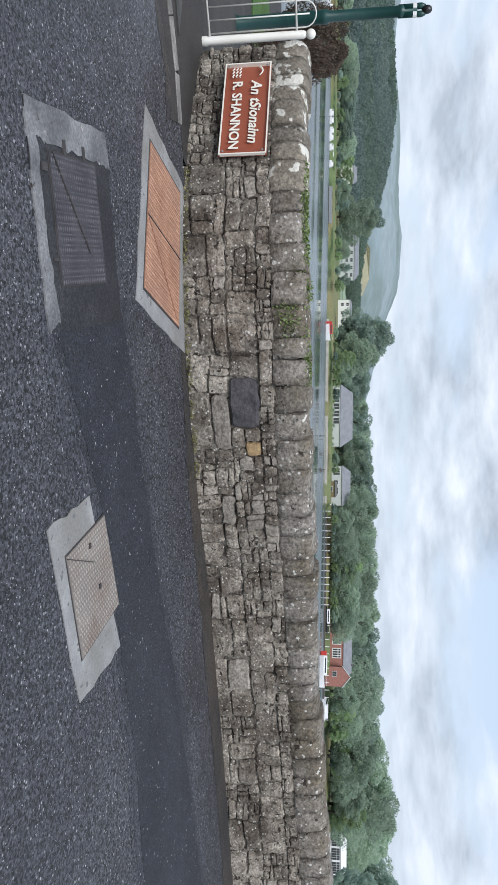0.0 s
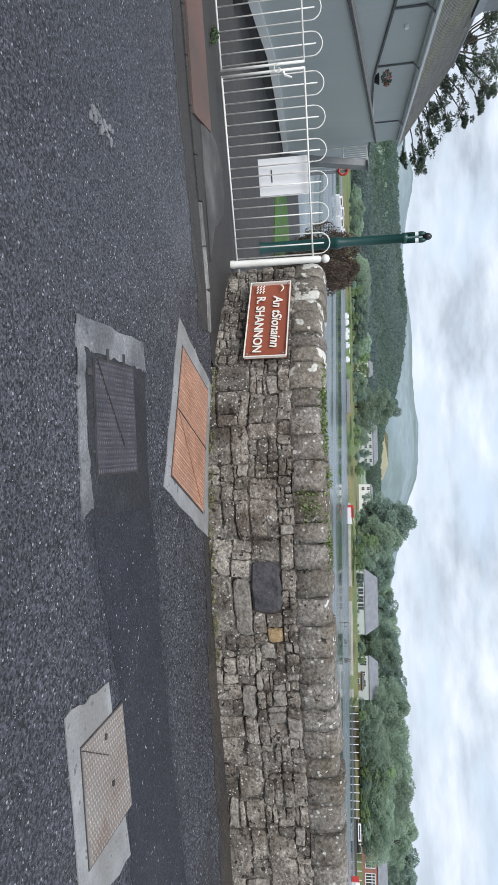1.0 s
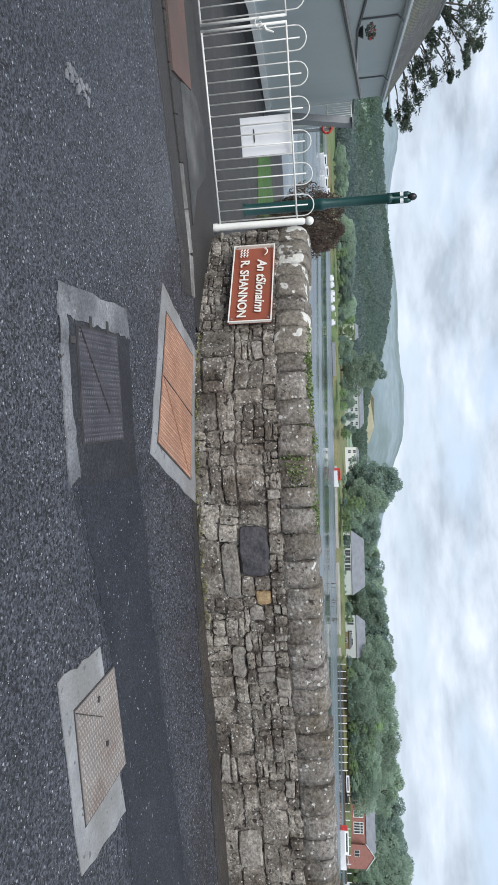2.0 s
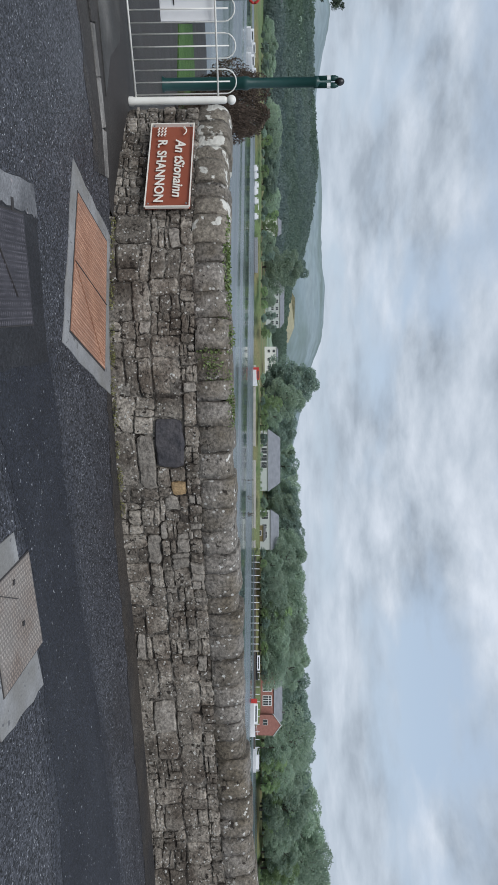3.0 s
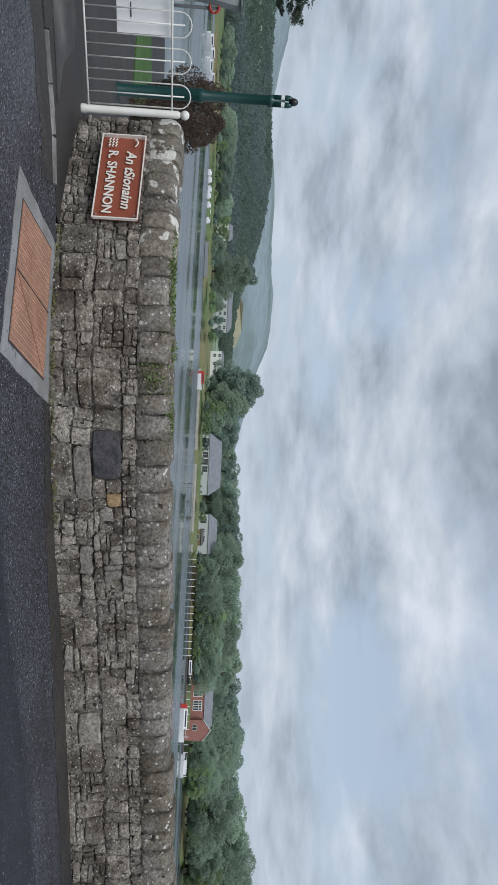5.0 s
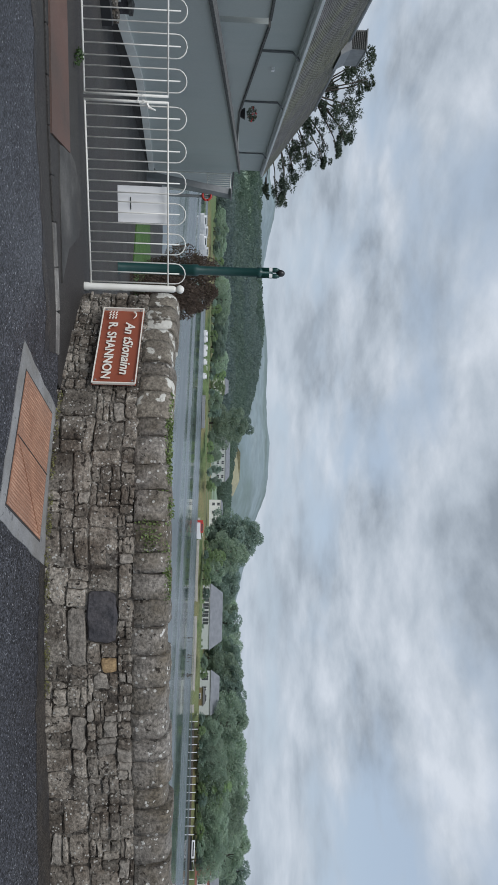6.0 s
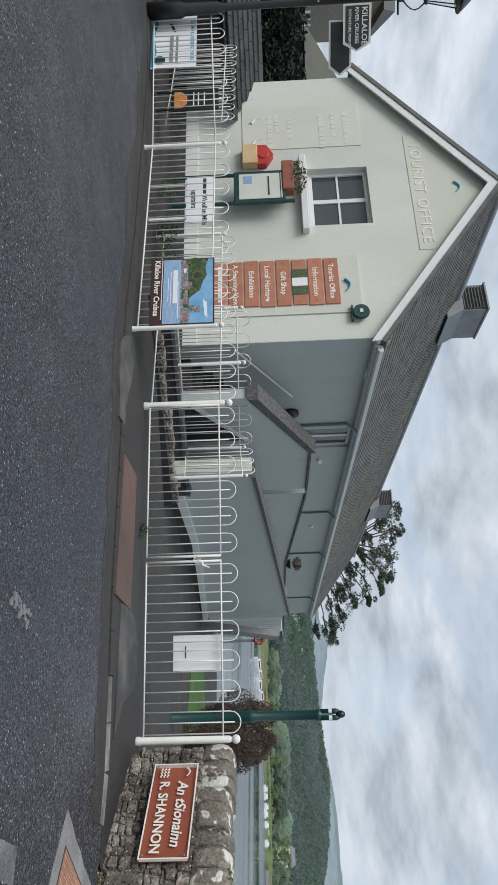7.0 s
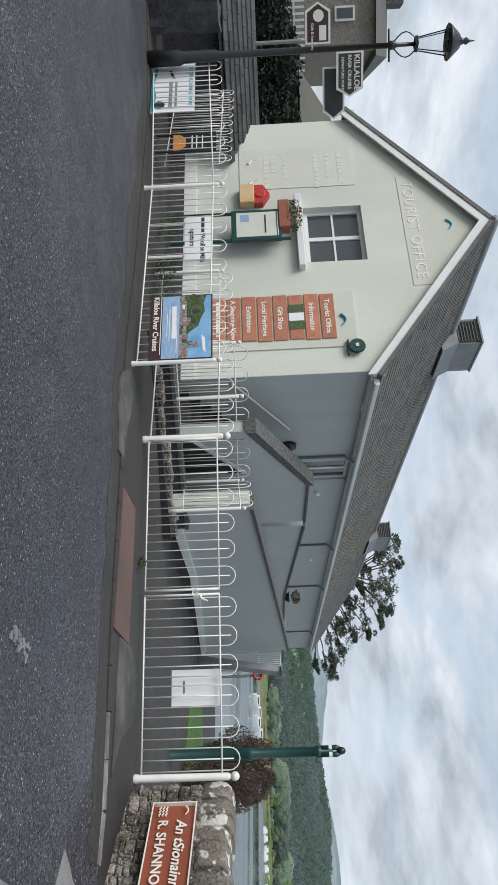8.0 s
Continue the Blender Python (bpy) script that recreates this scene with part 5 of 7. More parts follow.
part("crossbar", boxes((0.06, -0.065, 2.10, 0.68, -0.051, 2.12)), "frame_paint", nb)

redbox = thing("defibrillator_box", OFFICE @ Matrix.Translation((-4.55, -0.02, 1.42)), "yellow wall box with red pentagon front", "wall box")
part("box", boxes((0, -0.16, 0, 0.50, 0.02, 0.30), bevel=0.01), "yellow_paint", redbox)
part("front", slab([(0.0, -0.12, 0.30), (0.5, -0.12, 0.30), (0.5, -0.12, 0.48), (0.25, -0.12, 0.62), (0.0, -0.12, 0.48)], 0.13, (0, 1, 0)), "red_paint", redbox)
part("roundel", lathe([(0.12, 0), (0.10, 0.02)], 14), "red_paint", redbox).matrix_local = pose(0.25, -0.125, 0.42, 90)

planter = thing("flower_box", OFFICE @ Matrix.Translation((-3.85, -0.18, 2.18)), "terracotta window box with red and pink flowers", "flower box")
part("trough", boxes((0, -0.22, 0, 0.72, 0.0, 0.22), bevel=0.015), "terracotta", planter)


def leaf_cloud(n, box, size, seed, flat=0.5):
    """Loose leaves: small bent quads scattered through an ellipsoid."""
    rng = np.random.default_rng(seed)
    p = rng.normal(size=(n, 3))
    p /= np.linalg.norm(p, axis=1)[:, None]
    p *= rng.uniform(0.25, 1.0, (n, 1)) ** 0.5
    p *= np.array(box)
    verts, faces = [], []
    for c in p:
        a, b = rng.normal(size=3), rng.normal(size=3)
        a /= np.linalg.norm(a)
        b -= a * (a @ b)
        b /= np.linalg.norm(b)
        s = size * rng.uniform(0.6, 1.3)
        k = len(verts)
        verts += [c - a * s, c + b * s * flat, c + a * s, c - b * s * flat]
        faces.append((k, k + 1, k + 2, k + 3))
    me = bpy.data.meshes.new("leaves")
    me.from_pydata([tuple(v) for v in verts], [], faces)
    return me


for nm, mt, n, sz in (("leaves", "leaf", 260, 0.035), ("flowers", "flower", 70, 0.024), ("flowers", "flower_red", 30, 0.024)):
    me = leaf_cloud(n, (0.42, 0.16, 0.20), sz, n)
    ob = finish(nm, me, mt, planter)
    ob.location = (0.36, -0.13, 0.30)

# side wall fittings
fit1 = thing("bulkhead_light", OFFICE @ Matrix.Translation((0.0, 2.81, 2.23)), "black half-round bulkhead light on the grey wall", "lamp")
part("shade", lathe([(0.17, 0.0), (0.16, 0.10), (0.08, 0.16), (0.02, 0.17)], 14), "black_paint", fit1, smooth=True).matrix_local = pose(0, 0, 0, 0, 90, 0)
fit2 = thing("alarm_box", OFFICE @ Matrix.Translation((0.0, 1.22, 3.62)), "small white alarm box under the eaves", "alarm box")
part("case", boxes((0, -0.15, 0, 0.10, 0.15, 0.20), bevel=0.02), "white_board", fit2)
part("lamp_strip", boxes((0.10, -0.10, 0.05, 0.115, 0.10, 0.10)), "lead", fit2)
for y, z in ((5.6, 2.95), (11.4, 3.0)):
    f = thing("wall_lamp", OFFICE @ Matrix.Translation((0, y, z)), "small white wall lamp on the grey side wall", "lamp")
    part("case", boxes((0, -0.08, 0, 0.1, 0.08, 0.1), bevel=0.01), "white_board", f)

# stair walls and ramp beside the office
stair = thing("stair_wall", OFFICE, "grey rendered stair and landing parapet with dark capping", "wall")
part("wall", slab([(1.2, -0.2, -1.0), (1.2, -0.2, 1.42), (1.2, 2.17, 2.52), (1.2, 4.4, 2.52), (1.2, 4.4, -1.0)], 0.18, (-1, 0, 0)), "grey_render", stair)
part("wall", slab([(1.2, 4.7, -1.0), (1.2, 4.7, 2.52), (1.2, 11.5, 2.1), (1.2, 29, 2.1), (1.2, 29, -1.6)], 0.18, (-1, 0, 0)), "grey_render", stair)
part("sloped_coping", slab([(1.26, -0.25, 1.40), (1.26, 2.17, 2.52), (1.26, 2.17, 2.66), (1.26, -0.25, 1.58)], 0.30, (-1, 0, 0)), "capping", stair, "rough pebble-dashed sloping coping")
part("capping", boxes((0.98, 2.17, 2.52, 1.25, 4.4, 2.57)), "capping", stair)
part("capping", slab([(1.25, 4.7, 2.52), (1.25, 11.5, 2.1), (1.25, 29, 2.1), (1.25, 29, 2.15), (1.25, 11.5, 2.15), (1.25, 4.7, 2.57)], 0.27, (-1, 0, 0)), "capping", stair)
part("landing", boxes((0.0, 2.2, 1.3, 1.02, 29, 1.5)), "grey_render", stair)
for k in range(7):
    part("step", boxes((0.0, 0.1 + 0.29 * k, -0.2, 1.02, 0.1 + 0.29 * (k + 1), 0.18 + 0.18 * k)), "footway", stair)
# flat dark sheet over the wall imitates the shade of a stair void
part("stair_side", slab([(1.215, -0.15, -0.3), (1.215, -0.15, 0.35), (1.215, 1.5, 1.28), (1.215, 1.5, -0.3)], 0.012, (-1, 0, 0)), "shade_black", stair, "near-black sheet on the stair wall standing for the shaded stair void")
part("stringer", slab([(1.235, -0.15, 0.35), (1.235, 1.5, 1.28), (1.235, 1.5, 1.36), (1.235, -0.15, 0.45)], 0.03, (-1, 0, 0)), "pale_render", stair)
part("handrail", tube([(0.07, 0.1, 1.18), (0.07, 2.0, 2.24)], 0.02, 8), "white_paint", stair, "white tubular handrail")
ramp = thing("ramp_wall", OFFICE, "grey rendered ramp wall with dark capping and pale pier", "wall")
part("wall", slab([(2.2, 0.75, -0.6), (2.2, 0.75, 1.42), (2.2, 3.9, 1.60), (2.2, 9.5, 1.9), (2.2, 15.9, 2.22), (2.2, 15.9, -2.0)], 0.2, (-1, 0, 0)), "grey_render", ramp)
part("capping", slab([(2.26, 0.75, 1.42), (2.26, 3.9, 1.60), (2.26, 9.5, 1.9), (2.26, 15.9, 2.22), (2.26, 15.9, 2.28), (2.26, 9.5, 1.96), (2.26, 3.9, 1.66), (2.26, 0.75, 1.48)], 0.32, (-1, 0, 0)), "capping", ramp)
part("pier", boxes((1.97, 0.55, -0.5, 2.21, 0.748, 1.42)), "cream_render", ramp, "cream painted pier")
part("plinth", slab([(2.29, 0.95, -0.02), (2.29, 0.95, 0.14), (2.29, 4.8, 0.02), (2.29, 8.0, -0.20), (2.29, 15.9, -0.85), (2.29, 15.9, -1.03), (2.29, 8.0, -0.37), (2.29, 4.8, -0.13)], 0.09, (-1, 0, 0)), "pale_render", ramp, "pale worn plinth")
# slab below the plinth in the dark tarmac tone
part("base_course", slab([(2.26, 0.95, -0.5), (2.26, 0.95, -0.02), (2.26, 4.8, -0.13), (2.26, 8.0, -0.37), (2.26, 15.9, -1.03), (2.26, 15.9, -2.0)], 0.06, (-1, 0, 0)), "footway", ramp, "dark base under the pale plinth")
part("end_wall", boxes((0.0, 15.7, -2.0, 1.99, 15.9, 2.2)), "grey_render", ramp)
step_rail = thing("step_railing", pose(-19.95, 16.82, -1.0, 0, 0, 50), "white railing at the far end of the ramp", "railing")
for z in (2.10, 2.94):
    part("rail", tube([(0, 0, z), (0.60, 0, z)], 0.018, 6), "white_paint", step_rail)
for k in range(8):
    part("bar", tube([(0.05 + 0.071 * k, 0, 2.10), (0.05 + 0.071 * k, 0, 2.94)], 0.011, 6), "white_paint", step_rail)
for x in (0.0, 0.60):
    part("post", tube([(x, 0, 0.0), (x, 0, 2.98)], 0.025, 8), "white_paint", step_rail)
basement = thing("basement_wall", pose(-10.2, 2.5, 0.0), "low rubble retaining wall round the basement steps", "wall")
# wall is near-black to stand for the shaded void under the railing
part("wall", boxes((-0.1, -0.2, -1.0, 0.12, 3.3, 0.24)), "black_stone", basement)
# dark slab just above the paving imitates shade in a sunken area
part("floor", boxes((0.13, -0.4, -0.5, 0.62, 3.2, 0.052)), "shade_black", basement, "near-black slab standing for a shaded sunken area")
part("coping", boxes((-0.14, -0.2, 0.24, 0.16, 3.3, 0.30)), "capping", basement)
flowers2 = thing("flower_pot", OFFICE @ Matrix.Translation((1.1, 12.2, 2.15)), "dark planter with trailing red flowers on the landing wall", "flower pot")
part("bowl", lathe([(0.10, 0), (0.17, 0.13), (0.17, 0.15)], 12), "black_paint", flowers2)
for nm, mt, n in (("leaves", "leaf_dark", 200), ("flowers", "flower_red", 22)):
    spray = finish(nm, leaf_cloud(n, (0.22, 0.35, 0.16), 0.045, n + 3), mt, flowers2)
    spray.location = (0, 0, 0.36)
    tagged(spray, kind="stuff")


# ---- posters, banners and boards by the railing ----
r2_dir = (Vector(R2B) - Vector(R2A)).normalized()


def on_r2(along, off, z):
    """Pose on the roadside railing, its x running to the reader's right."""
    p = Vector(R2A) + r2_dir * along
    n = Vector((-r2_dir.y, r2_dir.x))
    p += n * off
    return frame_axes(p, -r2_dir, z)


def poster(name, label, m, w, h):
    root = thing(name, m, label, "poster")
    part("panel", boxes((0, 0, 0, w, 0.012, h), bevel=0.002), "dark_brown", root)
    return root


cruise = poster("cruise_poster", "river cruise poster with blue sky, town and a brown title strip", on_r2(1.10, 0.03, 0.24), 1.09, 0.85)
part("picture_water", boxes((0.02, -0.005, 0.17, 1.07, -0.0005, 0.40)), "water_print", cruise)
part("picture_town", boxes((0.02, -0.005, 0.40, 1.07, -0.0005, 0.52)), "town_print", cruise)
rngc = random.Random(14)
part("picture_trees", slab([(0.02, -0.005, 0.50), (0.70, -0.005, 0.50), (0.62, -0.005, 0.57), (0.55, -0.005, 0.66), (0.42, -0.005, 0.69), (0.30, -0.005, 0.75), (0.16, -0.005, 0.73), (0.02, -0.005, 0.77)], 0.0045, (0, 1, 0)), "tree_print", cruise)
for k in range(16):
    x, z, w = 0.05 + 0.06 * k + rngc.uniform(-0.02, 0.02), rngc.uniform(0.40, 0.50), rngc.uniform(0.04, 0.09)
    part("picture_house", boxes((x, -0.0075, z, x + w, -0.0052, z + rngc.uniform(0.03, 0.07))), rngc.choice(("town_print", "white_board", "tree_print", "brick", "grey_roof")), cruise)
for k in range(14):
    x, z, w = rngc.uniform(0.03, 0.55), rngc.uniform(0.54, 0.70), rngc.uniform(0.03, 0.06)
    part("picture_tree", lathe([(w, 0), (w * 0.6, 0.003)], 7), rngc.choice(("tree_print", "leaf_dark", "leaf_bright")), cruise).matrix_local = pose(x, -0.0055, z, 90)
for k in range(6):
    z = 0.20 + 0.033 * k
    part("picture_ripple", boxes((rngc.uniform(0.03, 0.4), -0.0065, z, rngc.uniform(0.6, 1.05), -0.0052, z + 0.008)), rngc.choice(("blue_print", "white_board")), cruise)
part("picture_sky", boxes((0.02, -0.0035, 0.50, 1.07, -0.0005, 0.83)), "blue_print", cruise)
part("picture_cloud", slab([(0.70, -0.0055, 0.70), (0.95, -0.0055, 0.72), (1.0, -0.0055, 0.76), (0.75, -0.0055, 0.75)], 0.0015, (0, 1, 0)), "white_board", cruise)
part("picture_tower", boxes((0.80, -0.009, 0.52, 0.90, -0.0055, 0.66)), "town_print", cruise)
part("picture_boat", boxes((0.2, -0.009, 0.30, 0.75, -0.0055, 0.36)), "white_board", cruise)
lettering("lettering", "Killaloe River Cruises", 0.105, Matrix.Translation((0.02, -0.004, 0.05)), "lettering", cruise)
part("arrow_mark", boxes((0.02, -0.004, 0.145, 1.0, -0.0005, 0.155)), "lettering", cruise)

kayak = thing("tour_banner", on_r2(6.3, 0.10, 0.06), "white kayaking tour banner with a blue wave edge", "banner")
part("sheet", boxes((0, 0, 0, 1.32, 0.006, 0.74)), "white_board", kayak)
part("wave_mark", slab([(0, -0.004, 0), (1.3, -0.004, 0), (1.3, -0.004, 0.03), (0.9, -0.004, 0.09), (0.55, -0.004, 0.04), (0.2, -0.004, 0.10), (0, -0.004, 0.07)], 0.004, (0, 1, 0)), "teal_print", kayak)
part("badge", lathe([(0.10, 0), (0.10, 0.004)], 16), "green_paint", kayak).matrix_local = pose(1.12, -0.001, 0.14, 90)
part("logo_mark", slab([(0.2, -0.004, 0.28), (0.42, -0.004, 0.36), (0.42, -0.004, 0.40), (0.2, -0.004, 0.34)], 0.004, (0, 1, 0)), "lettering_dark", kayak)
lettering("lettering", "GUIDED KAYAKING TOURS", 0.085, Matrix.Translation((0.1, -0.001, 0.64)), "teal_print", kayak)
part("line_mark", boxes((0.5, -0.003, 0.40, 1.2, 0.0, 0.44), (0.5, -0.003, 0.30, 1.2, 0.0, 0.36)), "lead", kayak)

menu = thing("menu_board", on_r2(5.25, -0.5, 0.06), "black board with an orange dish picture behind the railing", "sign")
part("panel", boxes((0, 0, 0.25, 0.5, 0.02, 1.05)), "black_paint", menu)
part("picture", slab([(0.05, -0.004, 0.30), (0.45, -0.004, 0.30), (0.45, -0.004, 0.42), (0.35, -0.004, 0.52), (0.15, -0.004, 0.52), (0.05, -0.004, 0.42)], 0.004, (0, 1, 0)), "orange_print", menu)
part("line_mark", boxes((0.08, -0.004, 0.62, 0.42, 0, 0.64), (0.08, -0.004, 0.70, 0.42, 0, 0.72), (0.08, -0.004, 0.80, 0.42, 0, 0.82)), "lettering", menu)
part("stand", boxes((0.02, 0.0, 0.0, 0.05, 0.02, 0.25), (0.45, 0.0, 0.0, 0.48, 0.02, 0.25)), "black_paint", menu)

mills = thing("mill_shop_board", on_r2(3.25, -0.55, 0.6), "white board pointing to a woollen mill shop upstairs", "sign")
part("panel", boxes((0, 0, 0, 0.95, 0.02, 0.42)), "white_board", mills)
part("name_bar", boxes((0.04, -0.004, 0.26, 0.36, 0, 0.31)), "lettering_dark", mills)
lettering("lettering", "Woollen Mills", 0.11, Matrix.Translation((0.38, -0.002, 0.25)), "lettering_dark", mills, depth=0.001)
lettering("lettering", "upstairs", 0.12, Matrix.Translation((0.28, -0.002, 0.08)), "lettering_dark", mills, depth=0.001)
part("post", boxes((0.1, 0.02, -0.6, 0.14, 0.05, 0.4), (0.8, 0.02, -0.6, 0.84, 0.05, 0.4)), "white_paint", mills)


# ---- lamp post with finger signs ----
lamp = thing("street_lamp", pose(-12.7, -1.9, 0), "black heritage lantern post with finger signs", "street lamp")
part("post", lathe([(0.13, 0), (0.13, 0.55), (0.10, 0.62), (0.095, 1.15), (0.06, 1.25), (0.055, 2.6), (0.045, 4.1), (0.07, 4.12), (0.07, 4.2), (0.035, 4.25), (0.03, 4.55)], 14), "black_paint", lamp, smooth=True)
part("ladder_bar", tube([(-0.05, -0.25, 4.12), (0.05, 0.25, 4.12)], 0.018, 6), "black_paint", lamp)
lan = part("lantern", lathe([(0.12, 4.55), (0.13, 4.60)], 4), "black_paint", lamp)
for k in range(4):
    a = math.pi / 4 + k * math.pi / 2
    part("lantern_rib", tube([(0.12 * math.cos(a), 0.12 * math.sin(a), 4.58), (0.25 * math.cos(a), 0.25 * math.sin(a), 5.12)], 0.010, 5), "black_paint", lan)
    b = a + math.pi / 2
    part("lantern_pane", slab([(0.12 * math.cos(a), 0.12 * math.sin(a), 4.6), (0.12 * math.cos(b), 0.12 * math.sin(b), 4.6), (0.245 * math.cos(b), 0.245 * math.sin(b), 5.11), (0.245 * math.cos(a), 0.245 * math.sin(a), 5.11)], 0.004, (0, 0, 1)), "clear_glass", lan)
part("lantern_roof", lathe([(0.29, 5.11), (0.27, 5.14), (0.12, 5.30), (0.07, 5.32), (0.04, 5.38), (0.06, 5.42), (0.02, 5.48), (0.008, 5.56)], 12), "black_paint", lan, smooth=True)
for sgn in (1, -1):
    part("scroll", tube([(0, sgn * (0.05 + 0.14 * math.sin(k / 6 * math.pi)), 4.2 + 0.4 * k / 6) for k in range(7)], 0.012, 5), "black_paint", lan)


def finger(name, label, y0, y1, z0, z1, x, point_left, material):
    root = thing(name, pose(x, 0, 0, 0, 0, 0), label, "finger sign", "finger signs")
    c = (z0 + z1) / 2
    tip = 0.12
    if point_left:
        pts = [(0, y0, c), (0, y0 + tip, z0), (0, y1, z0), (0, y1, z1), (0, y0 + tip, z1)]
    else:
        pts = [(0, y0, z0), (0, y1 - tip, z0), (0, y1, c), (0, y1 - tip, z1), (0, y0, z1)]
    part("border", slab(pts, 0.02, (-1, 0, 0)), "lettering", root)
    inner = [(0.004, p[1] + (0.03 if p[1] < (y0 + y1) / 2 else -0.03), c + (p[2] - c) * 0.84) for p in pts]
    part("face", slab(inner, 0.004, (-1, 0, 0)), material, root)
    return root


RZ = pose(0, 0, 0, 0, 0, 90)
f1 = finger("finger_sign", "dark brown finger sign with white border and round logo", -2.58, -1.97, 2.70, 3.12, -12.62, True, "dark_brown")
part("logo_mark", lathe([(0.09, 0), (0.09, 0.004)], 14), "lettering", f1).matrix_local = pose(0.005, -2.38, 2.92, 0, 90, 0)
part("name_bar", boxes((0.004, -2.24, 2.93, 0.008, -2.02, 3.05)), "lettering", f1)
lettering("lettering", "Cafe & Interiors", 0.06, Matrix.Translation((0.005, -2.28, 2.80)) @ RZ, "lettering", f1, depth=0.001)
f2 = finger("finger_sign", "dark river cruise finger sign with white lettering", -1.84, -1.15, 3.22, 3.68, -12.62, False, "lettering_dark")
lettering("lettering", "KILLALOE", 0.125, Matrix.Translation((0.005, -1.79, 3.53)) @ RZ, "lettering", f2, depth=0.001)
lettering("lettering", "RIVER CRUISES", 0.080, Matrix.Translation((0.005, -1.79, 3.42)) @ RZ, "lettering", f2, depth=0.001)
lettering("lettering", "DEPARTURE POINT", 0.060, Matrix.Translation((0.005, -1.76, 3.31)) @ RZ, "lettering", f2, depth=0.001)
f3 = finger("finger_sign", "back of a dark finger sign on the lamp post", -1.64, -0.82, 3.0, 3.38, -12.78, False, "lettering_dark")


# ---- stone pier, rough wall, slate lean-to and houses up the street ----
def rough_block(name, w, d, h, seed, material, label, category, m, cuts=5):
    rng = random.Random(seed)
    bm = boxes((-w / 2, -d / 2, 0, w / 2, d / 2, h))
    bmesh.ops.subdivide_edges(bm, edges=bm.edges[:], cuts=cuts, use_grid_fill=True)
    for v in bm.verts:
        v.co += Vector((rng.uniform(-1, 1), rng.uniform(-1, 1), rng.uniform(-0.5, 0.5) if v.co.z > 0.1 else 0)) * 0.045
    ob = part(name, bm, material)
    ob.matrix_world = m
    return tagged(ob, label, category)


rough_block("stone_pier", 0.65, 0.6, 1.25, 3, "black_stone", "dark dressed stone gate pier by the lamp post", "pier", pose(-13.55, -2.72, 0, 0, 0, 15), 3)
rough_block("rubble_wall", 0.5, 4.5, 1.22, 4, "stone", "rough rubble boundary wall with overgrown top", "stone wall", pose(-14.2, -5.3, 0, 0, 0, -14), 15)
rubble = bpy.data.objects["rubble_wall"]
rngr = random.Random(17)
RUBBLE = [with_material(make_stone_mesh(60 + k, 0.09), "street_stone") for k in range(5)]
for row in range(7):
    y = -2.3
    while y < 2.2:
        w = rngr.uniform(0.16, 0.42)
        ob = new("stone", rngr.choice(RUBBLE))
        ob.parent = rubble
        ob.matrix_local = pose(0.27, y + w / 2, 0.03 + 0.165 * row, 0, rngr.uniform(-4, 4), 90) @ Matrix.Diagonal((w, 1.4, rngr.uniform(0.13, 0.18), 1))
        y += w
weeds = finish("weeds", leaf_cloud(900, (0.3, 1.2, 0.25), 0.05, 12), "leaf")
weeds.location = (-13.9, -4.3, 1.3)
tagged(weeds, "weeds and grass growing on the rubble wall top", "weeds", kind="stuff")

lean = thing("lean_to", pose(-15.2, -5.0, 0), "dark slate-roofed lean-to beside the office", "shed")
part("wall", boxes((-1.6, -3, -1, -0.05, 4.0, 1.25)), "black_stone", lean)
rngl = random.Random(8)
verts, faces = [], []
for r in range(7):
    y = -3.0 - 0.2 * (r % 2)
    while y < 4.6 - 0.12 * r:
        n = len(verts)
        x0, x1 = 0.25 - 0.22 * r, 0.25 - 0.22 * (r + 1) - 0.04
        z0, z1 = 1.24 + 0.095 * r, 1.24 + 0.095 * (r + 1)
        t = rngl.uniform(0.02, 0.035)
        verts += [(x0, y, z0), (x0, y + 0.36, z0), (x1, y + 0.36, z1), (x1, y, z1), (x0, y, z0 + t), (x0, y + 0.36, z0 + t), (x1, y + 0.36, z1 + 0.01), (x1, y, z1 + 0.01)]
        faces += [(n + 4, n + 5, n + 6, n + 7), (n, n + 1, n + 5, n + 4), (n + 1, n + 2, n + 6, n + 5), (n + 3, n, n + 4, n + 7)]
        y += 0.37
me = bpy.data.meshes.new("roof_covering")
me.from_pydata(verts, [], faces)
tagged(finish("roof_covering", me, "dark_slate", lean, "thick dark stone slates"), kind="stuff")
part("roof_deck", slab([(0.2, -3, 1.2), (0.2, 4.3, 1.2), (-1.4, 4.0, 1.88), (-1.4, -3, 1.88)], 0.05, (0, 0, -1)), "capping", lean)
vent_pipe = part("flue_pipe", tube([(-16.5, -2.6, 1.5), (-16.5, -2.6, 2.9)], 0.04, 8), "lead")
tagged(vent_pipe, "thin grey flue pipe behind the slate roof", "pipe")


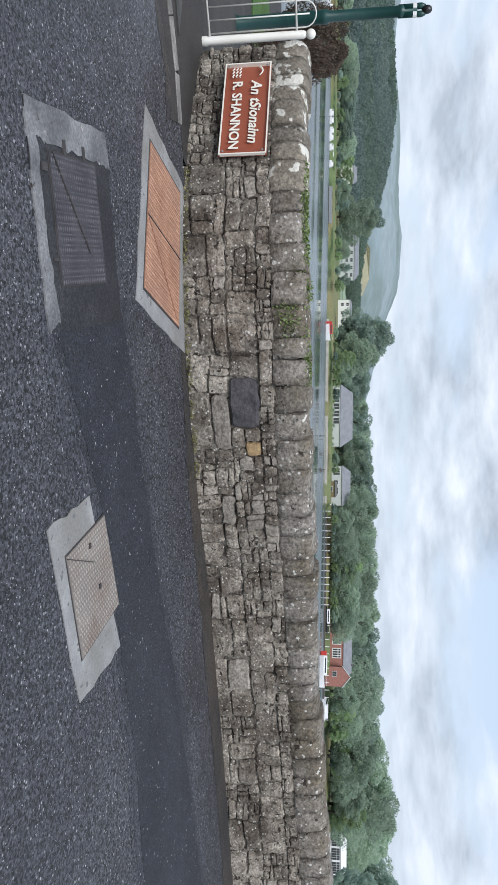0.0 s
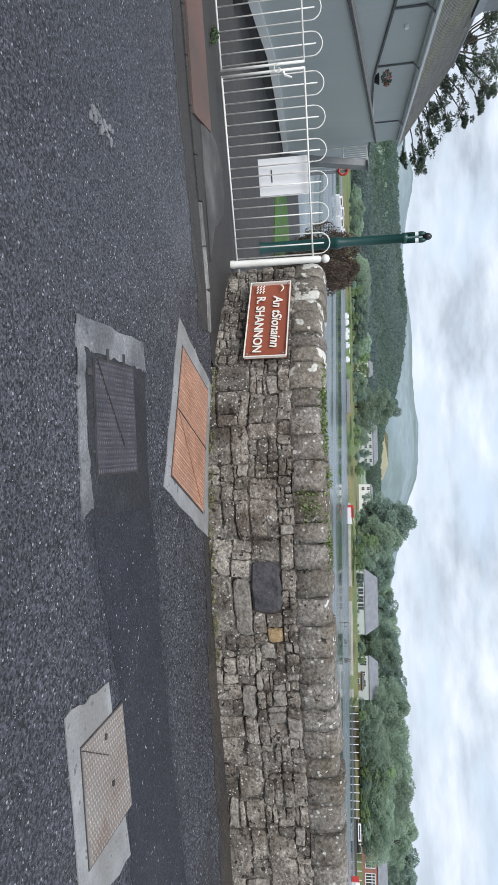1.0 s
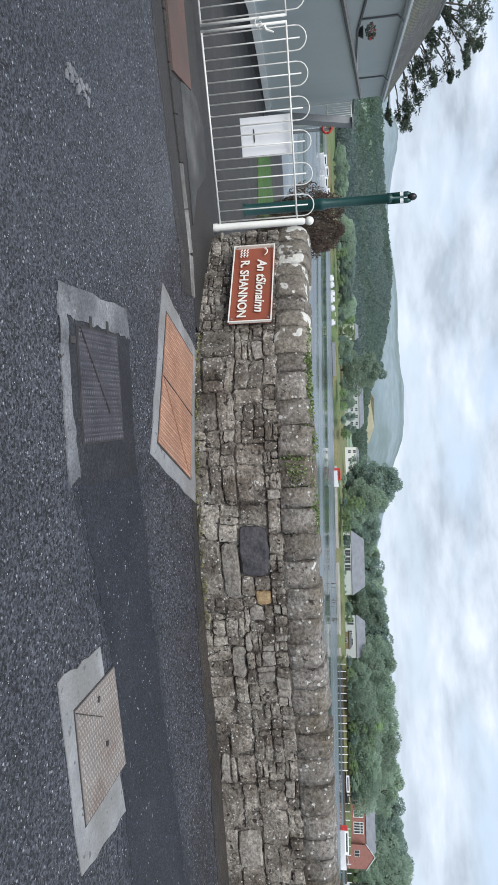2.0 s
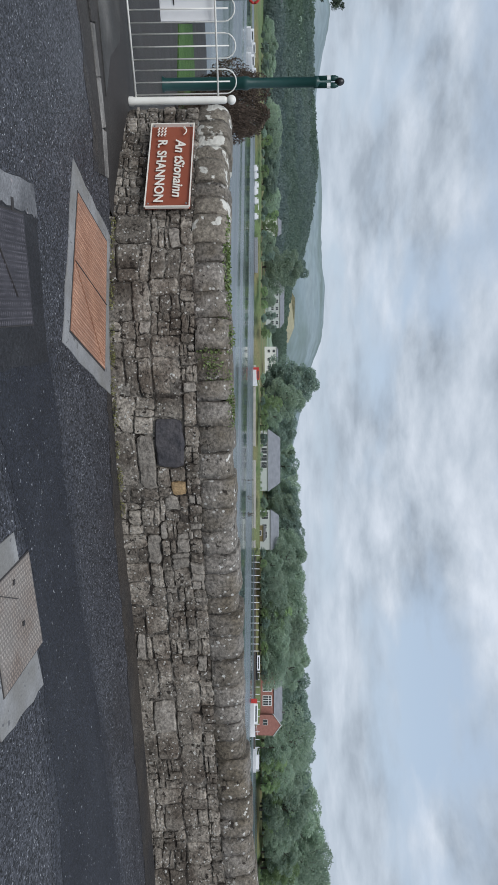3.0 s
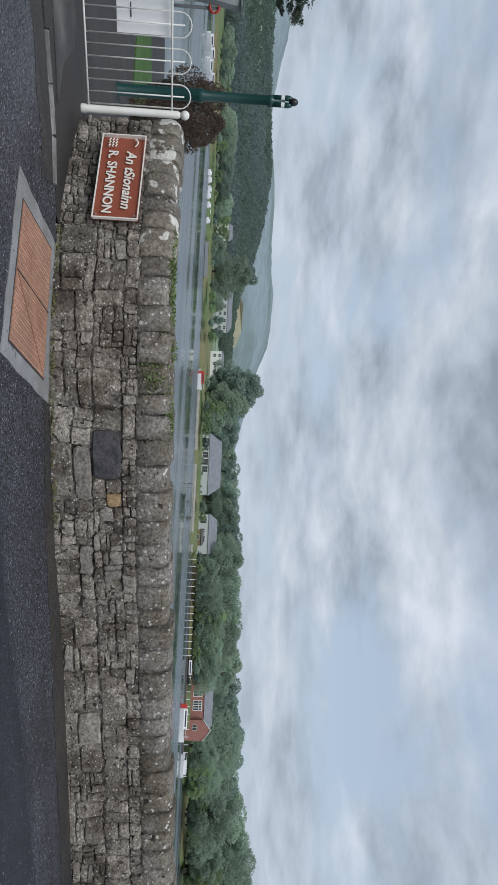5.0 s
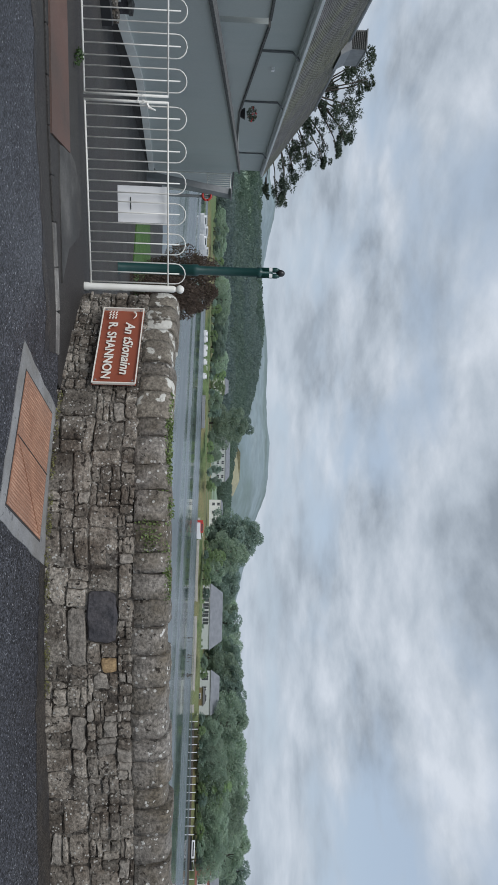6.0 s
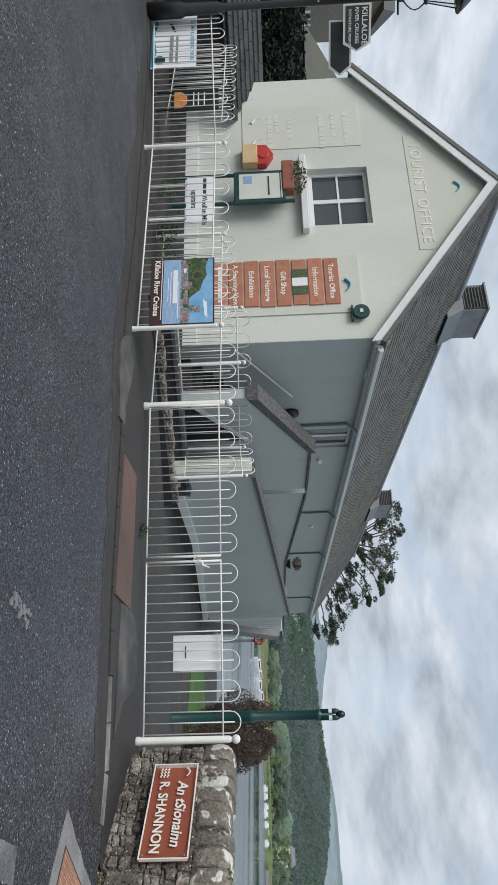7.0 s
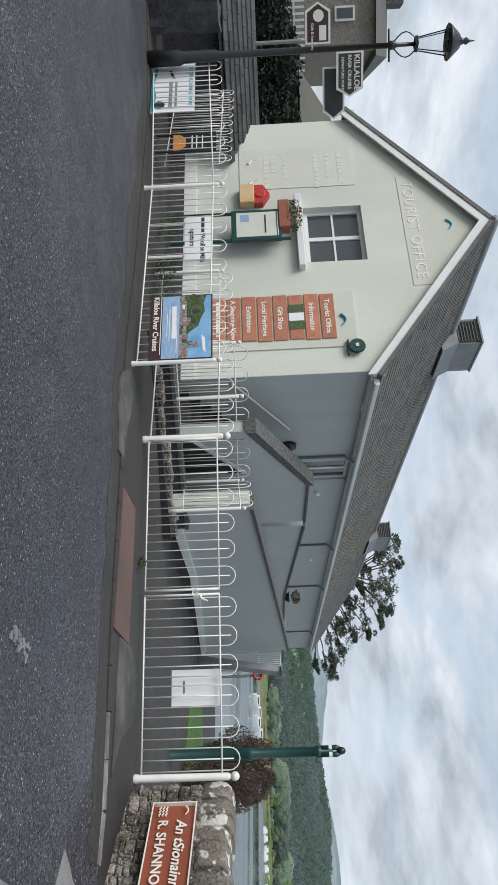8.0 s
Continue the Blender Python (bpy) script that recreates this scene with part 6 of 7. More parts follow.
def house(name, label, m, w, d, h, roof_h, wall, roof, windows=(), gable_front=False, chimneys=(), category="house", bar=0.08):
    """A house: x across its front, y into it; windows as (x, z, width, height)."""
    root = thing(name, m, label, category)
    part("wall", boxes((0, 0, -2, w, d, h)), wall, root)
    if gable_front:
        part("roof", slab([(-0.3, -0.25, h - 0.02), (w / 2, -0.25, h + roof_h), (w + 0.3, -0.25, h - 0.02), (w + 0.3, -0.25, h + 0.2), (w / 2, -0.25, h + roof_h + 0.25), (-0.3, -0.25, h + 0.2)], d + 0.5, (0, 1, 0)), roof, root)
        part("gable", slab([(0, 0.0, h), (w, 0.0, h), (w / 2, 0.0, h + roof_h - 0.1)], d, (0, 1, 0)), wall, root)
    else:
        bm = bmesh.new()
        pts = [(-0.3, -0.3, h), (w + 0.3, -0.3, h), (w + 0.3, d + 0.3, h), (-0.3, d + 0.3, h), (0.12 * w, d / 2, h + roof_h), (0.88 * w, d / 2, h + roof_h)]
        v = [bm.verts.new(p) for p in pts]
        for f in ((0, 1, 5, 4), (1, 2, 5), (2, 3, 4, 5), (3, 0, 4), (3, 2, 1, 0)):
            bm.faces.new([v[i] for i in f])
        part("roof", bm, roof, root)
    for x, z, ww, hh in windows:
        win = part("window", boxes((x, -0.08, z, x + ww, -0.005, z + hh)), "frame_paint", root)
        nx = max(1, round(ww / 0.9))
        for i in range(nx):
            a = x + bar + (ww - bar) * i / nx
            for z0, z1 in ((z + bar, z + hh - bar),) if hh < 2.5 else ((z + bar, z + hh * 0.62), (z + hh * 0.62 + bar, z + hh - bar)):
                part("pane", boxes((a, -0.10, z0, a + (ww - bar) / nx - bar, -0.081, z1)), "glass", win)
    for x, hh in chimneys:
        part("chimney", boxes((x, d / 2 - 0.35, h + roof_h * 0.6, x + 0.6, d / 2 + 0.35, h + roof_h + hh)), "terracotta" if roof == "brick" else "capping", root)
    return root


house("stone_house", "grey stone house with a small window up the street", frame_axes((-29.0, -6.9), (0.1, 1.0)), 2.9, 6, 6.5, 1.0, "pale_stone", "slate", [(1.45, 5.0, 0.5, 0.75)], chimneys=((0.1, 0.6),))
house("white_house", "white rendered house with a slate roof up the street", frame_axes((-33.0, -10.5), (0.1, 1.0)), 3.3, 6, 7.0, 1.2, "pale_render", "slate", chimneys=((2.2, 0.8),))
house("grey_cottage", "low grey cottage roof beyond the hedge", frame_axes((-24.0, -2.6), (0.25, 1.0)), 4.0, 5, 3.3, 1.3, "mortar", "slate")
picket = thing("picket_fence", pose(-22.0, -8.6, 3.05, 0, 0, 0), "pale picket fence above the dark hedge", "fence")
for k in range(38):
    part("picket", boxes((0, 0.16 * k, -0.5, 0.02, 0.16 * k + 0.06, 0.32)), "frame_paint", picket)
part("rail", boxes((-0.03, 0, 0.0, 0.0, 6.0, 0.05)), "frame_paint", picket)

pole = thing("utility_pole", pose(-18.5, -5.05, -0.3), "slim grey metal pole behind the lean-to", "pole")
part("shaft", tube([(0, 0, 0), (0, 0, 5.5)], 0.055, 8, 0.04), "lead", pole)
part("cap", lathe([(0.05, 0), (0.05, 0.04), (0.01, 0.07)], 8, at=(0, 0, 5.5)), "lead", pole)


# ---- trees ----
def tree_parts(seed, height, radius, crown_low, n, leaf, material, flat=0.55, lumps=14, spread=0.45):
    """Trunk with limbs, and a crown of many small leaves gathered in uneven lumps. Returns two meshes."""
    rng = np.random.default_rng(seed)
    bm = bmesh.new()
    top = Vector((rng.uniform(-0.3, 0.3), rng.uniform(-0.3, 0.3), height * 0.82))
    tube([(0, 0, -0.5), (0.05, 0.02, height * 0.3), (top.x * 0.6, top.y * 0.6, height * 0.6), top], height * 0.028, 7, height * 0.008, bm)
    centres, sizes = [], []
    for k in range(lumps):
        z = crown_low + (height - crown_low) * (k + 0.6) / (lumps + 0.6)
        f = math.sqrt(max(0.05, 1 - ((z - crown_low) / (height - crown_low) * 1.75 - 0.75) ** 2))
        a = k * 2.4 + rng.uniform(-0.5, 0.5)
        r = radius * f * rng.uniform(0.35, 0.8)
        c = np.array([r * math.cos(a), r * math.sin(a), z])
        centres.append(c)
        sizes.append(radius * spread * rng.uniform(0.7, 1.15) * (0.6 + 0.4 * f))
        start = Vector((0, 0, min(z * 0.75, height * 0.6)))
        tube([start, start.lerp(Vector(c), 0.5) + Vector((0, 0, -0.03 * height)), Vector(c)], height * 0.010, 5, height * 0.003, bm)
    trunk = bpy.data.meshes.new("trunk")
    bm.to_mesh(trunk)
    bm.free()
    trunk.materials.append(M["bark"])
    pick = rng.integers(0, lumps, n)
    p = rng.normal(size=(n, 3))
    p /= np.linalg.norm(p, axis=1)[:, None]
    p *= rng.uniform(0.3, 1.0, (n, 1)) ** 0.45
    p[:, 2] *= 0.72
    c = np.array(centres)[pick] + p * np.array(sizes)[pick][:, None]
    a = rng.normal(size=(n, 3))
    a /= np.linalg.norm(a, axis=1)[:, None]
    b = rng.normal(size=(n, 3))
    b -= a * (a * b).sum(1)[:, None]
    b /= np.linalg.norm(b, axis=1)[:, None]
    s = leaf * rng.uniform(0.55, 1.35, (n, 1))
    v = np.stack([c - a * s, c + b * s * flat, c + a * s, c - b * s * flat], 1).reshape(-1, 3)
    crown = bpy.data.meshes.new("crown")
    crown.from_pydata(v.tolist(), [], np.arange(4 * n).reshape(-1, 4).tolist())
    crown.materials.append(M[material])
    return trunk, crown


def tree(meshes, m, label, group="", name="tree"):
    root = thing(name, m, label, "tree", group)
    for nm, me in zip(("trunk", "crown"), meshes):
        ob = new(nm, me)
        ob.parent = root
    return root


# crowns take leaf colours already paled for haze
BROAD = [tree_parts(11, 10, 5.0, 1.0, 8000, 0.21, "hazed_leaf"), tree_parts(12, 10, 4.4, 0.8, 8000, 0.21, "hazed_leaf_dark"), tree_parts(13, 10, 5.6, 0.6, 8500, 0.21, "hazed_leaf", lumps=18),
         tree_parts(14, 10, 4.0, 0.5, 7000, 0.20, "hazed_leaf_bright"), tree_parts(15, 10, 3.6, 1.2, 6500, 0.20, "hazed_leaf_dark", lumps=16, spread=0.5)]
BANK = -2.2
LAB = ["broad green tree on the far bank", "dark green tree on the far bank", "spreading leafy tree on the far bank", "light green rounded tree on the far bank", "tall dark tree on the far bank"]


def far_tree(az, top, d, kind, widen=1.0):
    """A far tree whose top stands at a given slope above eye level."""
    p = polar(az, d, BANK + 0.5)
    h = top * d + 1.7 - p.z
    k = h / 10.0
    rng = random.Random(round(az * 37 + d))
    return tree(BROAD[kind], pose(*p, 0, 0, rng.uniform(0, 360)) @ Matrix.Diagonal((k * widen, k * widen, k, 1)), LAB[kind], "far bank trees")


PROFILE_AZ = [-47, -42, -37, -33, -30, -28.5, -25, -23.2, -20.6, -18.4, -16.5, -14.7, -13.7, -11.8, -10.9, -9.4, -7.5, -4.7, -1.4, 0.5, 2.4, 4.7, 6.5, 7.8, 10.5, 12.6, 14.7, 16.6, 19.4, 21.9, 23.8, 34]
PROFILE_TE = [0.012, 0.010, 0.008, 0.010, 0.045, 0.006, 0.006, 0.012, 0.062, 0.033, 0.034, 0.028, 0.034, 0.040, 0.035, 0.039, 0.046, 0.045, 0.050, 0.048, 0.047, 0.047, 0.052, 0.054, 0.052, 0.054, 0.060, 0.067, 0.062, 0.070, 0.056, 0.058]
rngt = random.Random(21)
az = -47.0
while az < 27:
    if az < -30.6:
        far_tree(az, rngt.uniform(0.000, 0.014), shore(az) * rngt.uniform(1.06, 1.3), rngt.choice((0, 1, 2, 3)), rngt.uniform(1.3, 2.2))
        far_tree(az + 0.3, -0.011 + rngt.uniform(0.0, 0.007), shore(az) * 1.012, rngt.choice((0, 1, 3)), rngt.uniform(1.6, 2.4))
        az += rngt.uniform(0.4, 1.3)
        continue
    te = float(np.interp(az, PROFILE_AZ, PROFILE_TE))
    base = shore(az)
    open_front = -17.5 < az < -6 or 3.2 < az < 8.4 or 17.5 < az < 23 or -29.5 < az < -21
    d = base * (rngt.uniform(1.22, 1.45) if open_front else rngt.uniform(1.08, 1.3))
    if -24.2 < az < -21.3:
        az += 0.5
        continue
    if 18.6 < az < 20.4:
        te *= 0.6
    far_tree(az, te * rngt.uniform(0.94, 1.12), d, rngt.choice((0, 1, 2, 0, 1, 4)), rngt.uniform(0.85, 1.25))
    if not open_front and az > -20:
        far_tree(az + 0.5, te * rngt.uniform(0.35, 0.6), base * 1.035, rngt.choice((0, 3, 2)), 1.2)
    if az > -30 and not (-15.5 < az < -11 or -9.5 < az < -6.5 or 3.6 < az < 8.4 or 19 < az < 20.5):
        far_tree(az + 0.3, -0.010 + rngt.uniform(0.0, 0.008), base * 1.012, rngt.choice((0, 1, 3)), rngt.uniform(1.6, 2.4))
    az += rngt.uniform(0.75, 1.15)
for a, te, d, k, w in ((-29.8, 0.050, 300, 1, 0.8), (-20.6, 0.067, 250, 1, 0.8), (-1.5, 0.029, 236, 3, 1.05), (13.2, 0.051, 275, 0, 1.3), (21.2, 0.046, 290, 1, 0.75), (11.5, 0.012, 262, 3, 1.3), (22.5, 0.072, 420, 4, 0.8), (-27.5, 0.004, 232, 2, 1.5), (-24.6, -0.002, 226, 3, 1.6)):
    far_tree(a, te, d, k, w)

for k in range(16):
    a = -20.0 + 0.62 * k + rngt.uniform(-0.2, 0.2)
    far_tree(a, -0.0155 + rngt.uniform(0, 0.003), shore(a) * 1.02, rngt.choice((3, 3, 0)), rngt.uniform(1.8, 2.8))

# tall pine behind the office, shrub and ivy nearer
def pine(m, label):
    """A leaning open-crowned pine: forked trunk, bare limbs and flat tufted pads of needles; x runs across it."""
    rng = np.random.default_rng(31)
    root = thing("pine_tree", m, label, "tree")
    pads = [(-2.9, 9.9, .50), (-3.0, 10.5, .55), (-1.7, 10.1, .55), (-2.0, 10.6, .40), (-0.6, 9.5, .60), (0.0, 10.1, .50), (-0.2, 8.6, .50), (-0.3, 8.0, .35), (0.9, 9.3, .55), (1.2, 9.8, .40),
            (1.7, 8.6, .60), (1.8, 9.3, .35), (0.7, 7.5, .40), (1.6, 7.1, .60), (0.4, 6.9, .40), (2.6, 8.3, .35), (2.6, 7.5, .28), (2.7, 6.5, .70), (3.4, 6.0, .65), (3.5, 6.8, .45), (4.3, 5.5, .60), (4.6, 6.0, .40), (4.5, 5.0, .35), (1.9, 6.6, .40),
            (-1.4, 8.6, .45), (-2.2, 9.2, .40), (-0.9, 7.6, .35)]
    bm = bmesh.new()
    forks = [Vector((-1.0, 0, 5.2)), Vector((-0.9, 0.1, 6.4)), Vector((-1.1, -0.1, 7.6))]
    tube([(-1.3, 0, -0.5), (-1.1, 0.05, 2.5), forks[0], forks[1], forks[2]], 0.26, 8, 0.12, bm)
    centres = []
    for x, z, r in pads:
        r *= 1.35
        c = Vector((x, rng.uniform(-1.3, 1.3), z))
        centres.append((c, r))
        f = forks[0] if z < 7.2 else forks[1] if z < 8.8 else forks[2]
        bend = f.lerp(c, 0.45) + Vector((0, 0, rng.uniform(-0.35, 0.15)))
        tube([f, f.lerp(bend, 0.5) + Vector((0, 0, -0.12)), bend, bend.lerp(c, 0.6) + Vector((0, 0, 0.1)), c], 0.075, 5, 0.018, bm)
        for k in range(4):
            tip = c + Vector((rng.uniform(-1, 1) * r, rng.uniform(-1, 1) * r, rng.uniform(-0.1, 0.3) * r))
            tube([bend.lerp(c, 0.7), tip], 0.02, 4, 0.008, bm)
    part("trunk", bm, "bark", root)
    tufts = []
    for c, r in centres:
        for k in range(9):
            o = rng.normal(size=3) * np.array([0.55, 0.55, 0.26]) * r
            tufts.append((np.array(c) + o, r * rng.uniform(0.30, 0.55)))
    n = 90
    q = np.repeat(np.array([[*c, r] for c, r in tufts]), n, axis=0)
    u = rng.normal(size=(len(q), 3))
    u /= np.linalg.norm(u, axis=1)[:, None]
    p = q[:, :3] + u * q[:, 3:] * rng.uniform(0.2, 1.0, (len(q), 1)) ** 0.5 * np.array([1, 1, 0.6])
    w = rng.normal(size=(len(q), 3))
    w -= u * (u * w).sum(1)[:, None]
    w /= np.linalg.norm(w, axis=1)[:, None]
    size = rng.uniform(0.05, 0.10, (len(q), 1))
    v = np.stack([p - u * size, p + w * size * 0.32, p + u * size, p - w * size * 0.32], 1).reshape(-1, 3)
    me = bpy.data.meshes.new("crown")
    me.from_pydata(v.tolist(), [], np.arange(len(v)).reshape(-1, 4).tolist())
    finish("crown", me, "leaf_dark", root)


pine(pose(-35.6, 25.35, -0.7, 0, 0, 53.8), "tall open pine with bare limbs behind the office")
SHRUB = tree_parts(32, 1.85, 1.3, 0.2, 22000, 0.036, "leaf_red", lumps=14, spread=0.5)
tree(SHRUB, pose(-15.0, 17.15, -0.9) @ Matrix.Diagonal((0.8, 0.8, 1.25, 1)), "reddish brown shrub beyond the lawn", name="shrub")
tree(SHRUB, pose(-10.4, 12.6, -0.66, 0, 0, 80) @ Matrix.Diagonal((0.45, 0.45, 0.98, 1)), "reddish brown shrub behind the end of the wall", name="shrub")
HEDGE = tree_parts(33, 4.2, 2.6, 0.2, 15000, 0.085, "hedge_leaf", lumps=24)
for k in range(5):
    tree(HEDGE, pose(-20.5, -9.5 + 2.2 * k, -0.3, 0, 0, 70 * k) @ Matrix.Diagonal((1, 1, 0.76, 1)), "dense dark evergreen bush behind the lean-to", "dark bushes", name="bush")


# ---- hills ----
def hill(name, label, material, prof_az, prof_te, d0, d1, z0, bump, steps=26, dz=0.5):
    bm = bmesh.new()
    azs = np.arange(prof_az[0], prof_az[-1] + 0.01, dz)
    cols = []
    for a in azs:
        te = float(np.interp(a, prof_az, prof_te))
        col = []
        for i in range(steps + 1):
            f = i / steps
            d = d0 + (d1 - d0) * f
            zt = te * d1 + 1.7
            z = z0 + (zt - z0) * (math.sin(f * math.pi / 2) ** 1.15)
            p = polar(float(a), d)
            z += bump * noise.noise(Vector((p.x, p.y, 0)) * 0.012) * min(1, f * 4) * (1 - f * 0.7) + 0.35 * bump * noise.noise(Vector((p.x, p.y, 3)) * 0.05) * min(1, f * 4)
            col.append(bm.verts.new((p.x, p.y, z)))
        cols.append(col)
    for a, b in zip(cols, cols[1:]):
        for i in range(steps):
            bm.faces.new((a[i], a[i + 1], b[i + 1], b[i]))
    bmesh.ops.recalc_face_normals(bm, faces=bm.faces[:])
    ob = part(name, bm, material, smooth=True)
    return tagged(ob, label, "hill", kind="structure")


# hill haze is in the material colour, no air is modelled
hill("backdrop_far_hills", "hazy blue-green hills on the horizon", "hazed_hill", [-80, -60, -50, -48.2, -46.7, -44.2, -41.9, -40.1, -38.2, -35.5, -32.8, -30.2, -28.8, -26.3, -24.3, -22.9, -21.7, -19, -15, 0, 20, 40],
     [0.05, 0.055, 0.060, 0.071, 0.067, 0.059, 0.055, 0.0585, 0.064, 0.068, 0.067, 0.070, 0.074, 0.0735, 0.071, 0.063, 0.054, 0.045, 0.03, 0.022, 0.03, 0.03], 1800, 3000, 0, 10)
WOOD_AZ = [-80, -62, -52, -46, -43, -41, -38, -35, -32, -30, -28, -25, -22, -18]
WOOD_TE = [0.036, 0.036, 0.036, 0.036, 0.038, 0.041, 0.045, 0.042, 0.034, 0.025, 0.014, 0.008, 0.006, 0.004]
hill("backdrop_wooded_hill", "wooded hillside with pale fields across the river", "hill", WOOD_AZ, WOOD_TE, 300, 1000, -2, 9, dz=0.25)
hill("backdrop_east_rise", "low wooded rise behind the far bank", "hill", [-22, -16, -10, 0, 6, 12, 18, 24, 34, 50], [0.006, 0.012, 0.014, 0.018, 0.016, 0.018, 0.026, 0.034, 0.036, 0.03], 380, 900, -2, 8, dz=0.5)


field = bmesh.new()
fv = [field.verts.new(polar(a, d, z)) for a, d, z in ((-28.6, 1450, -2), (-23.6, 1450, -2), (-23.9, 1790, 45), (-25.2, 1790, 61), (-27.6, 1790, 62), (-28.3, 1790, 50))]
field.faces.new(fv)
fb = [field.verts.new(polar(a, 1800, -2)) for a in (-23.6, -28.6)]
field.faces.new((fv[1], fb[0], fv[2]))
field.faces.new((fv[0], fv[5], fb[1]))
field.faces.new((fv[2], fb[0], fb[1], fv[5], fv[4], fv[3]))
bmesh.ops.recalc_face_normals(field, faces=field.faces[:])
tagged(part("backdrop_field", field, "ripe_field"), "pale ripe field on the lower slope of the far hill", "field", kind="structure")


def woods(name, label, prof_az, prof_te, d0, d1, z0, n, seed, size):
    """Far woods: many clumps of rough leaves over a hillside."""
    rng = np.random.default_rng(seed)
    spots = []
    while len(spots) < n:
        a, f = rng.uniform(prof_az[0], prof_az[-1]), rng.uniform(0.0, 0.97)
        p = polar(float(a), d0 + (d1 - d0) * f)
        if noise.noise(Vector((p.x, p.y, 9)) * 0.009) > 0.10 + 0.35 * (1 - f) or (-30 < a < -20 and f < 0.25):
            continue
        te = float(np.interp(a, prof_az, prof_te))
        z = z0 + (te * d1 + 1.7 - z0) * (math.sin(f * math.pi / 2) ** 1.15)
        s = size * (0.55 + 0.75 * rng.random()) * (0.8 + 0.6 * f)
        spots.append((p.x, p.y, z, s))
    q = np.repeat(np.array(spots), 100, axis=0)
    m = len(q)

    def unit():
        u = rng.normal(size=(m, 3))
        return u / np.linalg.norm(u, axis=1)[:, None]

    c = q[:, :3] + unit() * q[:, 3:] * np.array([0.55, 0.55, 0.5]) + np.array([0, 0, 0.5]) * q[:, 3:]
    v, w = unit() * q[:, 3:] * 0.085, unit() * q[:, 3:] * 0.085
    verts = np.stack([c - v, c + w, c + v, c - w], 1).reshape(-1, 3)
    me = bpy.data.meshes.new(name)
    me.from_pydata(verts.tolist(), [], np.arange(4 * m).reshape(-1, 4).tolist())
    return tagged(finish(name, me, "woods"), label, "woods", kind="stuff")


# the woods colour holds the haze over the distance
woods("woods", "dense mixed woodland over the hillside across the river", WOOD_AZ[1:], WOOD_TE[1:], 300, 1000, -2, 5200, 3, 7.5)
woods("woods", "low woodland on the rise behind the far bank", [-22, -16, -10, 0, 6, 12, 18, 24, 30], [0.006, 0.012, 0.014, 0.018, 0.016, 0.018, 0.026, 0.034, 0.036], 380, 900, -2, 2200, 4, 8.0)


# ---- far bank houses, boats and quay ----
def facing(az, d, w, z=-2.0, turn=0):
    p = polar(az, d, z)
    a = radians(az)
    along = Vector((math.cos(a), -math.sin(a)))
    p2 = Vector((p.x, p.y)) - along * w / 2
    return frame_axes(p2, along, z) @ pose(0, 0, 0, 0, 0, turn)


house("hotel", "long grey hotel with rows of white windows", facing(-27.0, 330, 22, 0.6), 22, 10, 5.0, 2.2, "grey_render", "grey_roof",
      [(1.5 + 3.4 * i, z, 1.8, 1.3) for i in range(6) for z in (0.8, 3.0)])
house("white_terrace", "white terrace with dark windows on the far bank", facing(-22.4, 300, 12, -0.8), 12, 8, 4.6, 0.8, "pale_render", "grey_roof", [(1.2 + 3.6 * i, z, 1.4, 1.3) for i in range(3) for z in (0.6, 2.8)])
house("quay_house", "small cream house above the marina", facing(-33.2, 300, 7, 0.0), 7, 6, 4.2, 1.6, "cream_render", "grey_roof", [(1.0, 1.2, 1.2, 1.2), (4.2, 1.2, 1.2, 1.2)])
house("pavilion", "low pavilion with big grey roof and wide windows", facing(-13.9, 226, 20.5, -2.2), 20.5, 12, 2.7, 4.2, "grey_render", "grey_roof", [(1.2 + 2.4 * i, 0.4, 2.1, 2.0) for i in range(5)])
house("villa", "white villa with bay windows and hipped grey roof", facing(-8.0, 224, 13, -2.3), 13, 9, 3.7, 2.8, "grey_render", "grey_roof", [(0.6, 0.8, 2.4, 2.2), (4.6, 0.9, 1.4, 1.6), (7.0, 0.9, 2.2, 1.7)])
house("boathouse", "small brown timber boathouse on the bank", facing(-7.7, 212, 5, -3.0), 5, 4, 2.2, 0.7, "brown_field", "capping", [(1.6, 0.6, 1.6, 1.0)])
house("brick_house", "red brick house with white bay windows", facing(5.6, 252, 17, -1.9), 17, 9, 4.6, 3.0, "brick", "grey_roof", [(2.6, 0.6, 3.0, 3.2), (6.8, 0.6, 3.4, 3.2)], chimneys=((12, 0.8),), bar=0.22)
house("brick_house", "red brick gable end with white barge boards", facing(3.9, 250, 4.5, -1.9), 4.5, 4, 4.6, 2.2, "brick", "frame_paint", [(1.2, 1.0, 1.6, 1.8)], gable_front=True)
house("brick_house", "red brick gable end with white barge boards", facing(7.4, 249, 6.5, -1.9), 6.5, 4, 4.2, 2.8, "brick", "frame_paint", [(1.5, 0.8, 1.8, 1.6)], gable_front=True)
house("cottage", "small cottage with a white pointed gable", facing(10.9, 290, 6, -1.5), 6, 6, 3.6, 3.0, "brick", "frame_paint", [(1.2, 0.8, 1.3, 1.3)], gable_front=True)
house("marquee", "white marquee with three dark openings on the bank", facing(19.6, 330, 15, -1.3), 15, 12, 4.3, 2.4, "white_board", "white_board", [(0.5, 0.3, 4.3, 3.6), (5.4, 0.3, 4.3, 3.6), (10.3, 0.3, 4.3, 3.6)])
house("warehouse", "long grey metal warehouse behind the trees", facing(24.0, 330, 34, 0.5), 34, 16, 8.0, 2.5, "lead", "grey_roof")
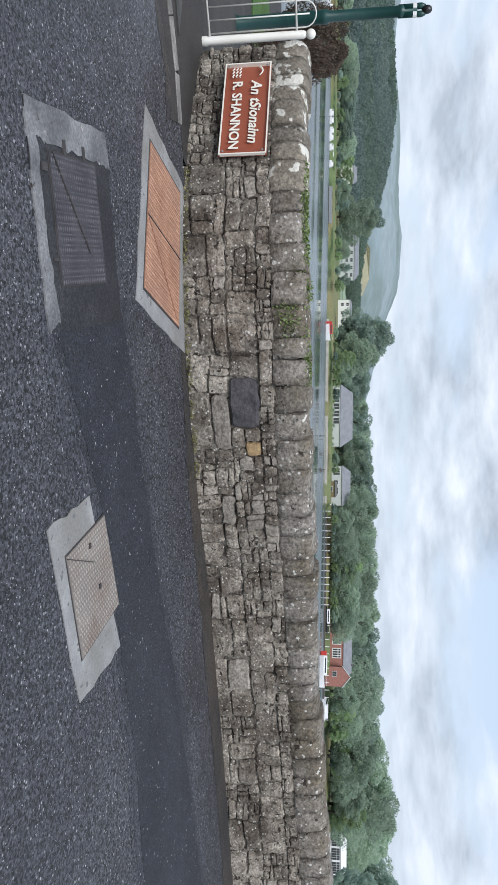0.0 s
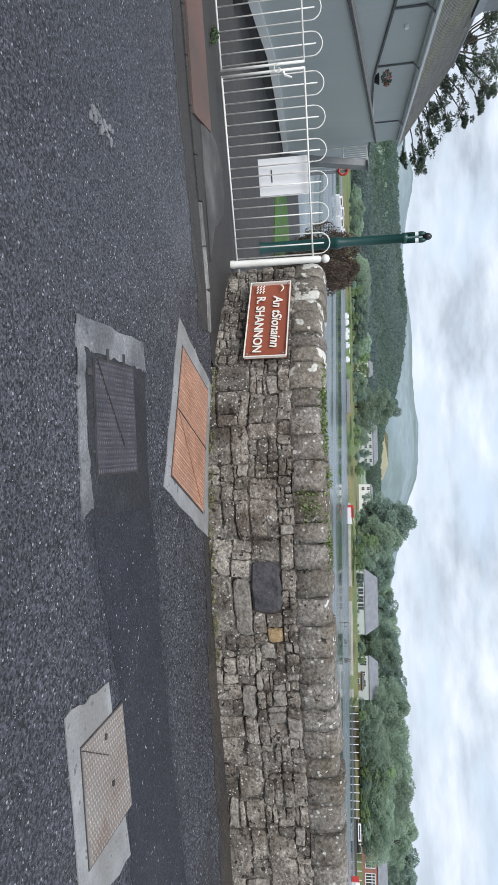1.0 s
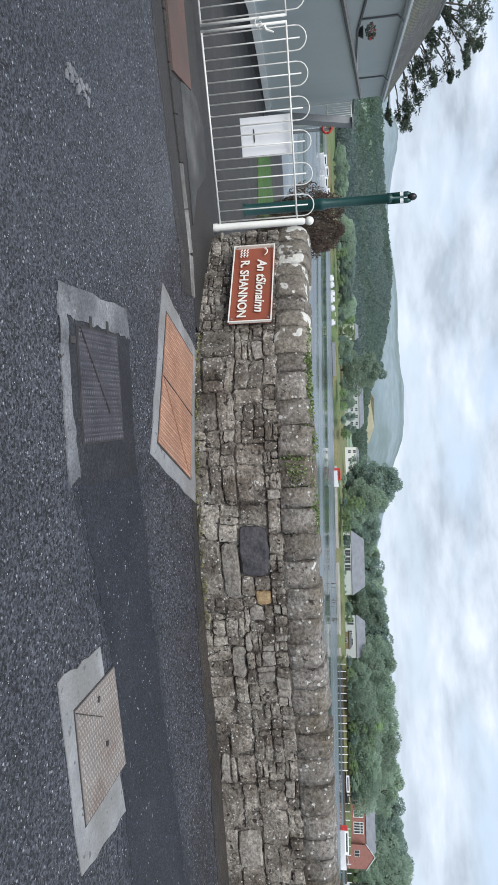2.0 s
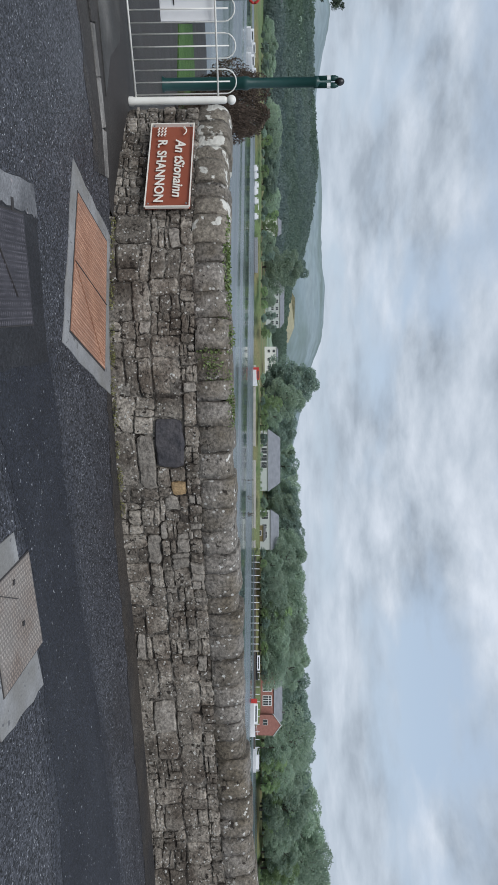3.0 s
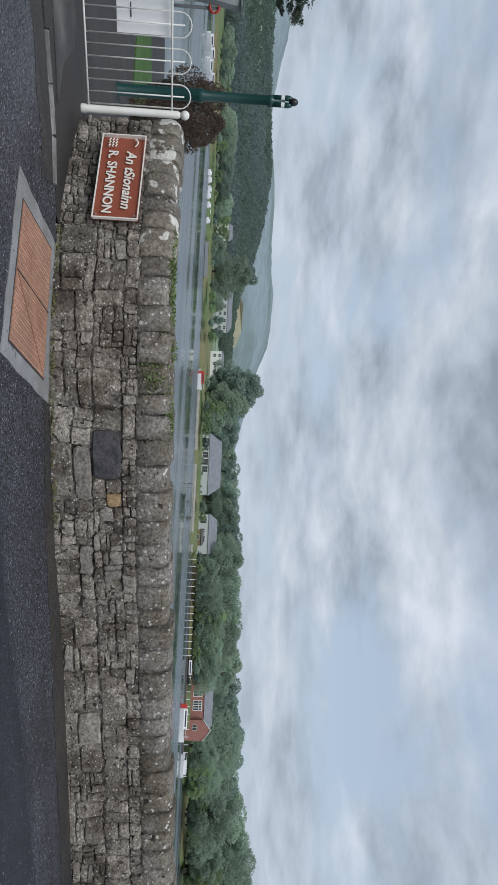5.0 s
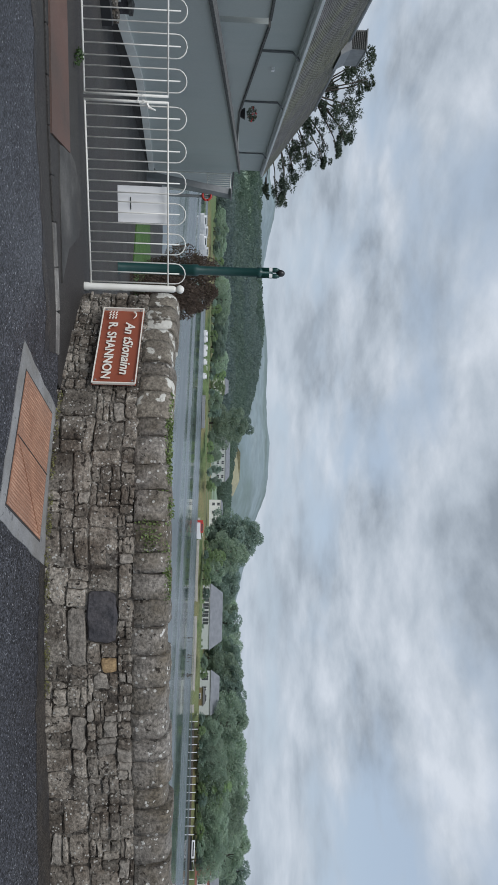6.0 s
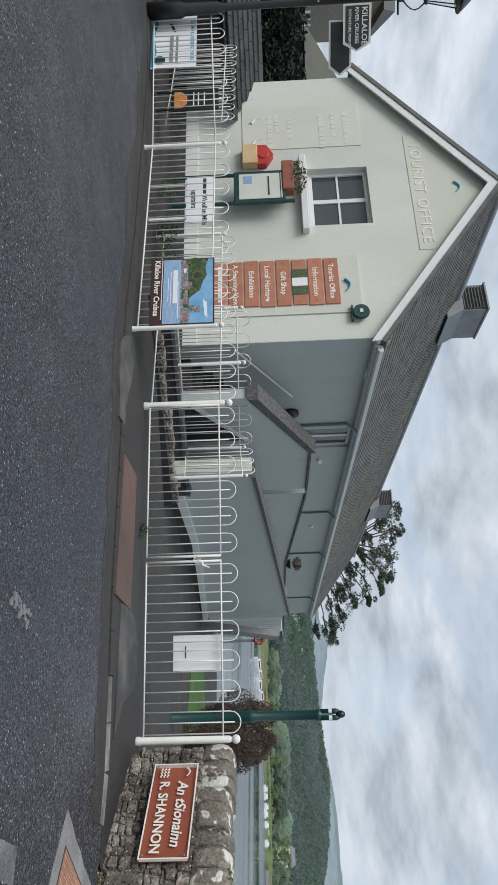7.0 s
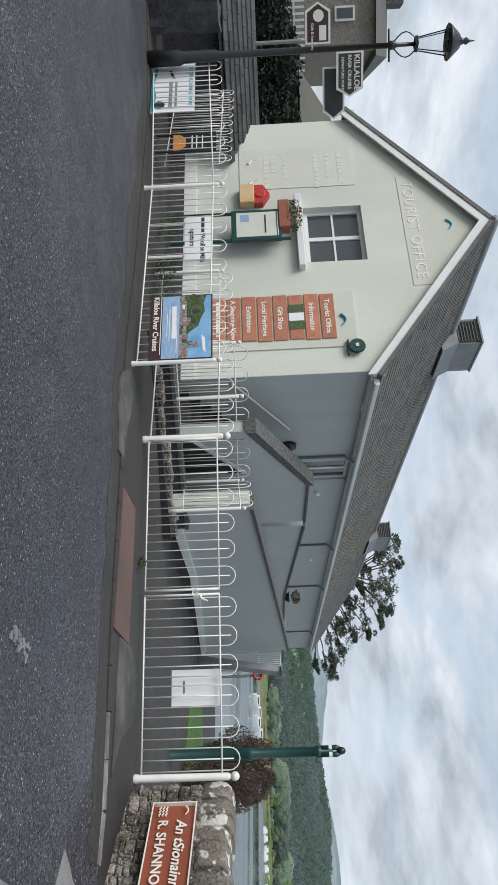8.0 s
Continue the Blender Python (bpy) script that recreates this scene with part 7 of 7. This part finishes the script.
house("hill_house", "pale house on the slope above the trees", facing(19.3, 420, 12, 5.5), 12, 8, 4.0, 4.0, "pale_render", "grey_roof", [(1.5, 0.8, 1.5, 1.2), (6, 0.8, 1.5, 1.2)], gable_front=True)
for a, d, z in ((-5.5, 380, 9.0), (0.9, 400, 10.5), (8.6, 410, 9.5), (14.8, 430, 14), (16.2, 420, 14), (-10.6, 360, 6)):
    house("hill_cottage", "small pale house among trees on the rise", facing(a, d, 7, z), 7, 6, 3.0, 2.2, "pale_render", "grey_roof", [(1.0, 0.8, 1.2, 1.2), (4.2, 0.8, 1.2, 1.2)])



def boat(az, d, length, hull, cabin, label, turn=0, stripe=None, z=-3.5, size=1.0):
    """A small cruiser: lofted hull, deckhouse with windows, rail."""
    root = thing("boat", facing(az, d, length, z, turn) @ Matrix.Diagonal((size, size, size, 1)), label, "boat", "moored boats")
    bm = bmesh.new()
    rings = []
    for f, b, s in ((0.0, 0.30, 0.9), (0.3, 0.34, 0.9), (0.6, 0.32, 0.95), (0.85, 0.18, 1.1), (1.0, 0.02, 1.25)):
        x, wd = f * length, b * length * 0.5
        rings.append([bm.verts.new(p) for p in ((x, -wd, s), (x, -wd * 0.75, -0.3), (x, wd * 0.75, -0.3), (x, wd, s))])
    for a, b in zip(rings, rings[1:]):
        for j in range(3):
            bm.faces.new((a[j], b[j], b[j + 1], a[j + 1]))
        bm.faces.new((a[3], b[3], b[0], a[0]))
    bm.faces.new(rings[0][::-1])
    bm.faces.new(rings[-1])
    bmesh.ops.recalc_face_normals(bm, faces=bm.faces[:])
    part("hull", bm, hull, root)
    w = length * 0.13
    if cabin:
        part("cabin", boxes((0.12 * length, -w, 0.85, 0.66 * length, w, 1.75), bevel=0.08), cabin, root)
        part("window", boxes((0.18 * length, -w - 0.02, 1.2, 0.6 * length, -w + 0.02, 1.55)), "glass", root)
    if stripe:
        part("stripe", boxes((-0.02, -w * 1.3, 0.1, 0.12 * length, w * 1.3, 1.6)), stripe, root)
    part("rail", tube([(0.7 * length, -w, 1.5), (0.95 * length, 0, 1.8), (0.7 * length, w, 1.5)], 0.03, 5), "frame_paint", root)
    return root


boat(-21.0, 190, 5.2, "white_board", "red_paint", "white and red cruiser at the near end of the bank", stripe="red_paint")
boat(6.9, 185, 9, "white_board", "white_board", "white cruiser with red stern at the jetty", stripe="red_paint")
boat(11.6, 215, 6.5, "white_board", "white_board", "white cabin cruiser at the jetty", 170)
boat(3.0, 215, 8, "black_paint", "white_board", "dark hulled boat at the jetty")
boat(19.5, 180, 7, "white_board", None, "white open boat by the bank")
for k in range(7):
    boat(-36.9 + 0.6 * k, 214 + 3 * (k % 3), 3.6 + 0.5 * (k % 2), "white_board", "white_board", "white cruiser in the marina", 150 + 20 * (k % 2), size=0.62)
for a, d in ((-46.3, 165), (-45.5, 178), (-44.7, 168), (-43.9, 185)):
    boat(a, d, 5, "white_board", "white_board", "white cruiser moored near the lawn", 20, size=0.75)
quay = part("quay", slab([polar(-32.4, 203, -3.4), polar(-29.6, 203, -3.4), polar(-29.6, 207, -3.4), polar(-32.4, 207, -3.4)], 0.9, (0, 0, 1)), "lead")
tagged(quay, "pale concrete landing stage", "landing stage")
bank = bmesh.new()
pa = [polar(float(a), shore(float(a)) - 1.0, -3.6) for a in np.arange(-22, -6, 0.5)]
pb = [polar(float(a), shore(float(a)) + 0.8, -2.95) for a in np.arange(-22, -6, 0.5)]
va, vb = [bank.verts.new(p) for p in pa], [bank.verts.new(p) for p in pb]
for k in range(len(va) - 1):
    bank.faces.new((va[k], va[k + 1], vb[k + 1], vb[k]))
tagged(part("stone_bank", bank, "sand"), "stone-faced edge of the far bank", "embankment", kind="structure")

stand = thing("terrace_seating", facing(23.2, 342, 15, -2.2) @ Matrix.Diagonal((1.8, 1.8, 1.8, 1)), "dark red tiered seating on the far bank", "seating")
for k in range(5):
    part("bench_row", boxes((0, 0.8 * k, 0.0, 12, 0.8 * k + 0.5, 0.45 + 0.32 * k)), "dark_brown", stand)
for k in range(7):
    part("post", tube([(2.0 * k, -0.2, 0), (2.0 * k, -0.2, 2.4)], 0.06, 5), "white_board", stand)

jetty = thing("jetty", pose(*polar(2.0, 205, -3.4)), "long low jetty with white mooring posts", "jetty")
j0 = polar(2.0, 205, -3.4)
for k in range(32):
    a = -6.4 + 0.55 * k
    p = polar(a, 208 + 0.8 * k * (a > 2), -3.4) - j0
    part("post", tube([p + Vector((0, 0, -0.4)), p + Vector((0, 0, 1.5))], 0.11, 6), "white_board", jetty)
for a0, a1 in ((-6.4, 2.0), (2.0, 10.6)):
    p, q = polar(a0, 209, -3.4) - j0, polar(a1, 209 if a1 < 5 else 218, -3.4) - j0
    part("deck", slab([p, q, q + Vector((0, 1.6, 0)), p + Vector((0, 1.6, 0))], 0.45, (0, 0, 1)), "bark", jetty)

# reeds standing in the water
for a, n in ((-10.6, 7), (-9.2, 9), (-12.0, 4)):
    rr = random.Random(n)
    bm = bmesh.new()
    for k in range(n):
        p = polar(a + rr.uniform(-0.25, 0.25), 150 + rr.uniform(-4, 4), -3.6)
        tube([p, p + Vector((rr.uniform(-0.3, 0.3), 0, rr.uniform(0.6, 1.5)))], 0.06, 4, 0.02, bm)
    tagged(part("marker_stakes", bm, "bark"), "dark stakes and reeds standing in the water", "stakes", kind="stuff")

for a, d, h in ((9.0, 900, 0.048), (11.6, 900, 0.046), (12.6, 900, 0.044)):
    p = polar(a, d, 10)
    mast = part("radio_mast", tube([p, Vector((p.x, p.y, 1.7 + h * d))], 0.5, 5, 0.2), "lead")
    tagged(mast, "thin radio mast on the skyline", "mast")

# ---- yard: green lamp column, lawn ----
col = thing("lamp_column", pose(-8.66, 9.68, -0.35) @ Matrix.Diagonal((0.8, 0.8, 1, 1)), "dark green lamp column with twin heads", "lamp")
part("shaft", lathe([(0.16, 0), (0.16, 0.12), (0.13, 0.16), (0.13, 1.5), (0.14, 1.52), (0.14, 1.60), (0.105, 1.65), (0.105, 2.75), (0.12, 2.77), (0.12, 2.82), (0.05, 2.86), (0.05, 3.05)], 16), "green_paint", col, smooth=True)
part("collar", lathe([(0.135, 0), (0.135, 0.08)], 16, at=(0, 0, 0.9)), "green_paint", col)
for sx in (-0.06, 0.06):
    part("lamp_head", lathe([(0.055, 2.75), (0.055, 3.05), (0.06, 3.06), (0.06, 3.12), (0.03, 3.18)], 10, at=(sx, sx * 0.6, 0)), "green_paint", col, smooth=True)
    part("lens", lathe([(0.062, 2.98), (0.062, 3.04)], 10, at=(sx, sx * 0.6, 0)), "white_board", col)
part("dome", ball(0.085, (0, 0, 3.20)), "black_paint", col, smooth=True)
lawn = part("lawn", prism([(x, y, path_z(x, y)) for x, y in ((-11.4, 12.6), (-13.5, 12.9), (-19.5, 18.4), (-17.5, 21), (-10.9, 15.2))], -0.1, 0.03), "grass")
tagged(lawn, "bright green mown lawn beyond the railing", "lawn", kind="structure")
gang = thing("gangway_post", pose(-18.85, 15.86, -1.0), "pale grey leaning gangway post at the end of the ramp", "post")
part("beam", slab([(0.05, 0, 0), (0.32, 0.05, 0), (0.60, 0.4, 2.95), (0.36, 0.35, 2.95)], 0.2, (0, 1, 0)), "lead", gang)
part("top_plate", boxes((0.30, 0.28, 2.945, 0.68, 0.62, 2.99)), "lead", gang)
buoy = thing("life_ring", pose(-18.3, 16.4, 1.12, 0, 0, 35), "red life ring holder on a post by the water", "life ring")
part("ring", tube([(0.15 * math.cos(a), 0.0, 0.15 * math.sin(a)) for a in np.linspace(0, 2 * math.pi, 15)], 0.04, 7), "red_paint", buoy, smooth=True)
part("post", tube([(0, 0.1, -2.4), (0, 0.1, 0.2)], 0.05, 8), "lead", buoy)

# ivy on the wall top
rngi = random.Random(9)
for k in range(22):
    s = 1.75 + 0.105 * k + rngi.uniform(-0.04, 0.04)
    thick = 2.75 < s < 3.65
    me = leaf_cloud(230 if thick else 200, (0.16, 0.06, 0.13) if thick else (0.12, 0.10, 0.05), 0.014, 100 + k, 0.7)
    ob = finish("ivy", me, "ivy")
    drop = rngi.uniform(0.02, 0.20) if thick else 0.0
    ob.matrix_world = on_wall(s) @ Matrix.Translation((0, 0.11 - drop * 0.55, 1.17 - drop))
    tagged(ob, "small-leaved ivy growing over the wall top", "ivy", "ivy tufts")
tuft = finish("weeds", leaf_cloud(110, (0.18, 0.05, 0.045), 0.022, 77), "leaf")
tuft.location = (-7.0, 4.55, 0.075)
tagged(tuft, "small weeds at the foot of the gate", "weeds")

for k in range(15):
    s = 1.9 + 0.21 * k + rngi.uniform(-0.08, 0.08)
    tuft = finish("weeds", leaf_cloud(60, (0.11, 0.03, 0.03), 0.010, 300 + k, 0.6), "moss")
    tuft.matrix_world = on_wall(s) @ Matrix.Translation((0, -0.035, 0.02))
    tagged(tuft, "yellow-green moss and weeds at the foot of the wall", "weeds", "weeds at the wall foot")
for along, off, n in ((2.6, -1.0, 260), (3.6, -1.1, 200), (1.9, -0.9, 180)):
    q = on_r2(along, off, 0.12)
    pl = finish("plant", leaf_cloud(n, (0.30, 0.12, 0.20), 0.03, n), "leaf")
    pl.matrix_world = q @ Matrix.Translation((0, 0, 0.12))
    tagged(pl, "low green bedding plant below the office wall", "plant", kind="stuff")
rngs = random.Random(41)
rub = new("kerb_rubble")
tagged(rub, "row of loose mossy stones edging the basement", "stone edging")
rub.matrix_world = pose(-9.75, 2.6, 0.0)
SMALL = with_material(make_stone_mesh(50, 0.06), "stone")
for k in range(16):
    ob = new("stone", SMALL)
    ob.parent = rub
    ob.matrix_world = pose(-9.72 + rngs.uniform(-0.04, 0.04), 2.65 + 0.2 * k, 0.02, 0, 0, 90 + rngs.uniform(-12, 12)) @ Matrix.Diagonal((0.19, 1.2, rngs.uniform(0.08, 0.16), 1))

# ---- stones of the river wall, last ----
COPES = [make_coping_mesh(k) for k in range(10)]
COPE_MESH = [with_material(me, "coping") for me in COPES]
LICHEN_MESH = [with_material(me, "lichen_coping") for me in COPES]
BLACK_S, OCHRE_S = (3.88, 4.40), (4.42, 4.72)


def foot(s):
    return float(np.interp(s, wall_run, [w[2] for w in WALL]))


def warped(s, z):
    """The wall's joints wander: one smooth field bends all its stones alike."""
    return (s + 0.030 * noise.noise(Vector((s * 3.0, z * 3.5, 1.0))) + 0.010 * noise.noise(Vector((s * 11, z * 11, 2.0))),
            z + 0.026 * noise.noise(Vector((s * 2.6, z * 3.0, 7.0))) + 0.010 * noise.noise(Vector((s * 11, z * 11, 8.0))))


def rubble_stone(s0, s1, z0, z1, seed, out, gap):
    """Vertices and faces of one stone, in metres along the wall from its middle."""
    sc = (s0 + s1) / 2
    n = 6
    hs, hz, zc = max(0.02, (s1 - s0) / 2 - gap), max(0.015, (z1 - z0) / 2 - gap), (z0 + z1) / 2
    verts, faces = [], []
    for i in range(n + 1):
        for j in range(n + 1):
            u, v = 2 * i / n - 1, 2 * j / n - 1
            u, v = u * (1.5 - 0.5 * u * u), v * (1.5 - 0.5 * v * v)
            e = max(abs(u), abs(v))
            s = sc + u * hs * (1 - 0.09 * abs(v) ** 5) + (0.05 * hs + 0.012) * noise.noise(Vector((u * 1.5, v * 1.9, seed * 3.7)))
            z = zc + v * hz * (1 - 0.09 * abs(u) ** 5) + (0.05 * hz + 0.012) * noise.noise(Vector((u * 1.9, v * 1.5, seed * 5.1)))
            y = out + 0.022 * e ** 10 - 0.008 + 0.022 * noise.noise(Vector((s * 4, z * 4, seed * 0.9))) + 0.007 * noise.noise(Vector((s * 17, z * 17, seed)))
            s, z = warped(s, z)
            verts.append((s - sc, y, z + foot(s) - foot(sc)))
    m = n + 1
    faces = [(i * m + j, (i + 1) * m + j, (i + 1) * m + j + 1, i * m + j + 1) for i in range(n) for j in range(n)]
    rim = [i * m for i in range(n)] + [n * m + j for j in range(n)] + [i * m + n for i in range(n, 0, -1)] + list(range(n, 0, -1))
    back = len(verts)
    verts += [(verts[k][0], 0.12, verts[k][2]) for k in rim]
    faces += [(rim[(k + 1) % len(rim)], rim[k], back + k, back + (k + 1) % len(rim)) for k in range(len(rim))]
    return verts, faces


def lay_stones():
    rng = random.Random(4)
    cells = []

    def divide(s0, s1, z0, z1, area, mat_name):
        w, h = s1 - s0, z1 - z0
        if w * h < area or w < 0.09 or h < 0.06:
            cells.append((s0, s1, z0, z1, mat_name))
        elif w > h * 1.45 or (w > h and rng.random() < 0.3):
            k = s0 + w * rng.uniform(0.3, 0.7)
            divide(s0, k, z0, z1, area * rng.uniform(0.6, 1.5), mat_name)
            divide(k, s1, z0, z1, area * rng.uniform(0.6, 1.5), mat_name)
        else:
            k = z0 + h * rng.choice((rng.uniform(0.22, 0.35), rng.uniform(0.45, 0.7)))
            divide(s0, s1, z0, k, area * rng.uniform(0.6, 1.5), mat_name)
            divide(s0, s1, k, z1, area * rng.uniform(0.6, 1.5), mat_name)

    for band, (z0, z1) in enumerate(((-0.10, 0.40), (0.40, 0.70), (0.70, 0.845))):
        s = 0.10
        while s < 14.5:
            w = rng.uniform(0.34, 0.62)
            loose = s < 1.7 or 4.72 <= s < 6.2 and band or rng.random() < 0.16
            area = rng.uniform(0.012, 0.03) if loose else rng.uniform(0.06, 0.17) if band < 2 else rng.uniform(0.018, 0.05)
            name = "stone"
            if band == 1:
                if s < BLACK_S[0] < s + w + 0.15:
                    w = BLACK_S[0] - s
                elif abs(s - BLACK_S[0]) < 1e-6:
                    w, area, name = BLACK_S[1] - s, 9.0, "black_stone"
                elif abs(s - BLACK_S[1]) < 1e-6:
                    divide(s, OCHRE_S[1], z0, 0.54, 0.03, "stone")
                    cells.append((s, OCHRE_S[0] + 0.12, 0.54, z1, "stone"))
                    cells.append((OCHRE_S[0] + 0.12, OCHRE_S[1], 0.54, z1, "ochre_stone"))
                    s = OCHRE_S[1]
                    continue
            divide(s, s + w, z0, z1, area, name)
            s += w
    cells.sort(key=lambda c: abs((c[0] + c[1]) / 2 - 4.6))
    rest_v, rest_f = [], []
    for k, (s0, s1, z0, z1, name) in enumerate(cells):
        sc = (s0 + s1) / 2
        if name == "stone" and rng.random() < (0.35 if 4.72 < sc < 6.0 and z0 > 0.38 else 0.05):
            name = "pale_stone"
        verts, faces = rubble_stone(s0, s1, z0, z1, k + 1, rng.uniform(-0.016, 0.012) if name != "black_stone" else -0.014, rng.uniform(0.001, 0.009))
        m = on_wall(sc)
        if k < 300:
            me = bpy.data.meshes.new("stone")
            me.from_pydata(verts, [], faces)
            finish("stone", me, name, river_wall).matrix_world = m
        else:
            n = len(rest_v)
            rest_v += [tuple(m @ Vector(v)) for v in verts]
            rest_f += [tuple(i + n for i in f) for f in faces]
    me = bpy.data.meshes.new("stones_beyond")
    me.from_pydata(rest_v, [], rest_f)
    tagged(finish("stones_beyond", me, "far_stone", river_wall), kind="stuff")
    s = 0.08
    while s < 16:
        w = rng.uniform(0.19, 0.34)
        me = rng.choice(LICHEN_MESH if s < 2.0 and rng.random() < 0.7 else COPE_MESH)
        ob = new("coping_stone", me)
        ob.parent = river_wall
        slope = math.atan((foot(s + 0.3) - foot(max(0, s - 0.3))) / 0.6)
        ob.matrix_world = on_wall(s + w / 2) @ Matrix.Translation((0, rng.uniform(-0.02, 0.012), 0.838 + rng.uniform(-0.012, 0.012))) @ Matrix.Rotation(rng.uniform(-0.05, 0.05) - slope, 4, "Y") @ Matrix.Diagonal((w - 0.006, 1, 0.365 * rng.uniform(0.94, 1.05), 1))
        s += w


lay_stones()
